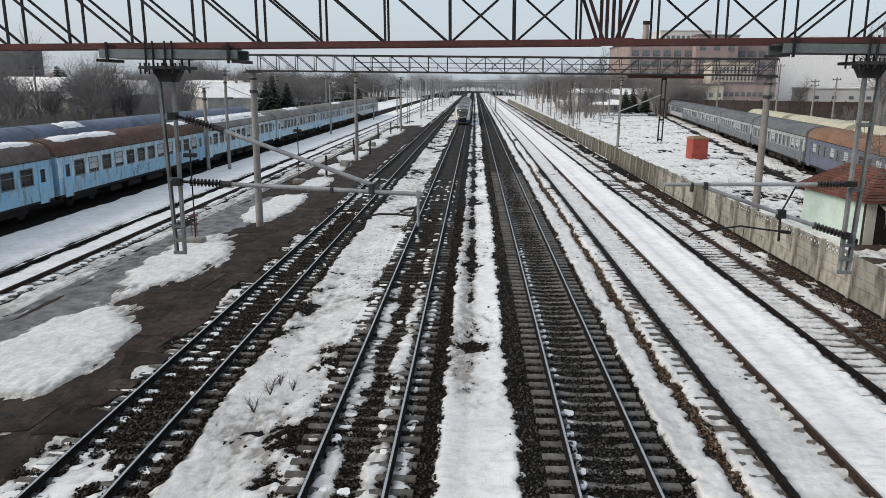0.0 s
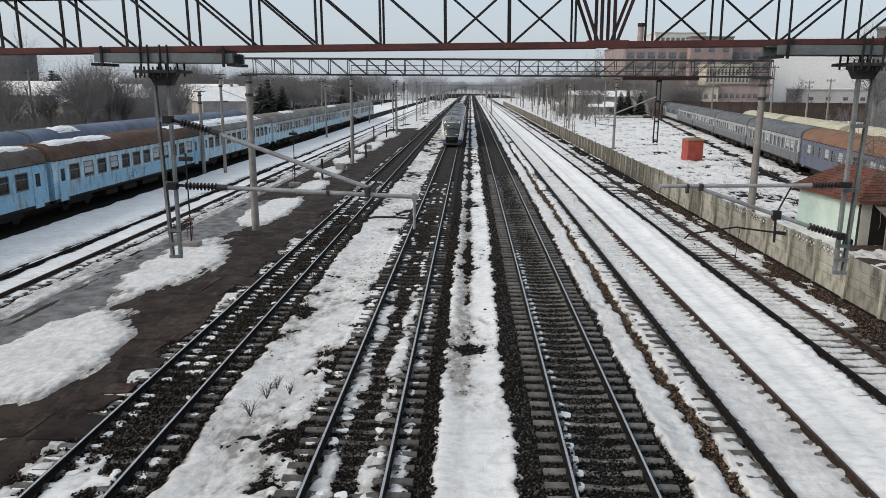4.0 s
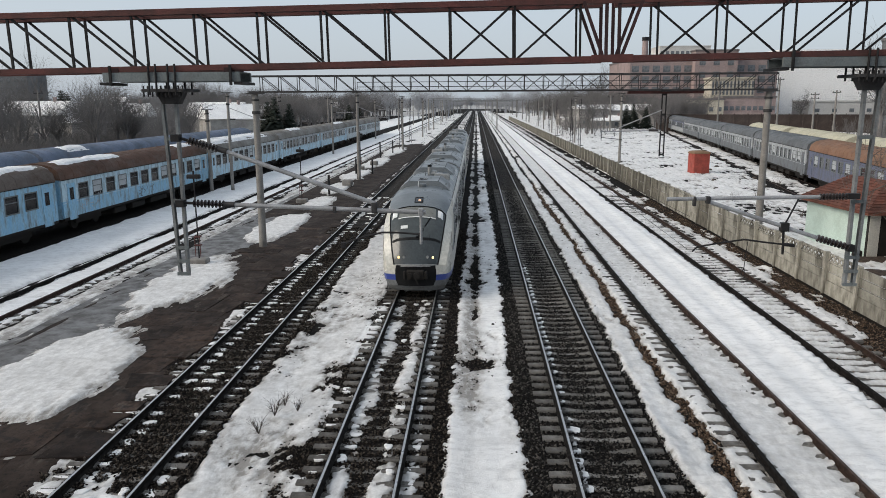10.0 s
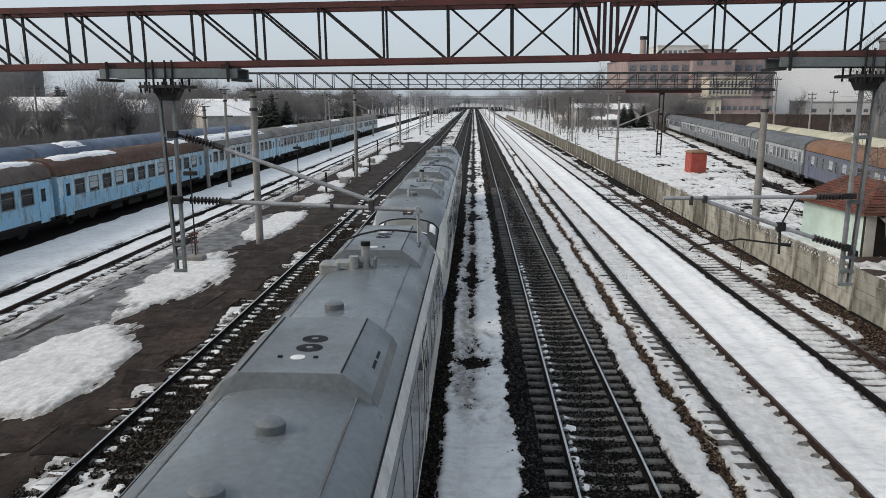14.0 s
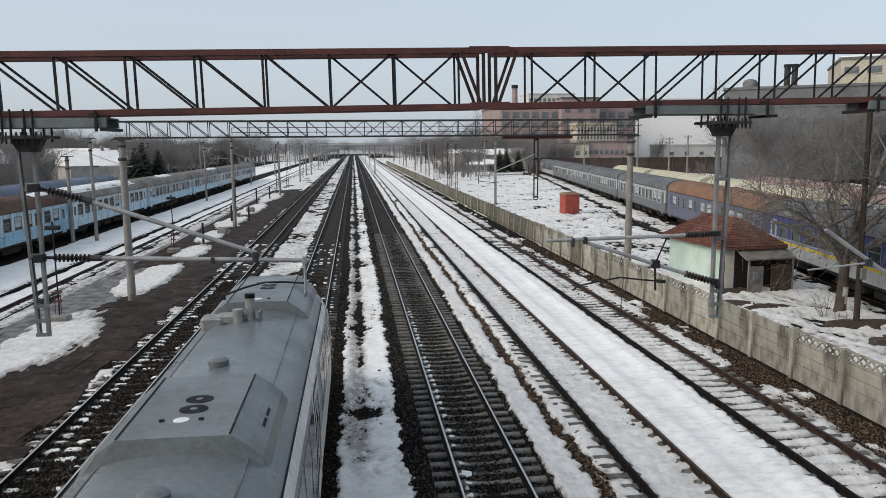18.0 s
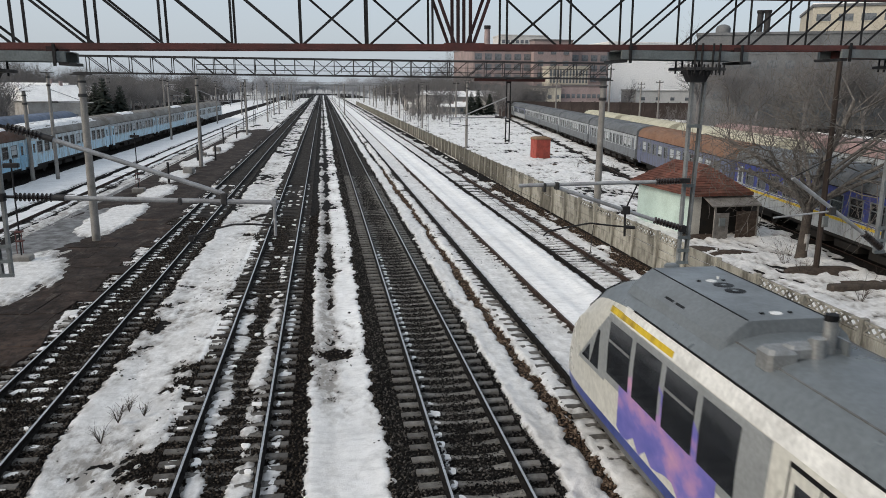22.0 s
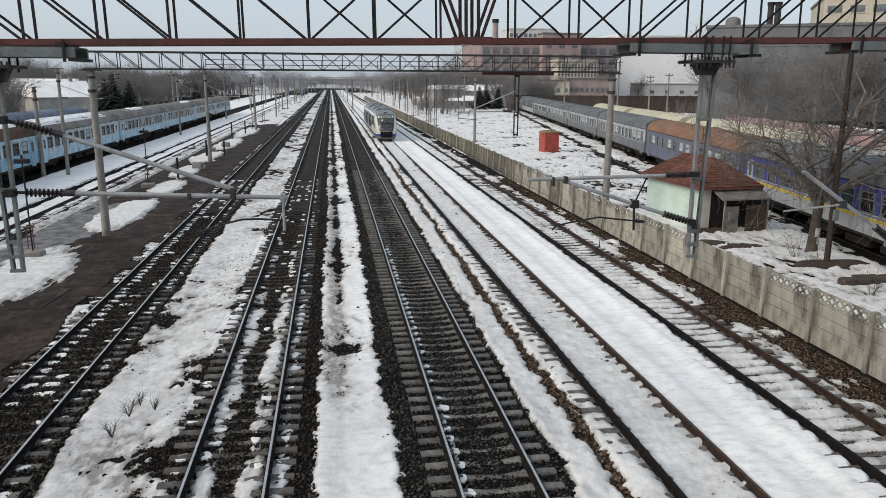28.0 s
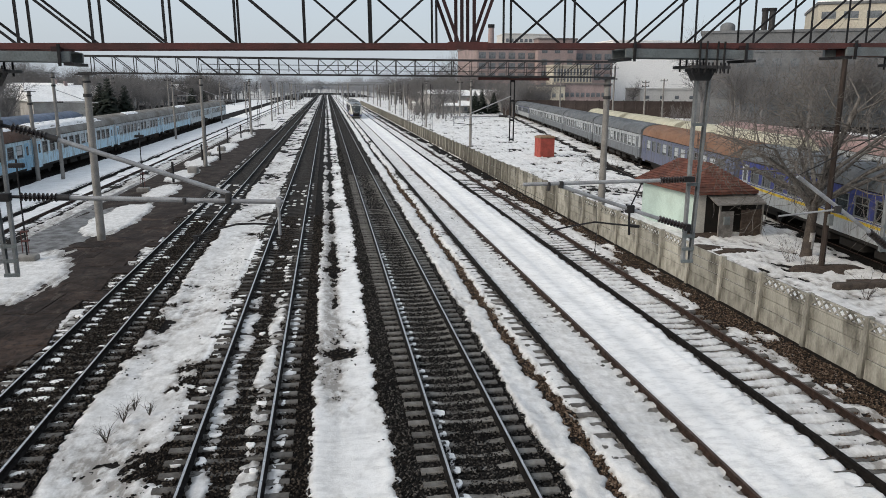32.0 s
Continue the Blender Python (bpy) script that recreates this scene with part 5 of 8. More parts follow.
P_GREYLIGHT = coach_paint("pale_grey_paint", (0.42, 0.44, 0.45), (0.32, 0.34, 0.36), (0.25, 0.24, 0.23))
P_DARKGREY = coach_paint("slate_paint", (0.13, 0.145, 0.16), (0.18, 0.19, 0.20), (0.09, 0.08, 0.075))
P_VIOLET = coach_paint("dusty_blue_violet_paint", (0.10, 0.115, 0.185), (0.155, 0.17, 0.22), (0.14, 0.12, 0.105))
P_NAVY = coach_paint("deep_blue_paint", (0.035, 0.05, 0.20), (0.05, 0.06, 0.22), (0.06, 0.055, 0.07))
P_YELLOW = coach_paint("yellow_stripe_paint", (0.60, 0.42, 0.03), (0.5, 0.35, 0.03), (0.3, 0.2, 0.05))
R_RUST = mat("rusty_coach_roof", (0.115, 0.062, 0.043), (0.075, 0.05, 0.038), 0.5, 0.85, 0.1, grain=14, dirt=(0.17, 0.15, 0.135), dirt_amt=0.4, stretch=(2, 0.6, 1))
R_DIRTY = mat("brown_grey_coach_roof", (0.13, 0.105, 0.09), (0.09, 0.065, 0.052), 0.5, 0.85, 0.1, grain=14, dirt=(0.20, 0.18, 0.16), dirt_amt=0.4, stretch=(2, 0.6, 1))
R_SLATE = mat("slate_grey_coach_roof", (0.15, 0.16, 0.17), (0.10, 0.108, 0.115), 0.5, 0.75, 0.1, grain=14, dirt=(0.09, 0.075, 0.065), dirt_amt=0.4, stretch=(2, 0.6, 1))
R_GREY = mat("grey_coach_roof", (0.26, 0.25, 0.23), (0.17, 0.155, 0.135), 0.5, 0.8, 0.1, grain=14, dirt=(0.11, 0.08, 0.06), dirt_amt=0.5, stretch=(2, 0.6, 1))
R_ORANGE = mat("orange_rust_roof", (0.24, 0.13, 0.08), (0.17, 0.10, 0.068), 0.5, 0.85, 0.1, grain=14, dirt=(0.16, 0.12, 0.10), dirt_amt=0.5, stretch=(2, 0.6, 1))
R_CREAM = mat("cream_roof", (0.52, 0.49, 0.37), (0.42, 0.40, 0.31), 0.5, 0.85, grain=14, dirt=(0.2, 0.17, 0.12), dirt_amt=0.4)
R_BLUE = mat("blue_coach_roof", (0.15, 0.185, 0.255), (0.10, 0.125, 0.165), 0.4, 0.7, grain=14, dirt=(0.12, 0.11, 0.10), dirt_amt=0.5)
R_PINK = mat("dull_pink_roof", (0.30, 0.20, 0.185), (0.22, 0.16, 0.15), 0.5, 0.85, grain=14)

COACH_L, COACH_W = 22.8, 2.86


def arc_roof(x0, z0, zt, n=9):
    pts = []
    for i in range(n):
        a = math.pi * i / (n - 1)
        pts.append((-x0 * math.cos(a) * (1.0 if 0 < i < n - 1 else 1.0), z0 + (zt - z0) * math.sin(a) ** 0.75))
    return pts


COACH_CACHE = {}


def coach_data(upper, lower, roof_mat, stripe, dark_windows):
    key = (upper.name, lower.name, roof_mat.name, stripe.name if stripe else "", dark_windows)
    if key in COACH_CACHE:
        return COACH_CACHE[key]
    L, w = COACH_L, COACH_W / 2
    d = {}
    sides = []
    for s in (-1, 1):
        m = Mesh()
        m.box(s * w - 0.05, s * w + 0.05, -L / 2, L / 2, 0.85, 1.85)
        sides.append(("lower_side", m, lower))
        m2 = Mesh()
        m2.box(s * w - 0.05, s * w + 0.05, -L / 2, L / 2, 2.75, 3.12)
        win_y = [-L / 2 + 2.3 + i * 1.65 for i in range(12)]
        edges = [-L / 2] + [e for yy in win_y for e in (yy - 0.55, yy + 0.55)] + [L / 2]
        for a, b in zip(edges[0::2], edges[1::2]):
            m2.box(s * w - 0.05, s * w + 0.05, a, b, 1.85, 2.75)
        sides.append(("upper_side", m2, upper))
        if stripe:
            sides.append(("stripe", Mesh().box(s * (w + 0.05), s * (w + 0.057), -L / 2, L / 2, 1.55, 1.68), stripe))
    for s in (-1, 1):
        sides.append(("sill", Mesh().box(s * w - 0.06, s * w + 0.062, -L / 2, L / 2, 0.80, 0.92), M_UNDER))
        sides.append(("waist_strip", Mesh().box(s * (w + 0.05), s * (w + 0.062), -L / 2, L / 2, 1.73, 1.77), upper))
        sides.append(("gutter", Mesh().box(s * (w + 0.05), s * (w + 0.085), -L / 2, L / 2, 3.06, 3.10), M_UNDER))
    d["sides"] = [(n, m.data(n, mt)) for n, m, mt in sides]
    d["ends"] = Mesh().box(-w + 0.05, w - 0.05, -0.03, 0.03, 0.85, 3.12).data("end_wall", lower)
    d["floor"] = Mesh().box(-w + 0.05, w - 0.05, -L / 2 + 0.06, L / 2 - 0.06, 0.86, 0.95).data("floor", M_UNDER)
    pr = arc_roof(w + 0.06, 3.1, 4.05)
    rm = Mesh().loft([[(x, yy, z) for x, z in pr] for yy in (-L / 2 - 0.05, -L / 2 + 2, 0, L / 2 - 2, L / 2 + 0.05)], closed=True)
    for i in range(24):
        yy = -L / 2 + 0.5 + i * 0.948
        rm.loft([[(x * 1.006, yy + o, 3.1 + (z - 3.1) * 1.012 + 0.002) for x, z in pr] for o in (-0.02, 0.02)], closed=True)
    d["roof"] = rm.data("roof", roof_mat, True)
    d["pane"] = Mesh().box(-0.012, 0.012, -0.55, 0.55, 1.85, 2.75).data("pane", M_GLASS_DARK)
    d["frame"] = (Mesh().box(-0.03, 0.03, -0.58, -0.52, 1.82, 2.78).box(-0.03, 0.03, 0.52, 0.58, 1.82, 2.78).box(-0.03, 0.03, -0.52, 0.52, 2.72, 2.78)
                  .box(-0.03, 0.03, -0.52, 0.52, 1.82, 1.88).box(-0.022, 0.022, -0.52, 0.52, 2.40, 2.44)).data("window_frame", M_GREYPAINT)
    d["blind"] = Mesh().box(-0.006, 0.006, -0.52, 0.52, 2.05, 2.72).data("blind", P_GREYLIGHT)
    d["door"] = (Mesh().box(-0.02, 0.02, -0.42, 0.42, 0.75, 2.85)).data("door", lower)
    d["door_pane"] = Mesh().box(-0.012, 0.012, -0.2, 0.2, 1.9, 2.6).data("door_pane", M_GLASS_DARK)
    un = Mesh().box(-1.1, 1.1, -L / 2 + 0.4, L / 2 - 0.4, 0.62, 0.86)
    for a, b in ((-2.5, -0.5), (0.4, 3.2), (-5, -3.4)):
        un.cbox(-1.2, 1.2, a, b, 0.28, 0.64, 0.05)
    d["underframe"] = un.data("underframe", M_UNDER)
    bo = Mesh()
    for s in (-1, 1):
        bo.cbox(s * 1.0 - 0.06, s * 1.0 + 0.06, -1.5, 1.5, 0.35, 0.66, 0.04)
    bo.box(-1.0, 1.0, -0.25, 0.25, 0.3, 0.55)
    d["bogie"] = bo.data("bogie", M_UNDER)
    d["wheel"] = Mesh().tube((-0.07, 0, 0), (0.07, 0, 0), 0.46, 18).tube((-0.1, 0, 0), (0.1, 0, 0), 0.12, 10).data("wheel", M_UNDER)
    d["gangway"] = Mesh().cbox(-0.7, 0.7, -0.22, 0.22, 0.95, 3.3, 0.06).data("gangway", M_BLACK)
    COACH_CACHE[key] = d
    return d


def roof_snow(th, y0, y1, side, seed, width=0.9):
    rs = np.random.RandomState(seed)
    pr = arc_roof(COACH_W / 2 + 0.06, 3.1, 4.05, 33)
    xs = np.array([p[0] for p in pr])
    zs = np.array([p[1] for p in pr])
    ny, nx = int((y1 - y0) / 0.12) + 2, 22
    mb = Mesh()
    ys = np.linspace(y0, y1, ny)
    ang = np.linspace(0.05, width, nx)
    v = []
    Y, A = np.meshgrid(ys, ang, indexing="ij")
    h = 0.12 * (1 - smooth01(0.6, 1.0, np.sqrt(((A - width / 2 - 0.03) / (width / 2)) ** 2) + 0.9 * np.abs(fbm(Y * 0.7 + seed, A * 2, 3)) * 2)) * (1 - smooth01(0.8, 1.0, np.abs((Y - (y0 + y1) / 2) / ((y1 - y0) / 2)))) * (0.8 + fbm(Y * 2, A * 5, 3)) - 0.02
    for i in range(ny):
        for j in range(nx):
            x = side * A[i, j]
            v.append((x, Y[i, j], float(np.interp(x, xs, zs)) + h[i, j]))
    f = [(i * nx + j, i * nx + j + 1, (i + 1) * nx + j + 1, (i + 1) * nx + j) for i in range(ny - 1) for j in range(nx - 1)]
    mb.add(v, f)
    part("roof_snow", mb, M_SNOW, th, "slab of snow lying on the roof", smooth=True)


def coach(x, y, rot, label, upper, lower, roof_mat, stripe=None, dark=True, seed=0, snow=(), group="stabled coaches", z=0.0, detail=True):
    t = thing("railway_coach", label, "coach", group, m=pose(x, y, z, 0, 0, rot))
    d = coach_data(upper, lower, roof_mat, stripe, dark)
    rs = random.Random(seed)
    L, w = COACH_L, COACH_W / 2
    for n, me in d["sides"]:
        part(n, me, None, t)
    for o in (-L / 2 + 0.03, L / 2 - 0.03):
        part("end_wall", d["ends"], None, t, m=pose(0, o, 0))
    for n in ("floor", "roof", "underframe"):
        part(d[n].name.split(".")[0], d[n], None, t)
    for s in (-1, 1):
        if detail or (s > 0) == (x < 0):
            for i in range(12):
                yy = -L / 2 + 2.3 + i * 1.65
                wd = part("window", d["pane"], None, t, m=pose(s * (w + 0.005), yy, 0))
                part("window_frame", d["frame"], None, wd, m=pose(s * 0.03, 0, 0))
                if rs.random() < 0.25:
                    part("blind", d["blind"], None, wd, m=pose(s * 0.02, 0, rs.uniform(0, 0.35) * 0))
            for yy in (-L / 2 + 0.95, L / 2 - 0.95):
                dr = part("door", d["door"], None, t, m=pose(s * (w + 0.06), yy, 0))
                part("door_pane", d["door_pane"], None, dr, m=pose(s * 0.02, 0, 0))
    for yy in (-L / 2 + 3.4, L / 2 - 3.4):
        b = part("bogie", d["bogie"], None, t, m=pose(0, yy, 0))
        for o in (-1.25, 1.25):
            for s in (-1, 1):
                part("wheel", d["wheel"], None, b, m=pose(s * 0.75, o, 0.46))
    for s in (-1, 1):
        part("gangway", d["gangway"], None, t, m=pose(0, s * (L / 2 + 0.22), 0))
    for a, b, sd, wd in snow:
        roof_snow(t, a, b, sd, 500 + seed + int(a * 3), wd)
    return t


LEFT_X, PITCH = -24.85, 23.4
left_specs = [(P_BLUE, P_BLUE, R_DIRTY, "faded blue coach with a dirty roof and snow on it", ((-10, 11.5, 1, 1.1),)),
              (P_POWDER, P_BLUE, R_RUST, "faded blue graffitied coach with a rusty brown roof", ((-10.5, -3.0, 1, 1.1), (6.5, 9.5, 1, 1.0))),
              (P_PALE, P_PALEBLUE, R_GREY, "pale blue-grey coach with thick snow on its roof", ((-10, 8, 1, 1.25), (-9, 9, -1, 1.2))),
              (P_GREYLIGHT, P_PALEBLUE, R_GREY, "pale coach with peeling paint and patches of roof snow", ((-4, 2, 1, 1.1),)),
              (P_GREYLIGHT, P_PALEBLUE, R_GREY, "pale coach with peeling paint standing on the siding", ((3, 11, 1, 1.1),)),
              (P_PALE, P_PALE, R_GREY, "pale coach at the far end of the siding", ()),
              (P_PALE, P_PALE, R_GREY, "pale coach far along the siding", ())]
for i, (u, lo_, r, lab, sn) in enumerate(left_specs):
    coach(LEFT_X, 28.3 + PITCH * i, 0, lab, u, lo_, r, seed=i, snow=sn, group="coaches on the siding")
tagc = bpy.data.objects["railway_coach.001"]
for k, (y0, y1, z0, z1, m) in enumerate(((-9.6, -7.2, 1.0, 1.75, "M_PALE"), (-2.0, 0.6, 1.05, 1.7, "M_DARK"), (5.0, 6.8, 1.0, 1.6, "M_PALE"))):
    mb = Mesh()
    rg = random.Random(k)
    for i in range(16):
        a = y0 + (y1 - y0) * rg.random()
        c = z0 + (z1 - z0) * rg.random()
        mb.beam((COACH_W / 2 + 0.056, a, c), (COACH_W / 2 + 0.056, a + rg.uniform(-0.5, 0.5), c + rg.uniform(-0.35, 0.35)), 0.05, 0.006, (1, 0, 0))
    tagged(part("graffiti", mb, P_GREYLIGHT if m == "M_PALE" else P_DARKGREY, tagc, "scrawled spray-paint lines"), kind="stuff")
for i in range(3):
    coach(-30.3, 36 + PITCH * i, 0, "blue coach with a blue roof on the rear siding", P_PALE, P_VIOLET, R_BLUE, seed=20 + i, group="coaches on the rear siding", z=0.25, snow=((-8, -5, 1, 1.2),) if i < 2 else (), detail=False)


def right_line(y):
    return 19.6 + 0.172 * y - 0.00006 * y * y


right_specs = [(7.5, P_NAVY, P_GREY, R_SLATE, P_YELLOW, "deep blue and grey coach with a yellow stripe"),
               (30.9, P_NAVY, P_GREY, R_SLATE, P_YELLOW, "deep blue and grey coach with a dirty grey roof"),
               (54.3, P_VIOLET, P_VIOLET, R_ORANGE, None, "dusty violet coach with an orange rusted roof"),
               (77.7, P_GREYLIGHT, P_DARKGREY, R_SLATE, None, "grey coach with pale window band and graffiti"),
               (101.1, P_GREYLIGHT, P_DARKGREY, R_SLATE, None, "grey coach with pale window band"),
               (124.5, P_GREYLIGHT, P_DARKGREY, R_SLATE, None, "grey coach with pale window band"),
               (147.9, P_GREYLIGHT, P_DARKGREY, R_SLATE, None, "grey coach with pale window band"),
               (171.3, P_VIOLET, P_GREY, R_SLATE, None, "plain grey coach far along the rake"),
               (194.7, P_GREYLIGHT, P_DARKGREY, R_SLATE, None, "grey coach at the end of the rake")]
for i, (y, u, lo_, r, st, lab) in enumerate(right_specs):
    sl = math.degrees(math.atan(0.172 - 0.00012 * y))
    coach(right_line(y), y, -sl, lab, u, lo_, r, st, seed=40 + i, group="coaches in the yard", detail=False, z=0.0)
for i, (x, y, r, lab) in enumerate(((right_line(108) + 5.2, 108, R_CREAM, "coach with a cream painted roof"), (right_line(83.5) + 5.2, 83.5, R_CREAM, "coach with a cream painted roof"), (right_line(59) + 5.2, 59, R_CREAM, "coach with a cream painted roof"),
                                    (right_line(62) + 10.4, 62, R_PINK, "coach with a dull pink roof"), (right_line(38) + 10.4, 38, R_PINK, "coach with a dull pink roof"))):
    coach(x, y, -9.8, lab, P_GREY, P_DARKGREY, r, seed=60 + i, group="coaches in the yard", detail=False, z=0.0)
# yard track under the right rake
yt = thing("railway_track", "old yard track under the stabled coaches", "railway track", "yard tracks", "structure", pose(19.6, 0, 0.0, 0, 0, -math.degrees(math.atan(0.168))))
for s in (-1, 1):
    part("rail", rail_data(M_RAIL_RUST, M_RAIL_TOP_DULL, -20, 230), None, yt, m=pose(s * HALF_GAUGE, 0, 0))
yt2 = thing("railway_track", "old yard track beside the stabled coaches", "railway track", "yard tracks", "structure", pose(14.9, 0, 0.0, 0, 0, -math.degrees(math.atan(0.168))))
for s in (-1, 1):
    part("rail", rail_data(M_RAIL_RUST, M_RAIL_TOP_DULL, 40, 230), None, yt2, m=pose(s * HALF_GAUGE, 0, 0))


# ---- diesel railcars ----
T_CREAM = mat("cream_body_paint", (0.55, 0.535, 0.475), (0.53, 0.515, 0.46), 0.5, 0.35, grain=8, bump=0.0, dirt=(0.46, 0.44, 0.38), dirt_amt=0.08, dirt_scale=0.8)
T_ROOF = mat("grey_roof_paint", (0.134, 0.150, 0.158), (0.125, 0.140, 0.148), 0.45, 0.34, grain=10, bump=0.01, dirt=(0.125, 0.14, 0.15), dirt_amt=0.15, dirt_scale=0.6)
T_HUMP = mat("grey_housing_paint", (0.134, 0.148, 0.155), (0.122, 0.135, 0.142), 0.6, 0.4, grain=14, bump=0.03, dirt=(0.09, 0.09, 0.09), dirt_amt=0.3)
T_BLUE = mat("blue_band_paint", (0.03, 0.055, 0.27), (0.025, 0.045, 0.20), 1, 0.4, grain=14, bump=0.02)
T_SKIRT = mat("dirty_skirt_paint", (0.15, 0.155, 0.155), (0.09, 0.085, 0.08), 1, 0.6, grain=14)
T_MASK = mat("smoked_front_panel", (0.045, 0.052, 0.052), (0.03, 0.035, 0.036), 1, 0.1, grain=14, bump=0.02)
T_PILLAR = mat("grey_window_band", (0.27, 0.28, 0.28), (0.21, 0.22, 0.22), 0.8, 0.45, grain=14, bump=0.02)
T_SCREEN = mat("tinted_windscreen", (0.06, 0.068, 0.067), (0.045, 0.052, 0.052), 1, 0.07, grain=8, bump=0, rough_var=0.03)
T_RED = mat("orange_red_door_paint", (0.55, 0.075, 0.03), (0.45, 0.06, 0.03), 1, 0.45, grain=14, bump=0.02)
T_WHITE = mat("white_card", (0.8, 0.8, 0.78), None, 2, 0.6, bump=0.02)
T_CORNICE = mat("white_cornice_paint", (0.8, 0.79, 0.75), None, 1, 0.4, grain=10, bump=0.02)
T_SILVER = mat("dull_silver", (0.42, 0.42, 0.41), (0.3, 0.3, 0.29), 2, 0.45, 0.7, grain=20)
T_BLIND = mat("grey_blind", (0.19, 0.195, 0.18), None, 2, 0.7, bump=0.02)
T_LAMP = glow("warm_lamp", (1.0, 0.74, 0.38), 1.1)
T_TAIL = glow("dim_red_lamp", (0.22, 0.10, 0.08), 0.03)
T_AMBER = glow("amber_sign", (0.8, 0.5, 0.3), 0.15)


def paint_blotches(name, stops):
    m = bpy.data.materials.new(name)
    m.use_nodes = True
    nt = m.node_tree
    b = nt.nodes["Principled BSDF"]
    co = coord(nt, False, (1, 0.7, 1.2))
    f, raw = noise_fac(nt, co, 1.3, 4, 0.55, 0.3, 0.7)
    nt.links.new(ramp_node(nt, f, stops), b.inputs["Base Color"])
    b.inputs["Roughness"].default_value = 0.4
    return m


G_VIOLET = paint_blotches("violet_spray_paint", [(0.0, (0.08, 0.09, 0.34)), (0.45, (0.16, 0.14, 0.42)), (0.7, (0.34, 0.2, 0.42)), (1.0, (0.5, 0.28, 0.4))])
G_BLUE = paint_blotches("blue_spray_paint", [(0.0, (0.05, 0.16, 0.45)), (0.5, (0.12, 0.3, 0.55)), (1.0, (0.3, 0.45, 0.55))])
G_TEAL = paint_blotches("teal_spray_paint", [(0.0, (0.12, 0.36, 0.38)), (0.5, (0.2, 0.45, 0.45)), (1.0, (0.12, 0.3, 0.5))])

SEC = [(1.22, 0.30), (1.38, 0.62), (1.415, 0.85), (1.415, 1.5), (1.41, 2.3), (1.37, 2.95), (1.27, 3.32), (1.08, 3.54), (0.75, 3.68), (0.38, 3.74), (0.0, 3.76)]
Y_ST = [0.0, 0.10, 0.28, 0.50, 0.85, 1.30, 1.95, 2.4, 2.9, 3.7, 4.5, 5.2, 20.4]
Z_TOP = [1.24, 1.46, 1.80, 2.14, 2.55, 2.92, 3.27, 3.42, 3.54, 3.66, 3.73, 3.76, 3.76]
W_ST = [1.16, 1.21, 1.26, 1.30, 1.34, 1.375, 1.395, 1.405, 1.41, 1.415, 1.415, 1.415, 1.415]
# the glazed front is narrower than the body
MASK_W = [0.80, 0.805, 0.815, 0.83, 0.85, 0.865, 0.88, 0.92, 0.96, 1.0, 1.0, 1.0, 1.0]
Z_LOW = [0.42, 0.36, 0.32] + [0.30] * 10


def car_ring(i):
    y, zt, w, zl = Y_ST[i], Z_TOP[i], W_ST[i], Z_LOW[i]
    out = []
    k = (zt - 0.85) / (3.76 - 0.85)
    for j, (x, z) in enumerate(SEC):
        zz = max(z, zl) if z <= 0.86 else 0.85 + (z - 0.85) * k
        bow = 0.30 * (x / 1.415) ** 2 * max(0.0, 1 - y / 2.2) if j >= 2 else 0.34 * (x / 1.415) ** 2 * max(0.0, 1 - y / 2.2)
        out.append((x * w / 1.415 * (MASK_W[i] if j >= 6 else 1.0), y + bow, zz))
    return out


def xsec(z):
    for (xa, za), (xb, zb) in zip(SEC, SEC[1:]):
        if za <= z <= zb:
            return xa + (xb - xa) * (z - za) / (zb - za)
    return SEC[0][0]


def roof_z(x):
    x = abs(x)
    for (xa, za), (xb, zb) in zip(SEC[::-1], SEC[-2::-1]):
        if xa <= x <= xb:
            return za + (zb - za) * (x - xa) / (xb - xa)
    return 3.3


def side_panel(s, y0, y1, z0, z1, off, slant=0.0, thick=0.03):
    """A panel that follows the curved body side; slant leans its front edge back."""
    zs = [z0] + [z for _, z in SEC if z0 < z < z1] + [z1]
    rows = []
    for z in zs:
        a = y0 + slant * (z - z0)
        x = xsec(z) + off
        rows.append([(s * (x - thick), a, z), (s * (x - thick), y1, z), (s * x, y1, z), (s * x, a, z)])
    return Mesh().loft(rows)


def skin(cols, rows, s):
    """Faces of the body shell between section points cols and stations rows."""
    mb = Mesh()
    for i in rows:
        a, b = car_ring(i), car_ring(i + 1)
        for j in cols:
            q = [a[j], a[j + 1], b[j + 1], b[j]]
            mb.add([(s * p[0], p[1], p[2]) for p in q], [(0, 1, 2, 3) if s > 0 else (3, 2, 1, 0)])
    return mb


def merged(*meshes):
    m = Mesh()
    for x in meshes:
        m.add(x.v, x.f)
    return m


def weld(me):
    bm = bmesh.new()
    bm.from_mesh(me)
    bmesh.ops.remove_doubles(bm, verts=bm.verts, dist=0.0005)
    bmesh.ops.recalc_face_normals(bm, faces=bm.faces)
    bm.to_mesh(me)
    bm.free()
    me.polygons.foreach_set("use_smooth", [True] * len(me.polygons))
    me.set_sharp_from_angle(angle=radians(30))
    me.update()
    return me


ALL_ROWS = range(len(Y_ST) - 1)
HIGH_WIN = [4.25 + 1.42 * i for i in range(4)]
LOW_WIN = [12.75 + 1.52 * i for i in range(5)]
DOOR_Y = (10.35, 11.75)


HUMP_TOP = 3.95


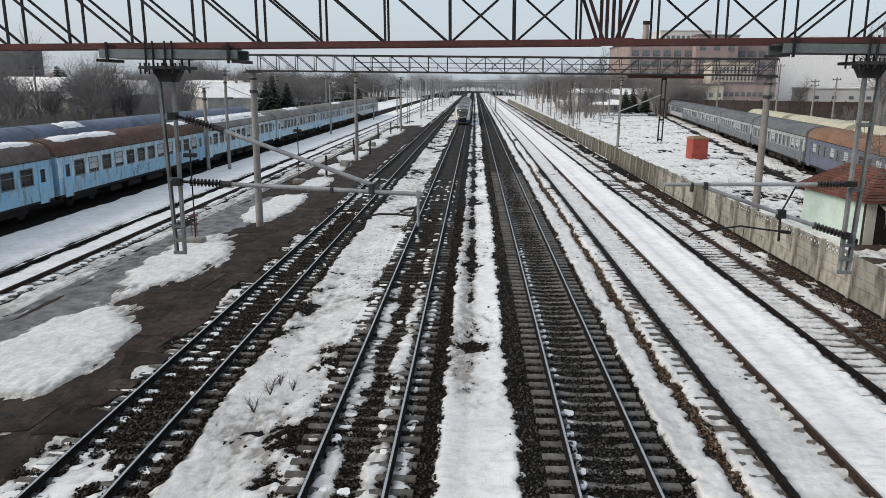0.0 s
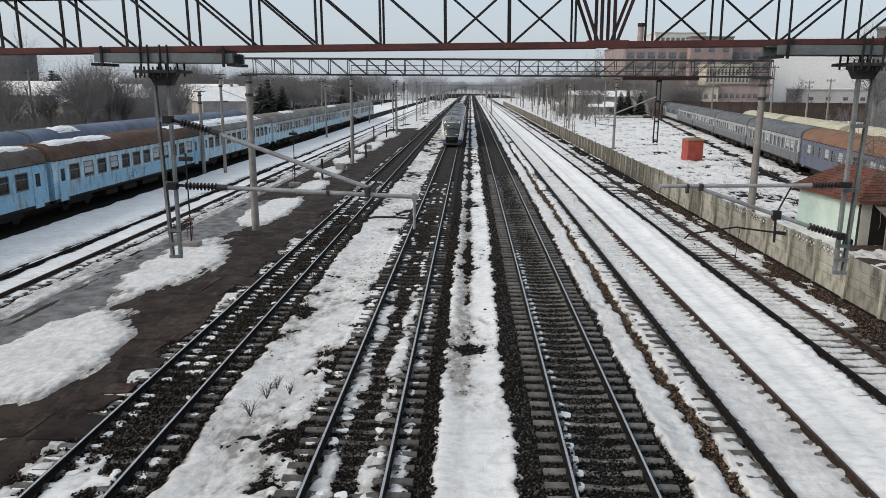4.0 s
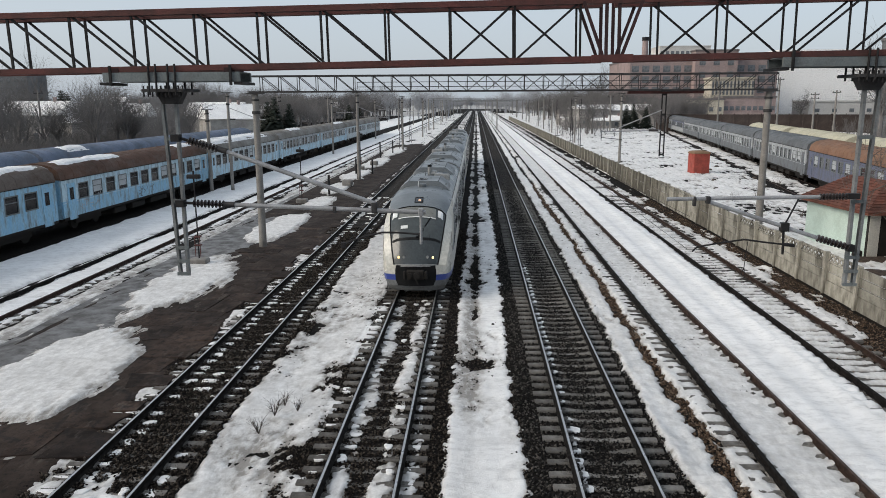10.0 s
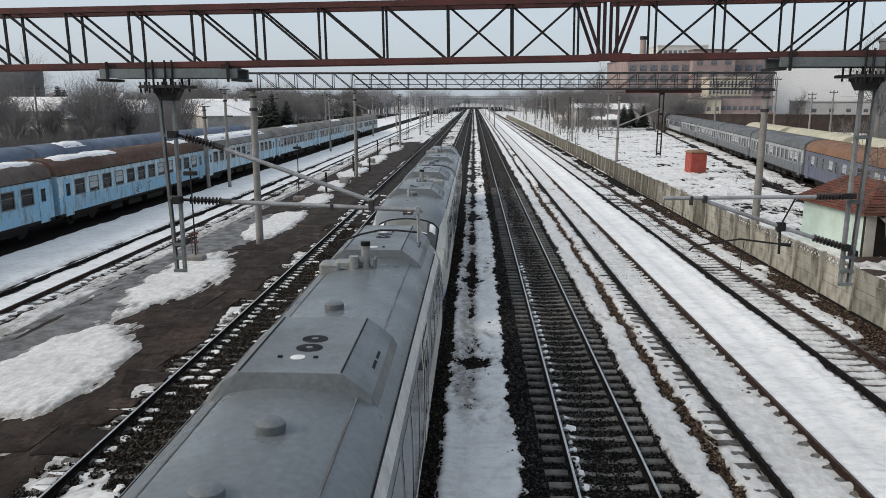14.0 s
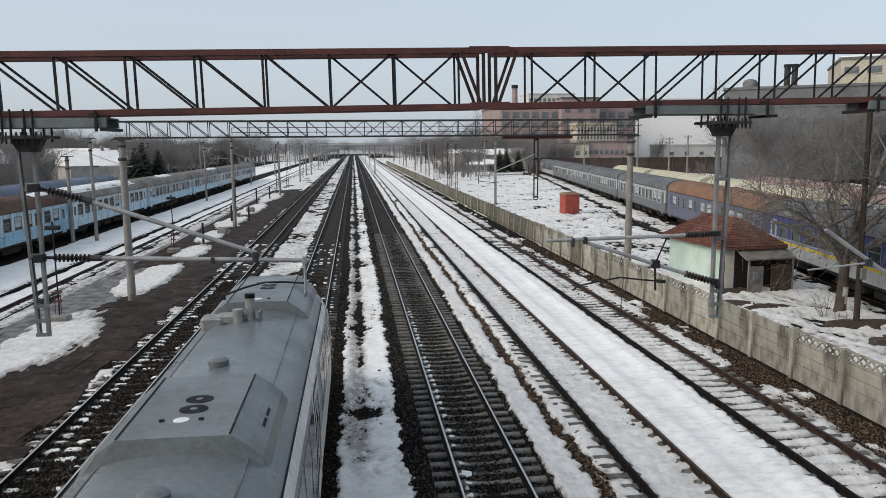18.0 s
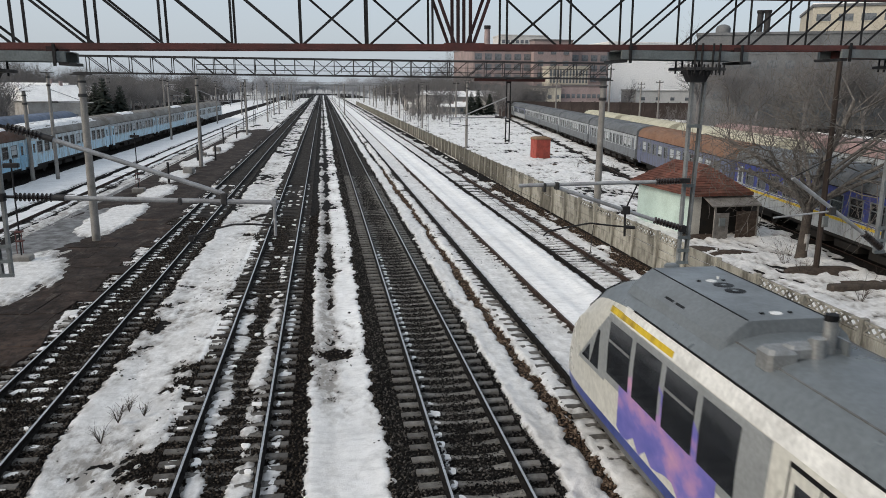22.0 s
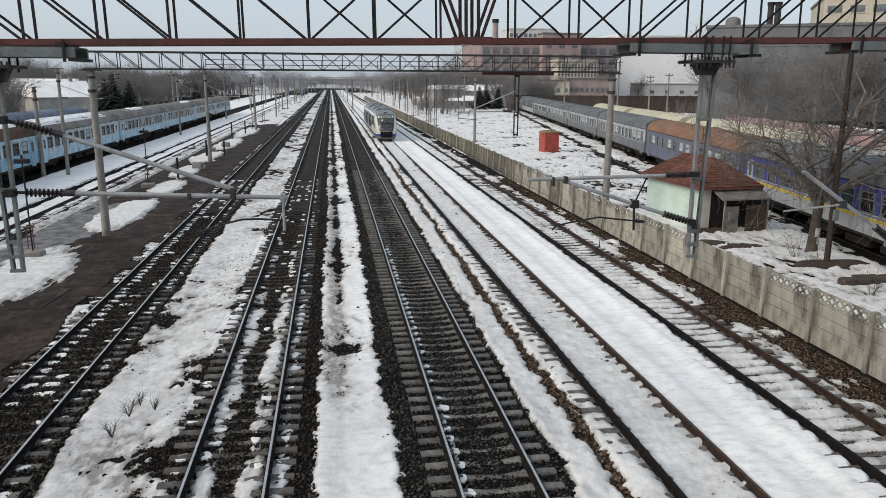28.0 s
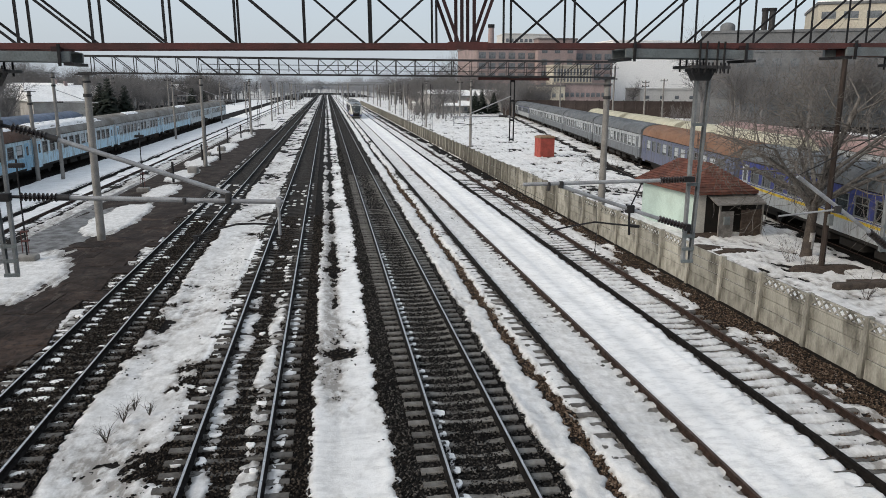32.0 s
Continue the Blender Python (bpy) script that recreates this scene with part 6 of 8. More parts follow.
def hump(y0, y1):
    """Flat-topped roof housing with sloping shoulders and ends."""
    half = [(1.13, roof_z(1.13) - 0.01), (1.04, roof_z(1.04) + 0.09), (0.86, roof_z(0.86) + 0.17), (0.66, HUMP_TOP - 0.005)]
    prof = [(-x, z) for x, z in half] + [(0.0, HUMP_TOP)] + [(x, z) for x, z in reversed(half)]
    low = [(x, roof_z(x) - 0.015) for x, z in prof]
    rings = []
    for y, p in ((y0, low), (y0 + 0.05, prof), (y1 - 0.05, prof), (y1, low)):
        rings.append([(x, y, z) for x, z in p])
    return Mesh().loft(rings, closed=False, caps=False)


def car_parts(humps, exhaust_y=10.3, vent_y=5.05):
    out = []

    def put(name, me, material, label="", parent_key=None, key=None, smooth=False):
        data = me if not isinstance(me, Mesh) else me.data(name, material, smooth)
        out.append((name, data, label, parent_key, key))
    shell = merged(skin(range(2, 6), ALL_ROWS, 1), skin(range(2, 6), ALL_ROWS, -1)).data("body", T_CREAM)
    out.append(("body", weld(shell), "cream painted body sides", None, None))
    out.append(("blue_band", weld(merged(skin([1], ALL_ROWS, 1), skin([1], ALL_ROWS, -1)).data("blue_band", T_BLUE)), "blue band along the sill", None, None))
    out.append(("skirt", weld(merged(skin([0], ALL_ROWS, 1), skin([0], ALL_ROWS, -1)).data("skirt", T_SKIRT)), "dirty dark skirt", None, None))
    out.append(("roof", weld(merged(skin(range(6, 10), range(6, 12), 1), skin(range(6, 10), range(6, 12), -1)).data("roof", T_ROOF)), "grey curved roof", None, None))
    out.append(("windscreen", weld(merged(skin(range(6, 10), range(3, 6), 1), skin(range(6, 10), range(3, 6), -1)).data("windscreen", T_SCREEN)), "dark raked windscreen", None, "screen"))
    out.append(("front_panel", weld(merged(skin(range(6, 10), range(0, 3), 1), skin(range(6, 10), range(0, 3), -1)).data("front_panel", T_MASK)), "smoked grey front panel", None, None))
    # closed front below the glazing: black middle, cream, blue and grey corners
    r0 = car_ring(0)
    us = [-1.0, -0.86, -0.68, -0.35, 0.0, 0.35, 0.68, 0.86, 1.0]

    def front_point(j, u):
        x, y, z = r0[j] if j < 6 else (r0[5][0], r0[5][1], r0[6][2] + 0.03)
        return (x * u, y * u * u - 0.02 * (1 - u * u), z)
    for name, material, label, rows_, mid in (("bumper", M_BLACK, "black front bumper recess", range(0, 6), True), ("front_corner", T_CREAM, "cream front corner", range(2, 6), False),
                                              ("corner_band", T_BLUE, "blue band round the front corner", [1], False), ("corner_skirt", T_SKIRT, "", [0], False)):
        for half in ((us[2:7],) if mid else (us[:3], us[6:])):
            fm = Mesh()
            for j in rows_:
                for p, q in zip(half, half[1:]):
                    fm.add([front_point(j, p), front_point(j, q), front_point(j + 1, q), front_point(j + 1, p)], [(0, 1, 2, 3)])
            put(name, fm, material, label)
    lip = [(x * 1.005, y - 0.02, z) for x, y, z in [(p[0], p[1], p[2]) for p in r0[6:]] + [(-p[0], p[1], p[2]) for p in r0[-2:5:-1]]]
    put("front_lip", Mesh().loft([[(x, y, z - 0.07), (x, y - 0.03, z - 0.06), (x, y - 0.03, z + 0.03), (x, y, z + 0.04)] for x, y, z in lip]), T_SILVER, "dull silver lip under the front panel")
    skirt_rings = []
    for k, z, back in ((0.84, 0.16, 0.30), (0.95, 0.22, 0.16), (1.0, 0.36, 0.08), (1.0, 0.50, 0.06)):
        skirt_rings.append([(1.13 * k * u, back + 0.3 * u * u, z) for u in us] + [(1.0 * k, 0.8, z), (-1.0 * k, 0.8, z)])
    put("front_skirt", Mesh().loft(skirt_rings), T_SKIRT, "rounded grey front skirt")
    seal = Mesh()
    edge = [car_ring(i)[6] for i in range(0, 7)]
    top_edge = [(p[0], p[1], p[2]) for p in car_ring(6)[6:]]
    for line in ([(x, y, z) for x, y, z in edge], [(-x, y, z) for x, y, z in edge], top_edge, [(-x, y, z) for x, y, z in top_edge]):
        for p, q in zip(line, line[1:]):
            seal.tube(p, q, 0.028, 6)
    put("glazing_seal", seal, M_BLACK, "black seal round the glazed front")
    put("coupler", Mesh().cbox(-0.34, 0.34, -0.22, 0.1, 0.72, 1.06, 0.04).tube((0.07, -0.36, 0.88), (0.07, -0.2, 0.88), 0.13, 14).tube((-0.2, -0.3, 0.88), (-0.2, -0.2, 0.88), 0.09, 12)
        .cbox(-0.46, -0.36, -0.26, 0.0, 0.74, 1.02, 0.02).cbox(0.36, 0.46, -0.26, 0.0, 0.74, 1.02, 0.02).tube((0.0, -0.3, 0.78), (0.12, -0.34, 0.55), 0.025, 6), M_UNDER, "dark automatic coupler")
    # windscreen details lie just above the glass
    def on_front(x, yy):
        """A point just over the glazed front, at the station yy."""
        i = max(k for k in range(6) if Y_ST[k] <= yy + 1e-6)
        u = (yy - Y_ST[i]) / (Y_ST[i + 1] - Y_ST[i])
        ring = [Vector(p).lerp(Vector(q), u) for p, q in zip(car_ring(i), car_ring(i + 1))]
        for p, q in zip(ring[6:], ring[7:]):
            if q.x <= abs(x) <= p.x:
                w = q.lerp(p, (abs(x) - q.x) / max(1e-6, p.x - q.x))
                return (math.copysign(w.x, x), w.y - 0.022, w.z + 0.014)
        p = ring[6]
        return (math.copysign(p.x, x), p.y - 0.022, p.z + 0.014)

    def on_screen(x, t):
        """A point over the glass: t runs from its foot to its head."""
        return on_front(x, 0.5 + 1.44 * t)
    for s in (-1, 1):
        for x, name, material, label, key, r in ((0.66, "headlight", T_LAMP, "lit round headlight", "lamp", 0.05), (0.45, "marker_light", T_SILVER, "round marker light", None, 0.055)):
            px_, py_, pz_ = on_front(s * x, 0.13)
            put(name, Mesh().tube((px_, py_ + 0.06, pz_), (px_, py_ - 0.012, pz_), r, 14), material, label, None, key)

    def screen_card(x0, x1, t0, t1, n=6):
        mb = Mesh()
        g = [[on_screen(x0 + (x1 - x0) * i / n, t0 + (t1 - t0) * j / 3) for i in range(n + 1)] for j in range(4)]
        v = [p for r in g for p in r]
        mb.add(v, [(j * (n + 1) + i, j * (n + 1) + i + 1, (j + 1) * (n + 1) + i + 1, (j + 1) * (n + 1) + i) for j in range(3) for i in range(n)])
        back = [(p[0], p[1] + 0.008, p[2] - 0.006) for p in v]
        mb.add(back, [(j * (n + 1) + i, (j + 1) * (n + 1) + i, (j + 1) * (n + 1) + i + 1, j * (n + 1) + i + 1) for j in range(3) for i in range(n)])
        return mb
    for s in (-1, 1):
        put("visor_card", screen_card(s * 0.80, s * 1.0, 0.66, 0.95), T_WHITE, "white card behind the glass", "screen")
    put("sun_blind", screen_card(-0.72, 0.72, 0.58, 0.97, 8), T_BLIND, "grey half-drawn sun blind", "screen")
    put("blind_rail", screen_card(-0.74, 0.74, 0.55, 0.58, 8), T_WHITE, "", "screen")
    put("screen_bar", screen_card(-0.93, 0.93, 0.0, 0.05, 10), M_BLACK, "", "screen")
    put("paper", screen_card(-0.62, -0.34, 0.24, 0.33), T_WHITE, "sheet of white paper on the dashboard", "screen")
    wp = Mesh()
    p0, p1, p2 = on_screen(0.05, 0.06), on_screen(0.48, 0.50), on_screen(0.56, 0.62)
    wp.beam(p0, p1, 0.03, 0.02).beam(on_screen(0.18, 0.12), on_screen(0.52, 0.56), 0.045, 0.02).tube(on_screen(0.0, 0.05), on_screen(0.16, 0.07), 0.05, 8)
    wp.beam(on_screen(0.52, 0.05), on_screen(0.58, 0.75), 0.012, 0.012)
    put("wiper", wp, M_BLACK, "black wiper arm", "screen")
    # destination box and its unreadable lines
    put("route_window", Mesh().add([(x, y, 3.42 + (y - 2.4) * 0.24 + dz) for dz in (-0.05, 0.012) for y in (2.3, 2.8) for x in (-0.14, 0.14)], [(4, 5, 7, 6), (0, 4, 6, 2), (1, 3, 7, 5), (0, 1, 5, 4), (2, 6, 7, 3)]), M_GLASS_DARK, "small roof light", None, "route")
    put("route_lamp", Mesh().add([(x, y, 3.42 + (y - 2.4) * 0.24 + dz) for dz in (0.0, 0.018) for y in (2.38, 2.6) for x in (-0.02, 0.09)], [(4, 5, 7, 6), (0, 4, 6, 2), (1, 3, 7, 5), (0, 1, 5, 4), (2, 6, 7, 3)]), T_AMBER, "amber glow behind the glass", "route")
    put("route_frame", Mesh().beam((-0.15, 2.27, 3.385), (-0.15, 2.83, 3.52), 0.03, 0.05, (0, 0, 1)).beam((0.15, 2.27, 3.385), (0.15, 2.83, 3.52), 0.03, 0.05, (0, 0, 1)).box(-0.165, 0.165, 2.27, 2.295, 3.35, 3.41).box(-0.165, 0.165, 2.805, 2.83, 3.48, 3.545), M_BLACK, "", "route")
    for s in (-1, 1):
        put("window_band", side_panel(s, 3.5, 9.9, 1.62, 2.98, 0.004), T_PILLAR)
        put("window_band", side_panel(s, 12.05, 20.2, 1.52, 2.98, 0.004), T_PILLAR)
        put("cab_band", side_panel(s, 1.75, 3.5, 1.55, 2.9, 0.006, 1.25), T_PILLAR, "grey band tapering to the cab")
        put("cab_window", side_panel(s, 2.0, 2.5, 1.66, 2.04, 0.014, 1.3), M_GLASS_DARK, "pointed cab side window")
        put("cab_window", side_panel(s, 2.58, 3.1, 1.66, 2.5, 0.014, 0.5), M_GLASS_DARK, "tapering cab side window")
        for i, y in enumerate(HIGH_WIN):
            put("window", side_panel(s, y - 0.6, y + 0.6, 1.78, 2.85, 0.012), M_GLASS_DARK, "", None, "hw%d%d" % (s, i))
            if i % 2 == 0:
                put("window_vent", side_panel(s, y - 0.57, y + 0.57, 2.45, 2.5, 0.02), T_SILVER, "", "hw%d%d" % (s, i))
        for i, y in enumerate(LOW_WIN):
            put("window", side_panel(s, y - 0.62, y + 0.62, 1.08, 2.82, 0.012), M_GLASS_DARK, "tall dark window")
        dk = "door%d" % s
        put("door", side_panel(s, DOOR_Y[0], DOOR_Y[1], 0.62, 2.92, 0.010), M_BLACK, "dark framed double door", None, dk)
        mid = (DOOR_Y[0] + DOOR_Y[1]) / 2
        for a, b in ((DOOR_Y[0] + 0.05, mid - 0.02), (mid + 0.02, DOOR_Y[1] - 0.05)):
            put("door_leaf", side_panel(s, a, b, 0.68, 2.86, 0.018), T_CREAM, "cream door leaf", dk)
            put("door_pane", side_panel(s, a + 0.14, b - 0.14, 1.35, 2.70, 0.026), M_GLASS_DARK, "", dk)
        put("cornice", side_panel(s, 4.2, 20.3, 3.0, 3.3, 0.006), T_CORNICE, "white band under the roof edge")
        put("gutter", Mesh().beam((s * 1.285, 4.6, 3.31), (s * 1.285, 20.3, 3.31), 0.02, 0.03, (0, 0, 1)), M_BLACK)
    # roof gear
    for k, (a, b, fans, caps) in enumerate(humps):
        hk = "hump%d" % k
        put("roof_housing", hump(a, b), T_HUMP, "raised grey roof housing", None, hk)
        for s in (-1, 1):
            put("housing_seam", Mesh().box(s * 0.655 - 0.012, s * 0.655 + 0.012, a + 0.09, b - 0.09, HUMP_TOP - 0.02, HUMP_TOP + 0.004), M_BLACK, "", hk)
        for yf in fans:
            put("fan", Mesh().tube((-0.05, yf, HUMP_TOP - 0.03), (-0.05, yf, HUMP_TOP + 0.006), 0.185, 20), M_BLACK, "round black fan opening", hk)
            put("fan_hub", Mesh().tube((-0.05, yf, HUMP_TOP), (-0.05, yf, HUMP_TOP + 0.012), 0.05, 12), T_HUMP, "", hk)
            for s in (-1, 1):
                q = [(s * x, yf + d, roof_z(x) + (0.205 if x < 0.9 else 0.125)) for d in (-0.18, 0.18) for x in (0.74, 0.97)]
                put("side_grille", Mesh().add(q + [(x, y, z - 0.05) for x, y, z in q], [(0, 1, 3, 2), (0, 4, 5, 1), (1, 5, 7, 3), (3, 7, 6, 2), (2, 6, 4, 0)]), M_BLACK, "black side grille", hk)
        for yc in caps:
            put("white_cap", Mesh().tube((0.02, yc, HUMP_TOP - 0.03), (0.02, yc, HUMP_TOP + 0.008), 0.10, 16), T_WHITE, "white round cap", hk)
            for o in (-0.22, 0.26):
                put("lifting_lug", Mesh().box(o - 0.03, o + 0.03, yc - 0.03, yc + 0.02, HUMP_TOP - 0.02, HUMP_TOP + 0.02), M_BLACK, "", hk)
    ey = exhaust_y
    put("exhaust_pipe", Mesh().tube((0.02, ey, 3.70), (0.02, ey, 4.24), 0.10, 14).tube((0.02, ey, 3.90), (0.3, ey, 3.90), 0.085, 12)
        .tube((0.26, ey + 0.12, 3.74), (0.26, ey + 0.12, 4.02), 0.11, 12), T_SILVER, "sooty silver exhaust pipe", None, "exh", True)
    put("exhaust_tip", Mesh().tube((0.02, ey, 4.23), (0.02, ey, 4.32), 0.105, 14), M_BLACK, "", "exh")
    put("exhaust_bracket", Mesh().box(-0.2, -0.16, ey - 0.2, ey + 0.2, 3.70, 3.96).box(-0.16, 0.4, ey - 0.06, ey + 0.06, 3.70, 3.80), T_HUMP, "", "exh")
    put("silencer", Mesh().cbox(0.25, 0.7, ey - 0.14, ey + 0.16, 3.74, 3.92, 0.05).cbox(0.55, 1.02, ey - 0.22, ey + 0.2, 3.58, 3.88, 0.06), T_SILVER, "silver silencer box", "exh")
    for x, y, r in ((0.0, vent_y, 0.16), (0.1, 12.6, 0.17), (-0.1, 18.2, 0.17), (0.1, 19.85, 0.17)):
        put("roof_vent", Mesh().rev((x, y, roof_z(x) - 0.02), (x, y, roof_z(x) + 0.14), [(0, r * 0.9), (0.3, r), (0.75, r), (0.95, r * 0.75), (1, r * 0.3)], 18), T_HUMP, "small domed roof vent", None, None, True)
    put("aerial", Mesh().tube((-0.18, 4.9, 3.70), (-0.18, 4.9, 4.0), 0.022, 6), T_WHITE, "short white aerial")
    for s in (-1, 1):
        put("roof_seam", Mesh().beam((s * 0.86, 4.9, roof_z(0.86) + 0.004), (s * 0.86, 20.3, roof_z(0.86) + 0.004), 0.025, 0.02, (0, 0, 1)), T_SKIRT)
    for yc in (3.9, 18.9):
        bo = Mesh()
        for s in (-1, 1):
            bo.cbox(s * 1.02 - 0.07, s * 1.02 + 0.07, yc - 1.4, yc + 1.4, 0.28, 0.6, 0.04)
        bo.box(-1.0, 1.0, yc - 0.3, yc + 0.3, 0.25, 0.55)
        key = "bogie%d" % int(yc)
        put("bogie", bo, M_UNDER, "", None, key)
        for o in (-1.0, 1.0):
            for s in (-1, 1):
                put("wheel", Mesh().tube((s * 0.70, yc + o, 0.40), (s * 0.82, yc + o, 0.40), 0.40, 20), M_UNDER, "", key)
    put("underframe", Mesh().box(-1.15, 1.15, 1.0, 20.2, 0.34, 0.62).cbox(-1.2, 1.2, 6.5, 9.8, 0.25, 0.5, 0.05).cbox(-1.2, 1.2, 11.5, 15.5, 0.25, 0.5, 0.05), M_UNDER)
    # closed inner end
    r = car_ring(len(Y_ST) - 1)
    poly = [(p[0], 20.39, p[2]) for p in r] + [(-p[0], 20.39, p[2]) for p in r[-2::-1]]
    put("end_wall", Mesh().add(poly, [tuple(range(len(poly) - 1, -1, -1))]), T_PILLAR)
    return out


CAR = car_parts(((5.55, 8.45, (6.3, 6.75), (6.95,)), (13.6, 17.6, (15.95, 16.4), (15.5,))))
CAR_TAIL = car_parts(((3.75, 7.75, (5.4, 5.85), (5.05, 7.35)), (13.9, 16.8, (15.2, 15.65), (16.1,))), 8.8, 3.2)
# overall body proportion along the track
CAR_SCALE = 0.857
SET_L = 41.7


def add_car(train, m, tail=False, kind=None):
    keys = {}
    for name, data, label, parent_key, key in kind or CAR:
        if name == "headlight" and tail:
            ob = part("tail_light", data.copy(), None, train, "unlit round tail light", m=m)
            ob.data.materials[0] = T_TAIL
            continue
        if name == "route_lamp" and tail:
            continue
        if parent_key and parent_key in keys:
            ob = part(name, data, None, keys[parent_key], label)
        else:
            ob = part(name, data, None, train, label, m=m)
        if key:
            keys[key] = ob


def gangway(train, y):
    rings = []
    ring = [(p[0] * 0.97, p[2] - 0.03) for p in car_ring(len(Y_ST) - 1)]
    poly = ring + [(-x, z) for x, z in ring[-2::-1]]
    for i in range(9):
        k = 1.0 if i % 2 else 0.965
        rings.append([(x * k, y - 0.45 + 0.9 * i / 8, 0.6 + (z - 0.6) * k) for x, z in poly])
    part("gangway_bellows", Mesh().loft(rings), M_BLACK, train, "black folded gangway bellows")
    lip = Mesh()
    for o in (-0.47, 0.40):
        lip.loft([[(x * 1.035, y + o + d, 0.6 + (z - 0.6) * 1.025) for x, z in poly] for d in (0, 0.07)], closed=True, caps=False)
    part("gangway_frame", lip, M_BLACK, train)


FLIP = pose(0, SET_L, 0, 0, 0, 180)


def railcar_set(train, y0):
    off = pose(0, y0, 0)
    add_car(train, off)
    add_car(train, off @ FLIP, True, CAR_TAIL)
    gangway(train, y0 + SET_L / 2)


train_in = thing("diesel_railcar", "grey-roofed cream diesel railcar with lit headlights", "train", "moving railcars")
railcar_set(train_in, 0)
train_in_rear = thing("diesel_railcar", "second grey-roofed cream railcar coupled behind the first", "train", "moving railcars")
railcar_set(train_in_rear, 0)
train_out = thing("diesel_railcar", "cream diesel railcar with blue band, red door and graffiti", "train", "moving railcars")
add_car(train_out, pose(0, 0, 0), True)
add_car(train_out, FLIP, True, CAR_TAIL)
gangway(train_out, SET_L / 2)
for train in (train_in, train_in_rear, train_out):
    train.scale = (1, CAR_SCALE, 1)
# painted door leaf and graffiti on its left side
part("door_foot", side_panel(-1, DOOR_Y[0] + 0.05, (DOOR_Y[0] + DOOR_Y[1]) / 2 - 0.02, 0.69, 1.28, 0.022), T_RED, train_out, "orange-red foot of the door leaf")
part("door_foot", side_panel(-1, (DOOR_Y[0] + DOOR_Y[1]) / 2 + 0.02, DOOR_Y[1] - 0.05, 0.69, 1.28, 0.022), T_RED, train_out, "orange-red foot of the door leaf")
part("yellow_line", side_panel(-1, SET_L - 6.6, SET_L - 3.5, 3.03, 3.14, 0.012), P_YELLOW, train_out, "yellow line above the windows")
part("emblem", Mesh().box(-1.43, -1.416, 5.6, 6.3, 1.3, 1.36).box(-1.43, -1.416, 5.7, 6.1, 1.42, 1.5), M_STEEL_FAR, train_out, "small dark emblem bars")
num = bpy.data.curves.new("car_number", "FONT")
num.body, num.size, num.extrude = "2", 0.42, 0.002
tx = new("class_number", num)
tx.parent = train_out
tx.matrix_basis = pose(-1.435, 13.58, 2.05, 90, 0, -90)
tx.data.materials.append(T_WHITE)
tx["label"] = "white painted figure two"


def graffiti(y0, y1, z0, z1, material, seed):
    rs = random.Random(seed)
    n = 14
    mb = Mesh()
    lo_, hi_ = [], []
    for i in range(n + 1):
        y = y0 + (y1 - y0) * i / n
        a, b = z0 + rs.uniform(-0.12, 0.12), z1 + rs.uniform(-0.3, 0.3)
        lo_.append(a)
        hi_.append(b)
    rows = []
    for i in range(n + 1):
        y = y0 + (y1 - y0) * i / n
        rows.append([(-(xsec(z) + 0.008), y, z) for z in (lo_[i], lo_[i] * 0.6 + hi_[i] * 0.4, hi_[i])])
    v = [p for r in rows for p in r]
    f = [(i * 3 + j, i * 3 + j + 1, i * 3 + j + 4, i * 3 + j + 3) for i in range(n) for j in range(2)]
    v2 = [(x + 0.006, y, z) for x, y, z in v]
    mb.add(v, f).add(v2, [tuple(reversed(q)) for q in f])
    part("graffiti", mb, material, train_out, "sprayed graffiti on the body side")


graffiti(SET_L - 8.6, SET_L - 4.4, 0.95, 2.2, G_VIOLET, 1)
graffiti(SET_L - 16.4, SET_L - 11.9, 0.75, 1.7, G_BLUE, 2)
graffiti(SET_L - 20.2, SET_L - 16.2, 0.75, 1.75, G_TEAL, 3)


# ---- buildings beyond the yard ----
M_FACTORY = mat("brown_brick_facade", (0.36, 0.275, 0.26), (0.29, 0.235, 0.225), 0.25, 0.9, grain=3, dirt=(0.16, 0.13, 0.12), dirt_amt=0.5, dirt_scale=0.15)
M_GREYWALL = mat("grey_concrete_facade", (0.17, 0.175, 0.18), (0.12, 0.124, 0.128), 0.25, 0.9, grain=3, dirt=(0.18, 0.175, 0.17), dirt_amt=0.5, dirt_scale=0.15)
M_PALEWALL = mat("pale_facade", (0.62, 0.60, 0.57), (0.55, 0.53, 0.50), 0.2, 0.9, grain=3)
M_WHITEHALL = mat("white_cladding", (0.90, 0.885, 0.86), (0.86, 0.845, 0.82), 0.1, 0.8, grain=2, bump=0)
M_CREAMB = mat("cream_facade", (0.52, 0.475, 0.385), (0.45, 0.405, 0.33), 0.3, 0.9, grain=3)
M_FENCE = mat("dark_brown_fence", (0.065, 0.05, 0.045), (0.045, 0.036, 0.033), 0.6, 0.9, grain=6, vary=0.2)
M_WIN = mat("dim_window", (0.10, 0.11, 0.12), (0.17, 0.18, 0.19), 0.5, 0.3, grain=3, bump=0)
M_DARKROOF = mat("dark_roof", (0.19, 0.17, 0.165), None, 0.5, 0.9, grain=4)


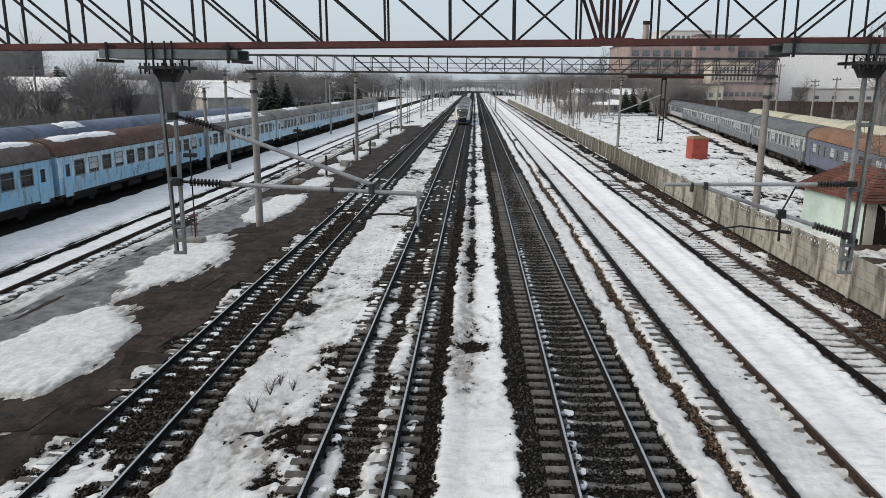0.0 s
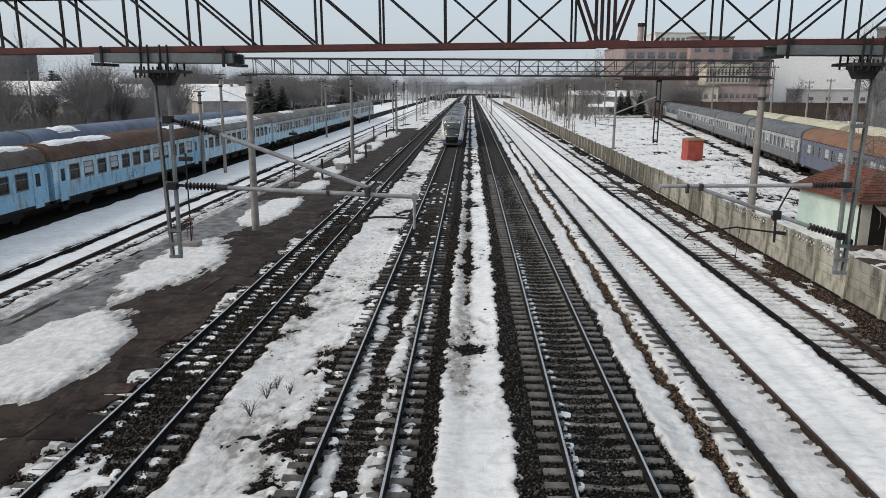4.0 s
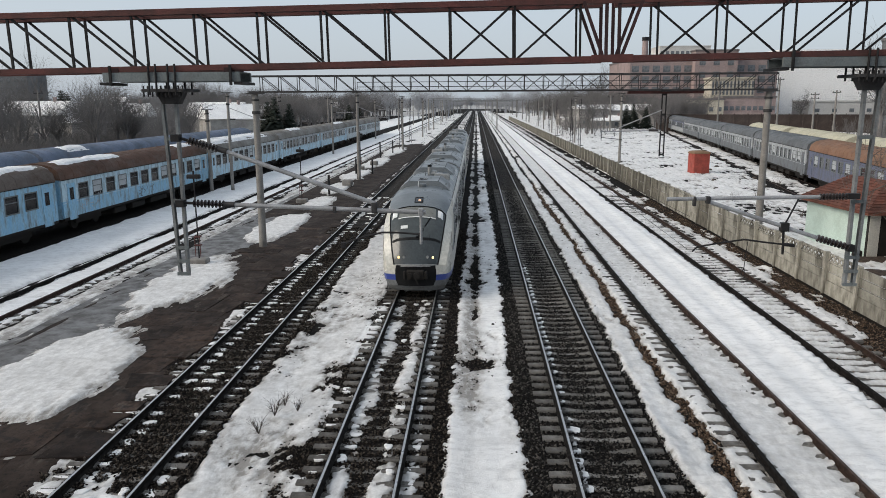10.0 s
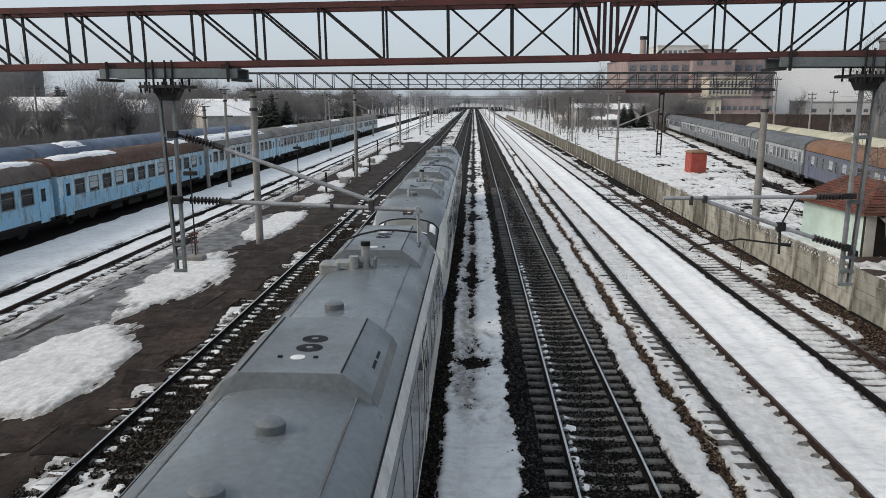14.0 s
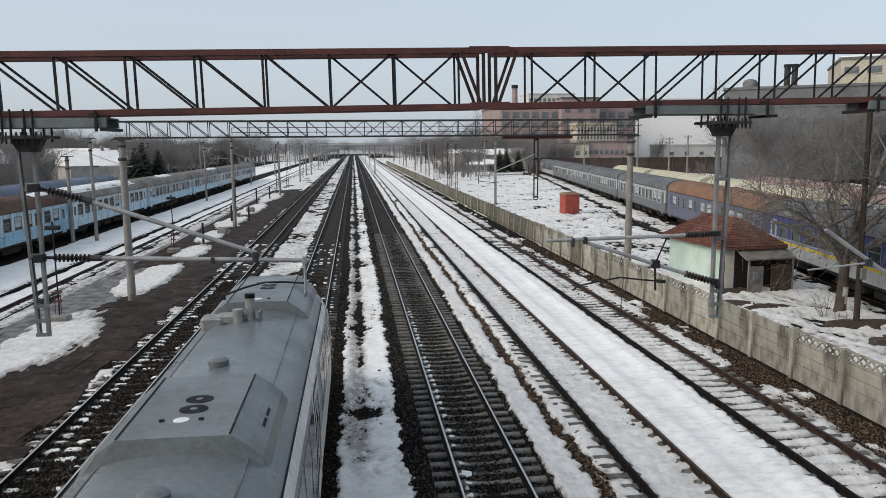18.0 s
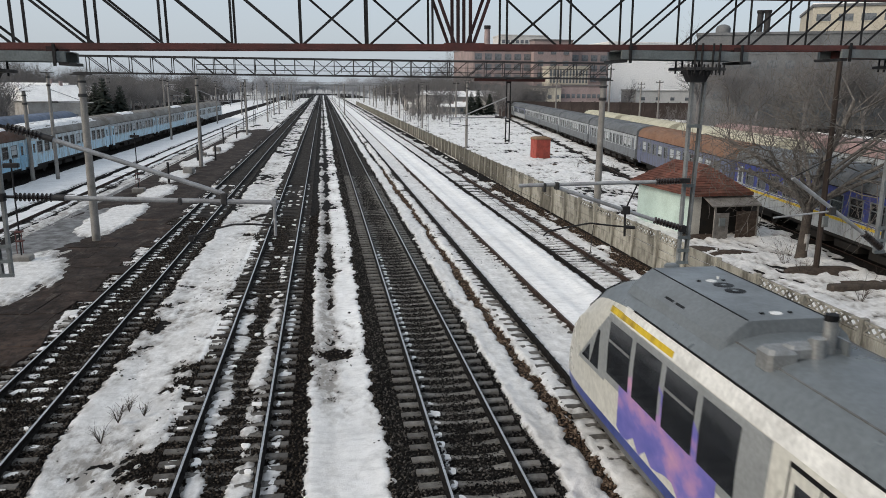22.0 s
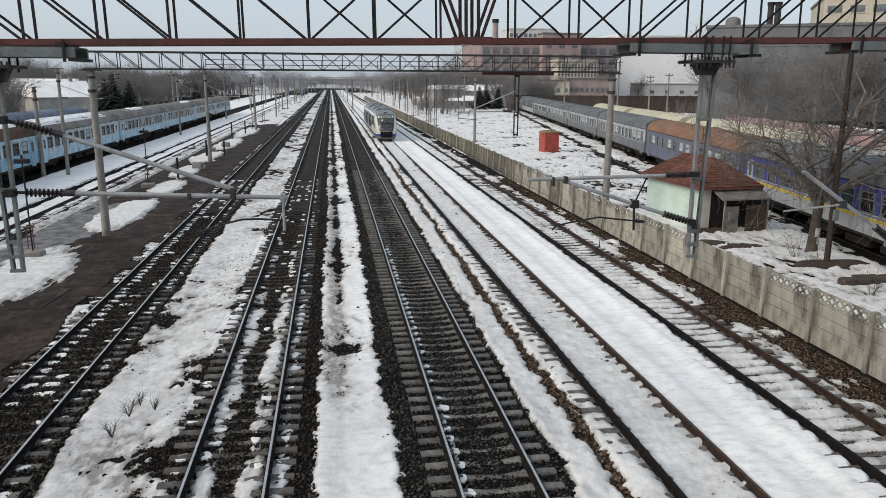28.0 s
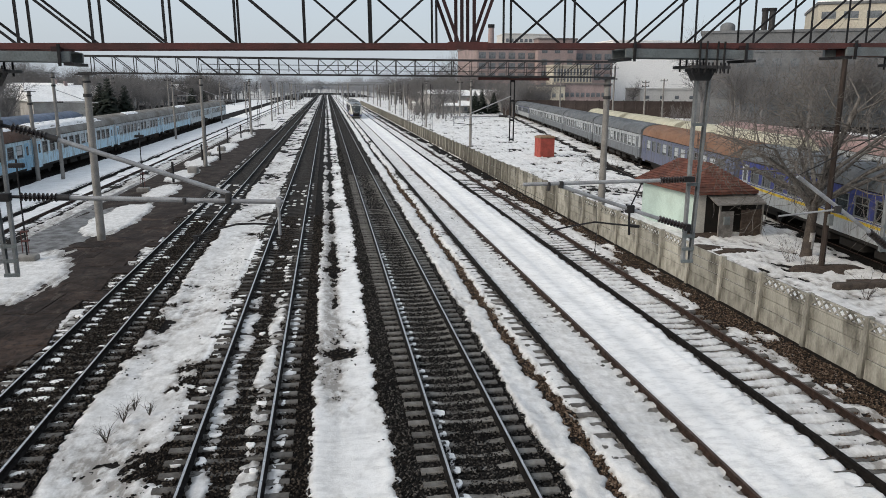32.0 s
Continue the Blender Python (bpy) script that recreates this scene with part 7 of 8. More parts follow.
def block(name, label, x0, x1, y, depth, h, wall, cols, rows, win=(1.6, 1.5), z_first=1.4, rot=0, roof=None, snow_roof=False, z0=-0.2, group="works buildings"):
    cx = (x0 + x1) / 2
    t = thing(name, label, "building", group, m=pose(cx, y, 0, 0, 0, rot))
    w = (x1 - x0) / 2
    part("wall", Mesh().box(-w, w, 0, depth, z0, h), wall, t)
    part("parapet", Mesh().box(-w - 0.25, w + 0.25, -0.25, depth + 0.25, h, h + 0.5), roof or wall, t)
    if snow_roof:
        part("roof_snow", Mesh().cbox(-w - 0.2, w + 0.2, -0.2, depth + 0.2, h + 0.5, h + 0.75, 0.1), M_SNOW, t, "snow on the roof")
    if cols:
        me = Mesh().box(-win[0] / 2, win[0] / 2, -0.06, 0.04, 0, win[1]).data("window", M_WIN)
        sill = Mesh().box(-win[0] / 2 - 0.1, win[0] / 2 + 0.1, -0.16, 0.0, -0.15, 0.0).data("sill", wall)
        for r in range(rows):
            for c in range(cols):
                o = part("window", me, None, t, m=pose(-w + (c + 0.5) * 2 * w / cols, 0, z_first + r * (h - z_first - 0.6) / rows))
                part("sill", sill, None, o)
    return t


block("factory", "large brown brick factory hall behind the yard", 53, 103, 262, 40, 21.5, M_FACTORY, 14, 5, (2.4, 2.2), 3, roof=M_DARKROOF)
block("factory_tower", "brown stair tower of the factory", 74, 88, 258, 6, 24, M_FACTORY, 3, 5, (2.0, 2.0), 3, roof=M_DARKROOF)
block("office_block", "pale many-windowed office block far off", 96, 122, 400, 20, 35.5, M_PALEWALL, 10, 9, (1.7, 1.8), 4)
block("white_hall", "large white hall with a plain front", 118, 230, 300, 40, 26.5, M_WHITEHALL, 0, 0)
block("low_white_wall", "long low white building with a flat roof", 118, 190, 270, 14, 7.0, M_PALEWALL, 12, 1, (1.6, 1.2), 3.5, snow_roof=True)
block("cream_shed", "low cream building beside the yard", 65.4, 75.2, 230, 10, 7.8, M_CREAMB, 4, 2, (1.2, 1.3), 1.5, roof=M_DARKROOF)
block("brick_shed", "low brick-red building with a strip of windows", 75.7, 91.4, 232, 10, 8.4, M_FACTORY, 9, 1, (1.2, 1.3), 4.6, roof=M_DARKROOF)
block("cream_block", "tall pale block with rows of narrow windows", 74.5, 88, 241, 8, 14.4, M_CREAMB, 12, 2, (0.6, 2.0), 9.4)
MILL = pose(78.4, 150, 0, 0, 0, -29)


def mill_block(name, label, s0, s1, back, depth, h, wall, cols, rows, win, z_first, z0=-0.2, snow=False):
    p = MILL @ Vector(((s0 + s1) / 2, back, 0))
    return block(name, label, p.x - (s1 - s0) / 2, p.x + (s1 - s0) / 2, p.y, depth, h, wall, cols, rows, win, z_first, -29, M_GREYWALL, snow, z0)


mill_block("grey_mill", "bulky grey concrete mill with many storeys", 0, 80, 0, 40, 18.7, M_GREYWALL, 24, 5, (1.8, 1.7), 2.5)
mill_block("mill_upper_storey", "pale upper storey on the mill roof", 21.75, 70, 1.5, 24, 24.0, M_CREAMB, 12, 1, (2.6, 1.4), 21.2, 19.25, True)
tank = thing("roof_tank", "round grey tank on the mill roof", "tank")
tp = MILL @ Vector((5.0, 2.5, 0))
part("drum", Mesh().rev((tp.x, tp.y, 19.1), (tp.x, tp.y, 21.0), [(0, 1.5), (0.6, 1.5), (0.85, 1.2), (1, 0.5)], 20), M_GREYWALL, tank, smooth=True)
for o in (12.0, 13.4):
    st = thing("vent_stack", "short dark vent stack on the mill roof", "stack", "vent stacks")
    tp = MILL @ Vector((o, 1.5, 0))
    part("pipe", Mesh().tube((tp.x, tp.y, 19.1), (tp.x, tp.y, 23.0), 0.6, 14), M_STEEL_FAR, st)
    part("cap", Mesh().tube((tp.x, tp.y, 23.0), (tp.x, tp.y, 23.6), 0.75, 14), M_STEEL_DARK, st)
ch = thing("chimney", "tall dark brick chimney of the factory", "chimney")
part("shaft", Mesh().tube((60, 272, 0), (60, 272, 29.5), 1.5, 18, 1.0), M_FACTORY, ch, smooth=True)
part("rim", Mesh().tube((60, 272, 28.6), (60, 272, 29.8), 1.2, 18, 1.2), M_STEEL_DARK, ch)

def utility_pole(x, y, h, arms):
    t = thing("utility_pole", "pale concrete utility pole with crossarms", "pole", "utility poles", m=pose(x, y, 0))
    part("shaft", Mesh().tube((0, 0, -0.2), (0, 0, h), 0.22, 10, 0.13), M_CONC, t, smooth=True)
    for k in range(arms):
        arm = part("crossarm", Mesh().box(-0.8, 0.8, -0.06, 0.06, h - 0.5 - 0.8 * k, h - 0.38 - 0.8 * k), M_STEEL_DARK, t)
        for s in (-0.7, 0.7):
            part("insulator", Mesh().tube((s, 0, h - 0.38 - 0.8 * k), (s, 0, h - 0.15 - 0.8 * k), 0.06, 8), M_INSUL, arm)
    return t


for x, y, h, n in ((66.6, 150, 9.0, 2), (70.7, 150, 9.4, 1), (59.6, 150, 11.9, 1), (56, 175, 10.5, 2), (34, 190, 9, 1), (-64, 130, 9.5, 1), (-50, 118, 9.0, 1), (-43, 160, 9.0, 2), (-72, 120, 9.6, 1), (-38, 190, 9, 1)):
    utility_pole(x, y, h, n)

# long panelled fence behind the coaches
fence = thing("panel_fence", "long dark brown panelled fence behind the yard", "fence", kind="structure")
pd = Mesh().box(-1.45, 1.45, -0.06, 0.06, -0.2, 4.2).data("panel", M_FENCE)
pp = Mesh().box(-0.1, 0.1, -0.12, 0.12, -0.2, 4.4).data("post", M_FENCE)
for k in range(34):
    x = 47 + 3 * k
    part("panel", pd, None, fence, m=pose(x, 190 - 0.25 * (x - 47), 0, 0, 0, -14))
    part("post", pp, None, fence, m=pose(x + 1.5, 190 - 0.25 * (x - 45.5), 0))

# huts at the end of the yard
M_HUT = mat("hut_render", (0.42, 0.40, 0.37), (0.30, 0.28, 0.26), 0.6, 0.9, grain=8)


def cottage(x, y, w, d, h, label, roof_mat=None, rise=1.4, snow=True, z0=-0.2, wall=None, rot=0):
    t = thing("cottage", label, "house", "far cottages", m=pose(x, y, z0, 0, 0, rot))
    part("wall", Mesh().box(-w / 2, w / 2, -d / 2, d / 2, 0, h), wall or M_HUT, t)
    e = 0.4
    v = [(-w / 2 - e, -d / 2 - e, h), (w / 2 + e, -d / 2 - e, h), (w / 2 + e, d / 2 + e, h), (-w / 2 - e, d / 2 + e, h), (-w / 2 - e, 0, h + rise), (w / 2 + e, 0, h + rise)]
    part("roof", Mesh().add(v, [(0, 1, 5, 4), (2, 3, 4, 5), (0, 4, 3), (1, 2, 5), (3, 2, 1, 0)]), M_SNOW if snow else (roof_mat or M_DARKROOF), t, "snow-covered roof" if snow else "")
    n = max(1, int(w / 2.4))
    for i in range(n):
        wd = part("window", Mesh().box(-0.45, 0.45, -0.05, 0.03, 0.9, 2.0), M_WIN, t, m=pose(-w / 2 + (i + 0.5) * w / n, -d / 2, 0))
    part("chimney", Mesh().box(w / 4 - 0.25, w / 4 + 0.25, -0.25, 0.25, h + rise * 0.4, h + rise + 0.7), M_FACTORY, t)
    return t


cottage(35.6, 212, 5.2, 4, 2.4, "small dark hut with a curved snowy roof", rise=0.8)
cottage(39.6, 213, 3.2, 3.2, 2.4, "small white hut with a pointed snowy roof", rise=1.4, wall=M_HUT)
cottage(27.5, 222, 4.0, 3, 3.0, "white concrete cabin beside the line", rise=0.3, wall=M_PALEWALL)
for x, y, w, d, h, r, a in ((-48, 142, 9, 8, 4.2, 2.8, 35), (-80, 141, 8, 7, 4.2, 2.0, -8), (-67, 143, 6, 7, 4.6, 2.6, 5), (-58, 165, 12, 8, 4.4, 3.0, 0)):
    cottage(x, y, w, d, h, "town house with a broad snowy roof among trees", rise=r, rot=a, z0=0.3)
rc = random.Random(12)
for i in range(26):
    y = rc.uniform(190, 420)
    cottage(-40 - 0.34 * y * rc.random(), y, rc.uniform(8, 16), rc.uniform(6, 9), rc.uniform(3.5, 6.5), "hazy grey house beyond the sidings", rise=rc.uniform(1.2, 2.6), snow=rc.random() < 0.5, rot=rc.uniform(-25, 25), z0=0.3)
for i in range(34):
    y = rc.uniform(130, 300)
    x = -(62 + (y - 130) * 0.42) - rc.uniform(0, 70)
    cottage(x, y, rc.uniform(8, 15), rc.uniform(6, 9), rc.uniform(3, 5.5), "grey town house with a snowy roof", rise=rc.uniform(1.5, 2.8), snow=rc.random() < 0.6, rot=rc.uniform(-25, 25), z0=0.4)
for i in range(22):
    y = rc.uniform(200, 420)
    cottage(rc.uniform(24, 60) + (y - 200) * 0.12, y, rc.uniform(7, 14), rc.uniform(6, 9), rc.uniform(3, 5.5), "low grey building with a snowy roof", rise=rc.uniform(1.2, 2.5), snow=rc.random() < 0.55, rot=rc.uniform(-20, 20), z0=0.1)
block("apartment_tower", "dark grey apartment tower far behind the trees", -200, -184, 300, 14, 20, M_GREYWALL, 5, 6, (1.6, 1.6), 2, group="town blocks")


# ---- trees ----
M_BARK = mat("bark", (0.085, 0.068, 0.056), (0.05, 0.042, 0.036), 3, 0.95, grain=20, bump=0.4)
M_TWIG = mat("grey_brown_twigs", (0.16, 0.145, 0.13), (0.07, 0.062, 0.055), 6, 0.95, grain=10, bump=0)
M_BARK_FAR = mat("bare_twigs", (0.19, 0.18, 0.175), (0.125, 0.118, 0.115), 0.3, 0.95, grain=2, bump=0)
# two paler twig tones: distance haze put into the base colour
M_BARK_MIDHAZE = mat("half_haze_twigs", (0.27, 0.262, 0.26), (0.20, 0.194, 0.192), 0.3, 0.95, grain=2, bump=0)
M_BARK_HAZE = mat("haze_toned_twigs", (0.36, 0.365, 0.38), (0.29, 0.295, 0.31), 0.05, 0.95, grain=1, bump=0)
M_LIME = mat("limewash", (0.55, 0.53, 0.50), (0.3, 0.28, 0.26), 4, 0.9, grain=20)
M_NEEDLE = mat("dark_conifer", (0.025, 0.035, 0.028), (0.04, 0.045, 0.035), 0.8, 0.95, grain=4, bump=0)


def grow(mb, p, d, length, r, level, rs, spread, droop=0.0, sides=5, twigs=4, least=0.0):
    n = 3
    q = Vector(p)
    d = Vector(d).normalized()
    for i in range(n):
        d2 = (d + Vector((rs.uniform(-1, 1), rs.uniform(-1, 1), rs.uniform(-0.6, 0.8) - droop)) * 0.16).normalized()
        e = q + d2 * (length / n)
        r2 = r * (1 - 0.22)
        mb.tube(q, e, r, sides, r2, caps=False)
        if level > 0 and (i > 0 or level < 3):
            for k in range(twigs if i else max(1, twigs - 1)):
                a = rs.uniform(0, 6.283)
                s = d2.cross(Vector((math.cos(a), math.sin(a), 0.3))).normalized()
                nd_ = (d2 * rs.uniform(0.45, 0.9) + s * spread).normalized()
                grow(mb, e if rs.random() < 0.6 else q.lerp(e, 0.5), nd_, length * rs.uniform(0.5, 0.75), max(r2 * rs.uniform(0.5, 0.68), least), level - 1, rs, spread, droop, 4 if level > 1 else 3, twigs, least)
        q, d, r = e, d2, r2


def big_tree(x, y):
    rs = random.Random(31)
    t = thing("bare_tree", "bare spreading tree with a limewashed trunk in the snow", "tree", m=pose(x, y, -0.1))
    part("trunk", Mesh().rev((0, 0, 0), (0.15, 0, 3.2), [(0, 0.30), (0.1, 0.24), (0.5, 0.2), (1, 0.19)], 12), M_BARK, t, smooth=True)
    part("limewash_band", Mesh().rev((0, 0, 0.02), (0.08, 0, 1.25), [(0, 0.305), (0.2, 0.235), (1, 0.222)], 12), M_LIME, t, "whitewashed foot of the trunk", smooth=True)
    for i in range(19):
        a = i * 2.4 + rs.uniform(-0.3, 0.3)
        mb = Mesh()
        up = rs.uniform(0.45, 1.5)
        grow(mb, (0.15 * (i / 19), 0, rs.uniform(2.1, 3.2)), (math.cos(a), math.sin(a), up), rs.uniform(2.8, 4.6), 0.11, 3, rs, 0.9, 0.06, 6, 2, 0.012)
        part("limb", mb, M_TWIG, t)
    mb = Mesh()
    grow(mb, (0.15, 0, 3.1), (0.05, 0, 1), 4.2, 0.15, 3, rs, 0.8, 0, 7, 2, 0.012)
    part("leader", mb, M_TWIG, t)
    return t


big_tree(20.95, 29.2)


def far_tree_data(seed, h, spread=0.6):
    rs = random.Random(seed)
    mb = Mesh()
    mb.tube((0, 0, -0.3), (0, 0, h * 0.3), h * 0.022, 6, h * 0.017, caps=False)
    for i in range(6):
        a = i * 2.4
        grow(mb, (0, 0, h * rs.uniform(0.2, 0.34)), (0.55 * math.cos(a), 0.55 * math.sin(a), 1.0), h * rs.uniform(0.3, 0.45), h * 0.009, 2, rs, spread, -0.1, 4, 4)
    return mb


def bare_tree(x, y, s, k, rot):
    t = thing("bare_tree", "leafless grey-brown tree in the distance", "tree", "distant bare trees", m=pose(x, y, 0.2, 0, 0, rot) @ Matrix.Scale(s, 4))
    part("crown", FAR_TREES[k], None, t)
    return t


# crowns 5 to 9 have half the haze painted in, for trees further off
FAR_TREES = [far_tree_data(50 + i % 5, 10.0, 0.5 + 0.1 * (i % 3)).data("crown", M_BARK_FAR if i < 5 else M_BARK_MIDHAZE) for i in range(10)]
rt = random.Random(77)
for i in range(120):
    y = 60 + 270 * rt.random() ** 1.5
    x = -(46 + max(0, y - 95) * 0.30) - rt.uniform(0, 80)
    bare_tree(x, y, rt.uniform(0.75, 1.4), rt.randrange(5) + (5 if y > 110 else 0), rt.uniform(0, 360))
for i in range(50):
    y = rt.uniform(170, 480)
    bare_tree(rt.uniform(22, 60) + (y - 170) * 0.1, y, rt.uniform(0.5, 1.1), rt.randrange(5), rt.uniform(0, 360))
for i in range(16):
    p = MILL @ Vector((2 + 3.9 * i + rt.uniform(-1.5, 1.5), -rt.uniform(4, 20), 0))
    bare_tree(p.x, p.y, rt.uniform(1.1, 1.85), rt.randrange(5), rt.uniform(0, 360))
GROVES = []
for g in range(4):
    rg = random.Random(90 + g)
    mb = Mesh()
    for k in range(6):
        one = far_tree_data(130 + 7 * g + k, rg.uniform(7, 11.5), 0.6)
        ox, oy = rg.uniform(-10, 10), rg.uniform(-8, 8)
        mb.add([(x + ox, y + oy, z) for x, y, z in one.v], one.f)
    GROVES.append(mb.data("grove", M_BARK_FAR))


def grove(x, y, k, rot):
    return tagged(new("grove", GROVES[k]), "bare grey-brown trees standing close together", "trees", kind="stuff"), pose(x, y, 0.2, 0, 0, rot)


for i in range(36):
    y = 95 + 335 * rt.random()
    ob, m = grove(-44 - 0.36 * y * rt.random() ** 1.2, y, rt.randrange(4), rt.uniform(0, 360))
    ob.matrix_world = m
for i in range(16):
    y = rt.uniform(210, 430)
    ob, m = grove(36 + 0.14 * y * rt.random(), y, rt.randrange(4), rt.uniform(0, 360))
    ob.matrix_world = m
for x, y, s in ((112, 262, 1.1), (-92, 150, 1.7), (-60, 150, 1.2), (24, 200, 1.2), (48, 300, 2.2), (38, 330, 1.7)):
    bare_tree(x, y, s, 1, 20)


def conifer_data(seed, h):
    rs = random.Random(seed)
    mb = Mesh()
    mb.tube((0, 0, -0.2), (0, 0, h), 0.16, 6, 0.03)
    z = 0.8
    while z < h:
        w = (h - z) * 0.40 + 0.5
        for k in range(16):
            a = rs.uniform(0, 6.283)
            l = w * rs.uniform(0.7, 1.15)
            tip = Vector((math.cos(a) * l, math.sin(a) * l, z - 0.25 * l))
            s = Vector((-math.sin(a), math.cos(a), 0)) * l * 0.22
            m = tip * 0.55 + Vector((0, 0, z * 0.45 + 0.1))
            mb.add([(0, 0, z + 0.1), tuple(m + s), tuple(tip), tuple(m - s), tuple(m + Vector((0, 0, -0.15)))], [(0, 1, 4), (0, 4, 3), (1, 2, 4), (4, 2, 3), (0, 3, 1), (1, 3, 2)])
        z += 0.27
    return mb.data("crown", M_NEEDLE)


CON = [conifer_data(i, 8.5) for i in range(3)]
for i, (x, y, s) in enumerate(((-41, 150, 1.0), (-38.5, 152, 0.85), (-43.5, 154, 0.9), (-30, 175, 0.8), (-28, 178, 0.75), (-84, 150, 1.1), (-88, 155, 1.2), (-80, 158, 1.0), (41, 205, 0.75), (44, 210, 0.8), (47, 208, 0.7))):
    t = thing("conifer", "dark conifer among bare trees", "tree", "conifers", m=pose(x, y, 0.1, 0, 0, 40 * i) @ Matrix.Scale(s, 4))
    part("crown", CON[i % 3], None, t)

# undergrowth: dense twigs on the bank behind the sidings
def thicket(label, x0, x1, y0, y1, n, h, seed, slope=0.0, r=0.035):
    rs = np.random.RandomState(seed)
    mb = Mesh()
    for i in range(n):
        y = rs.uniform(y0, y1)
        x = rs.uniform(x0, x1) + slope * (y - y0)
        for k in range(3):
            a = rs.uniform(0, 6.28)
            l = h * rs.uniform(0.5, 1.1)
            e = (x + 0.5 * l * math.cos(a) * rs.uniform(0.2, 0.9), y + 0.5 * l * math.sin(a) * 0.6, 0.1 + l)
            mb.tube((x, y, 0.0), e, r, 3, r * 0.35, caps=False)
            for j in range(4):
                s = rs.uniform(0.35, 0.95)
                b = tuple(p + (q - p) * s for p, q in zip((x, y, 0.0), e))
                mb.tube(b, (b[0] + rs.uniform(-0.5, 0.5) * l * 0.5, b[1] + rs.uniform(-0.3, 0.3), b[2] + rs.uniform(0.1, 0.45) * l), r * 0.6, 3, r * 0.25, caps=False)
    return solid("undergrowth", mb, M_BARK_FAR, label, "bushes", kind="stuff")


thicket("dense bare bushes along the bank behind the sidings", -52, -37, 40, 300, 3000, 3.0, 3, -0.2)
# copies of the groves in the full haze-pale colour
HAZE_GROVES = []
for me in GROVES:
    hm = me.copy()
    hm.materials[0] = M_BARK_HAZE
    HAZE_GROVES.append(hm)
for i in range(70):
    side = -1 if i % 2 else 1
    y = rt.uniform(230, 640)
    ob = tagged(new("grove", GROVES[rt.randrange(4)]), "bare grey trees beside the far line", "trees", kind="stuff")
    ob.matrix_world = pose(side * (24 + 0.03 * y + 0.22 * y * rt.random()) - (14 if side < 0 else 0), y, 0.2, 0, 0, rt.uniform(0, 360)) @ Matrix.Scale(rt.uniform(0.9, 1.6), 4)
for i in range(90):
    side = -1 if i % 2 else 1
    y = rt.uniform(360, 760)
    ob = tagged(new("grove", HAZE_GROVES[rt.randrange(4)]), "far woodland along the line, paled to stand for haze", "trees", kind="stuff")
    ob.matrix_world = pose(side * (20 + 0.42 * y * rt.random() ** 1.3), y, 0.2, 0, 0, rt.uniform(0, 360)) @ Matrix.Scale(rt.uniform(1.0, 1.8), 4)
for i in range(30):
    ob = tagged(new("grove", HAZE_GROVES[i % 4]), "far haze-toned trees where the line runs out of sight", "trees", kind="stuff")
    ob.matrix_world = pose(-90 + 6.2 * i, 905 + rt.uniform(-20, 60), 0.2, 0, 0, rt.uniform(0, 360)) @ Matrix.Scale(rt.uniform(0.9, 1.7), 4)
# constant dirt value greys this far snow in place of horizon haze
tagged(sheet("snow", M_SNOW, np.arange(-700, 701, 20.0), spaced(430, 3000, 20, 1.1), lambda X, Y: ground_z(X, Y) + 0.12 - 0.4 * ((X > -22) & (X < 22) & (Y < 900)), soil=lambda X, Y: 0.75 + 0 * X), "far open snow, greyed evenly to stand for haze", "snow", kind="stuff")
thicket("bare bushes behind the yard wall", 18, 30, 160, 420, 500, 3.0, 4, 0.1)
thicket("bare bushes before the mill", 66, 74, 108, 142, 70, 4.0, 5, -0.0)


# ---- the yard behind the wall ----
def dead_shrub(x, y, h, seed, label="bare twiggy shrub in the snow"):
    rs = random.Random(seed)
    mb = Mesh()
    for i in range(7):
        a = rs.uniform(0, 6.283)
        grow(mb, (0, 0, -0.2), (0.4 * math.cos(a), 0.4 * math.sin(a), 1), h * rs.uniform(0.5, 1), 0.012, 1, rs, 0.5, 0, 4, 2)
    return solid("shrub", mb, M_BARK, label, "shrub", "bare shrubs", m=pose(x, y, 0))


for i, (x, y, h) in enumerate(((19.2, 26.5, 1.2), (19.6, 28.3, 1.5), (18.9, 22.8, 1.3), (18.0, 19.6, 1.2), (16.9, 18.2, 1.1), (20.6, 22.0, 1.4), (24.0, 68.0, 0.9), (22.0, 58, 1.0), (19.2, 55, 0.8), (26, 64, 1.3), (20.8, 47, 0.9))):
    dead_shrub(x, y, h, i)
for i, (x, y, h) in enumerate(((-4.85, 16.6, 0.5), (-4.75, 17.2, 0.35), (-4.35, 16.9, 0.3), (-4.95, 15.6, 0.4))):
    dead_shrub(x, y, h, 20 + i, "dead weed sticking out of the snow")
dark_pole = thing("wooden_pole", "dark wooden pole with a small white box on it", "pole", m=pose(20.2, 27.1, 0))
part("shaft", Mesh().tube((0, 0, -0.3), (-0.05, 0, 8.8), 0.12, 12, 0.10), mat("tarred_wood", (0.05, 0.036, 0.03), (0.03, 0.024, 0.02), 3, 0.9, grain=20, stretch=(3, 3, 0.3)), dark_pole, smooth=True)
part("meter_box", Mesh().cbox(-0.12, 0.12, -0.26, -0.15, 1.9, 2.35, 0.02), M_GREYPAINT, dark_pole)
solid("timber_baulk", Mesh().cbox(18.6, 21.0, 23.9, 24.3, -0.1, 0.25, 0.05), M_BARK, "old dark timber baulk lying in the snow", "timber")
earth = Mesh()
re_ = np.random.RandomState(8)
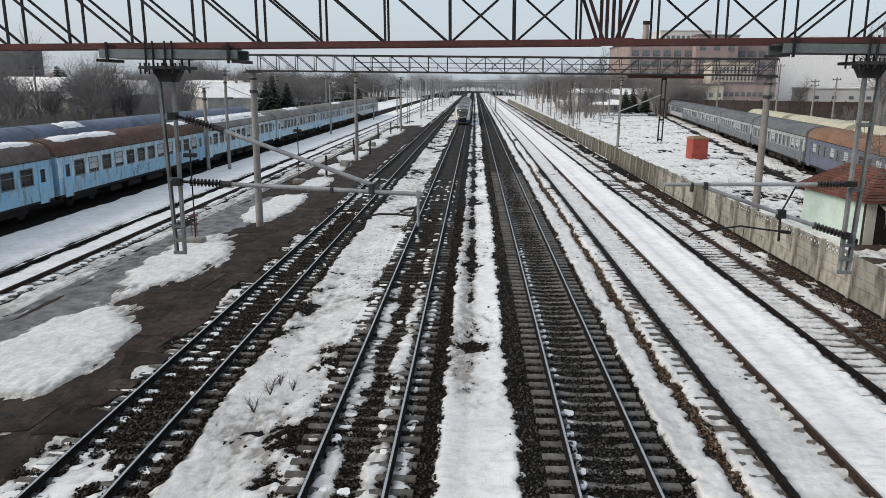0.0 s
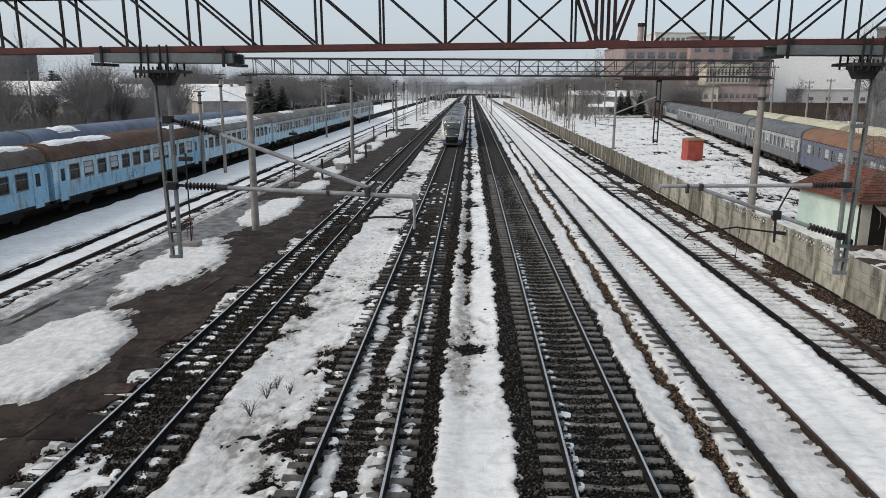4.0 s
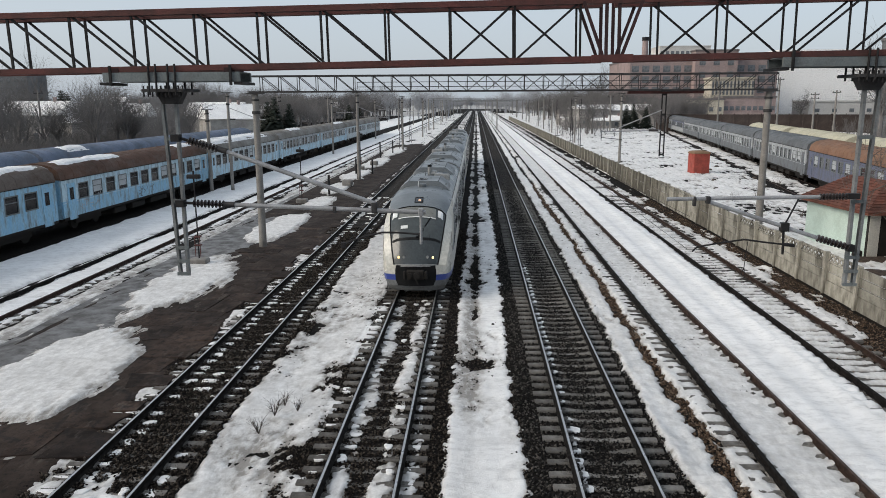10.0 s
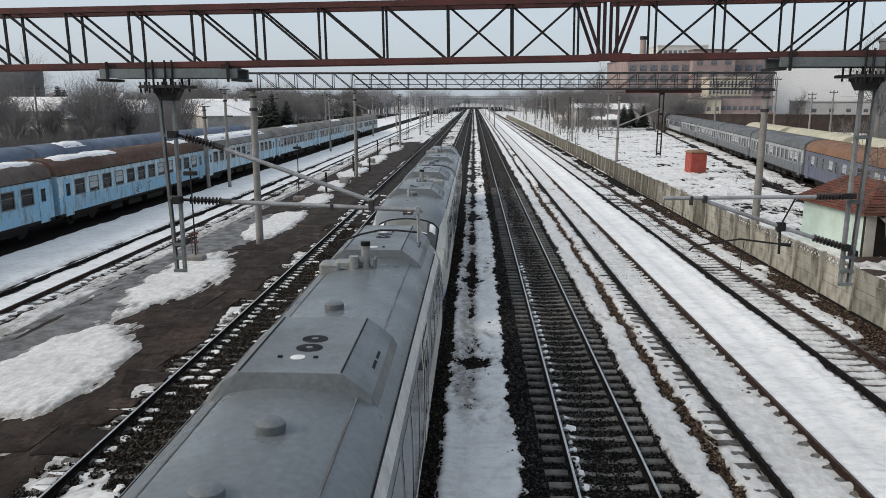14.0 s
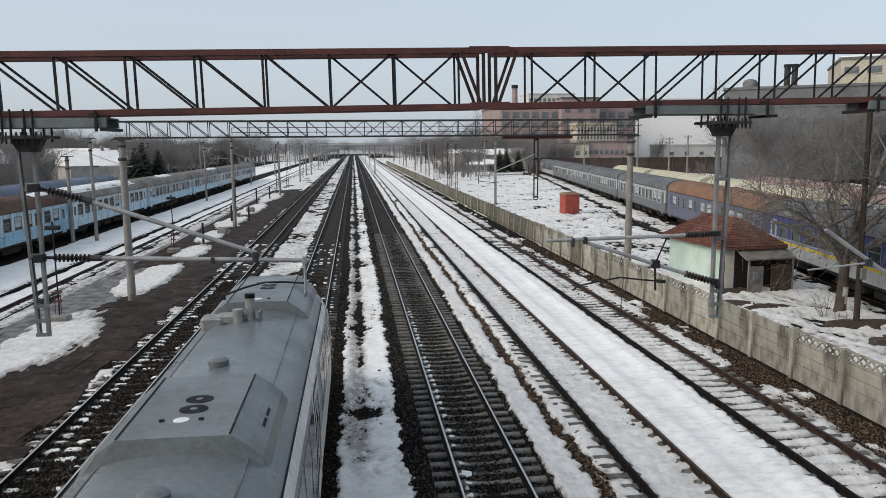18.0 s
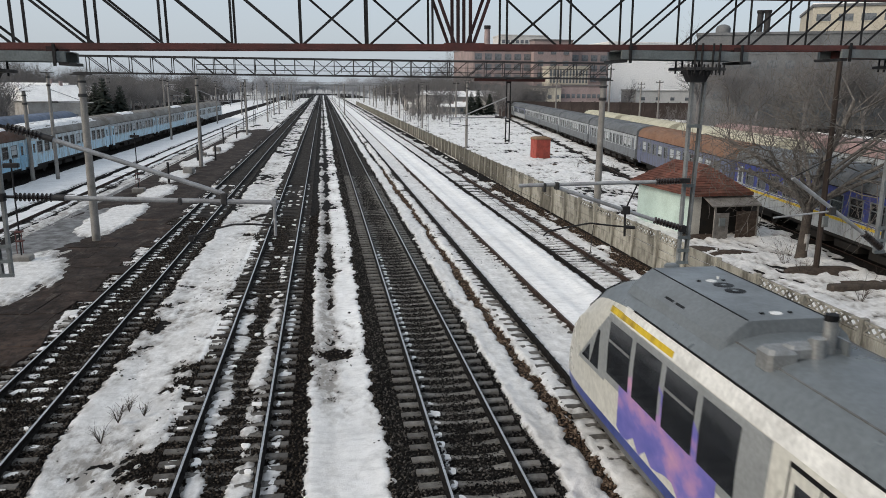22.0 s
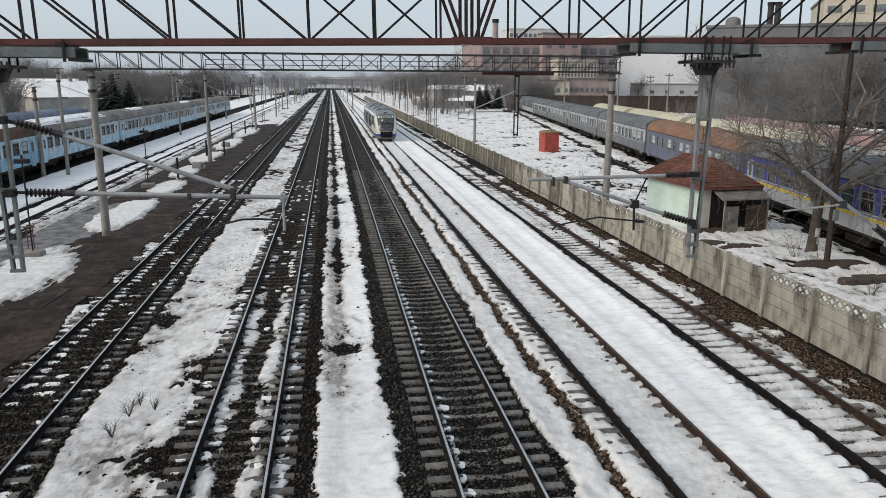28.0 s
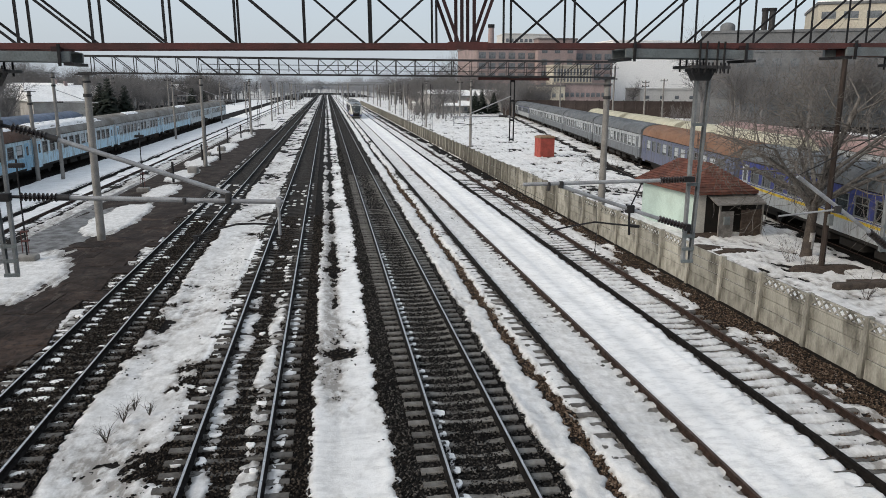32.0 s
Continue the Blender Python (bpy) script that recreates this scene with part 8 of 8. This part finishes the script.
for cx, cy, rx, ry in ((20.2, 27.0, 1.6, 0.9), (18.5, 30.5, 1.4, 0.6), (20.5, 24.6, 1.6, 0.7), (19.0, 34.2, 1.5, 0.7), (17.2, 31.5, 1.0, 0.6)):
    n = 22
    j = re_.uniform(0.6, 1.25, n)
    rings = [[(cx + rx * s * j[i] * math.cos(6.283 * i / n), cy + ry * s * j[i] * math.sin(6.283 * i / n), 0.02 + z) for i in range(n)] for s, z in ((1.0, -0.12), (0.9, 0.05), (0.5, 0.12), (0.15, 0.13))]
    earth.loft(rings)
solid("bare_earth", earth, M_LEAFDIRT, "bare dark earth mounds showing through the snow", "earth", kind="stuff", smooth=True)
litter = stones("leaf_litter", M_STONE_RUST, 9000, 15, strip(12.0, 13.72, 12, 60), (0.02, 0.045), "brown leaves and stones at the foot of the wall")
for x, y in ((25.5, 81), (27.5, 85), (20.5, 63), (22.5, 70), (27, 72)):
    solid("rubble_block", Mesh().cbox(x - 0.22, x + 0.2, y - 0.2, y + 0.24, -0.2, 0.16, 0.1), M_BARK, "dark lump of debris in the snow", "block", "debris")


# ---- the footbridge under the viewer ----
deck = thing("footbridge", "concrete footbridge deck over the tracks", "bridge", kind="structure")
part("deck", Mesh().box(-40, 40, -3.2, -0.35, 5.45, 5.75), M_CONC, deck)
part("parapet", Mesh().box(-40, 40, -3.35, -3.2, 5.45, 6.9), M_CONC, deck)


# ---- what moves ----
def motions():
    walk(cam, [(t, cam_pose(*p)) for t, *p in PATH],
         ((0, -0.04), (3, -0.06), (6, -0.14), (10, -0.14), (14, -0.10), (17, -0.10), (20, -0.13), (21, -0.14), (22, -0.17), (23, -0.08), (24, 0.0), (25, 0.03), (28, -0.07), (32, -0.09)))
    fronts = ((0, 139.5), (3, 104), (6, 71.3), (9, 37.8), (11, 16.4), (12, 5.5), (13, -3.6), (15, -22.1), (17, -40.2), (18, -48.9), (19, -57.1), (20, -65.0), (26, -110.6), (32, -156.8))
    walk(train_in, [(t, pose(TRACKS[2], y, 0)) for t, y in fronts])
    walk(train_in_rear, [(t, pose(TRACKS[2], y + SET_L * CAR_SCALE + 0.5, 0)) for t, y in fronts])
    tails = ((0, -510), (12, -247), (20, -61.2), (22, -19.3), (23, -1.6), (24, 16.5), (25, 36.7), (28, 94.5), (32, 178))
    walk(train_out, [(t, pose(TRACKS[4], y, 0)) for t, y in tails])


motions()
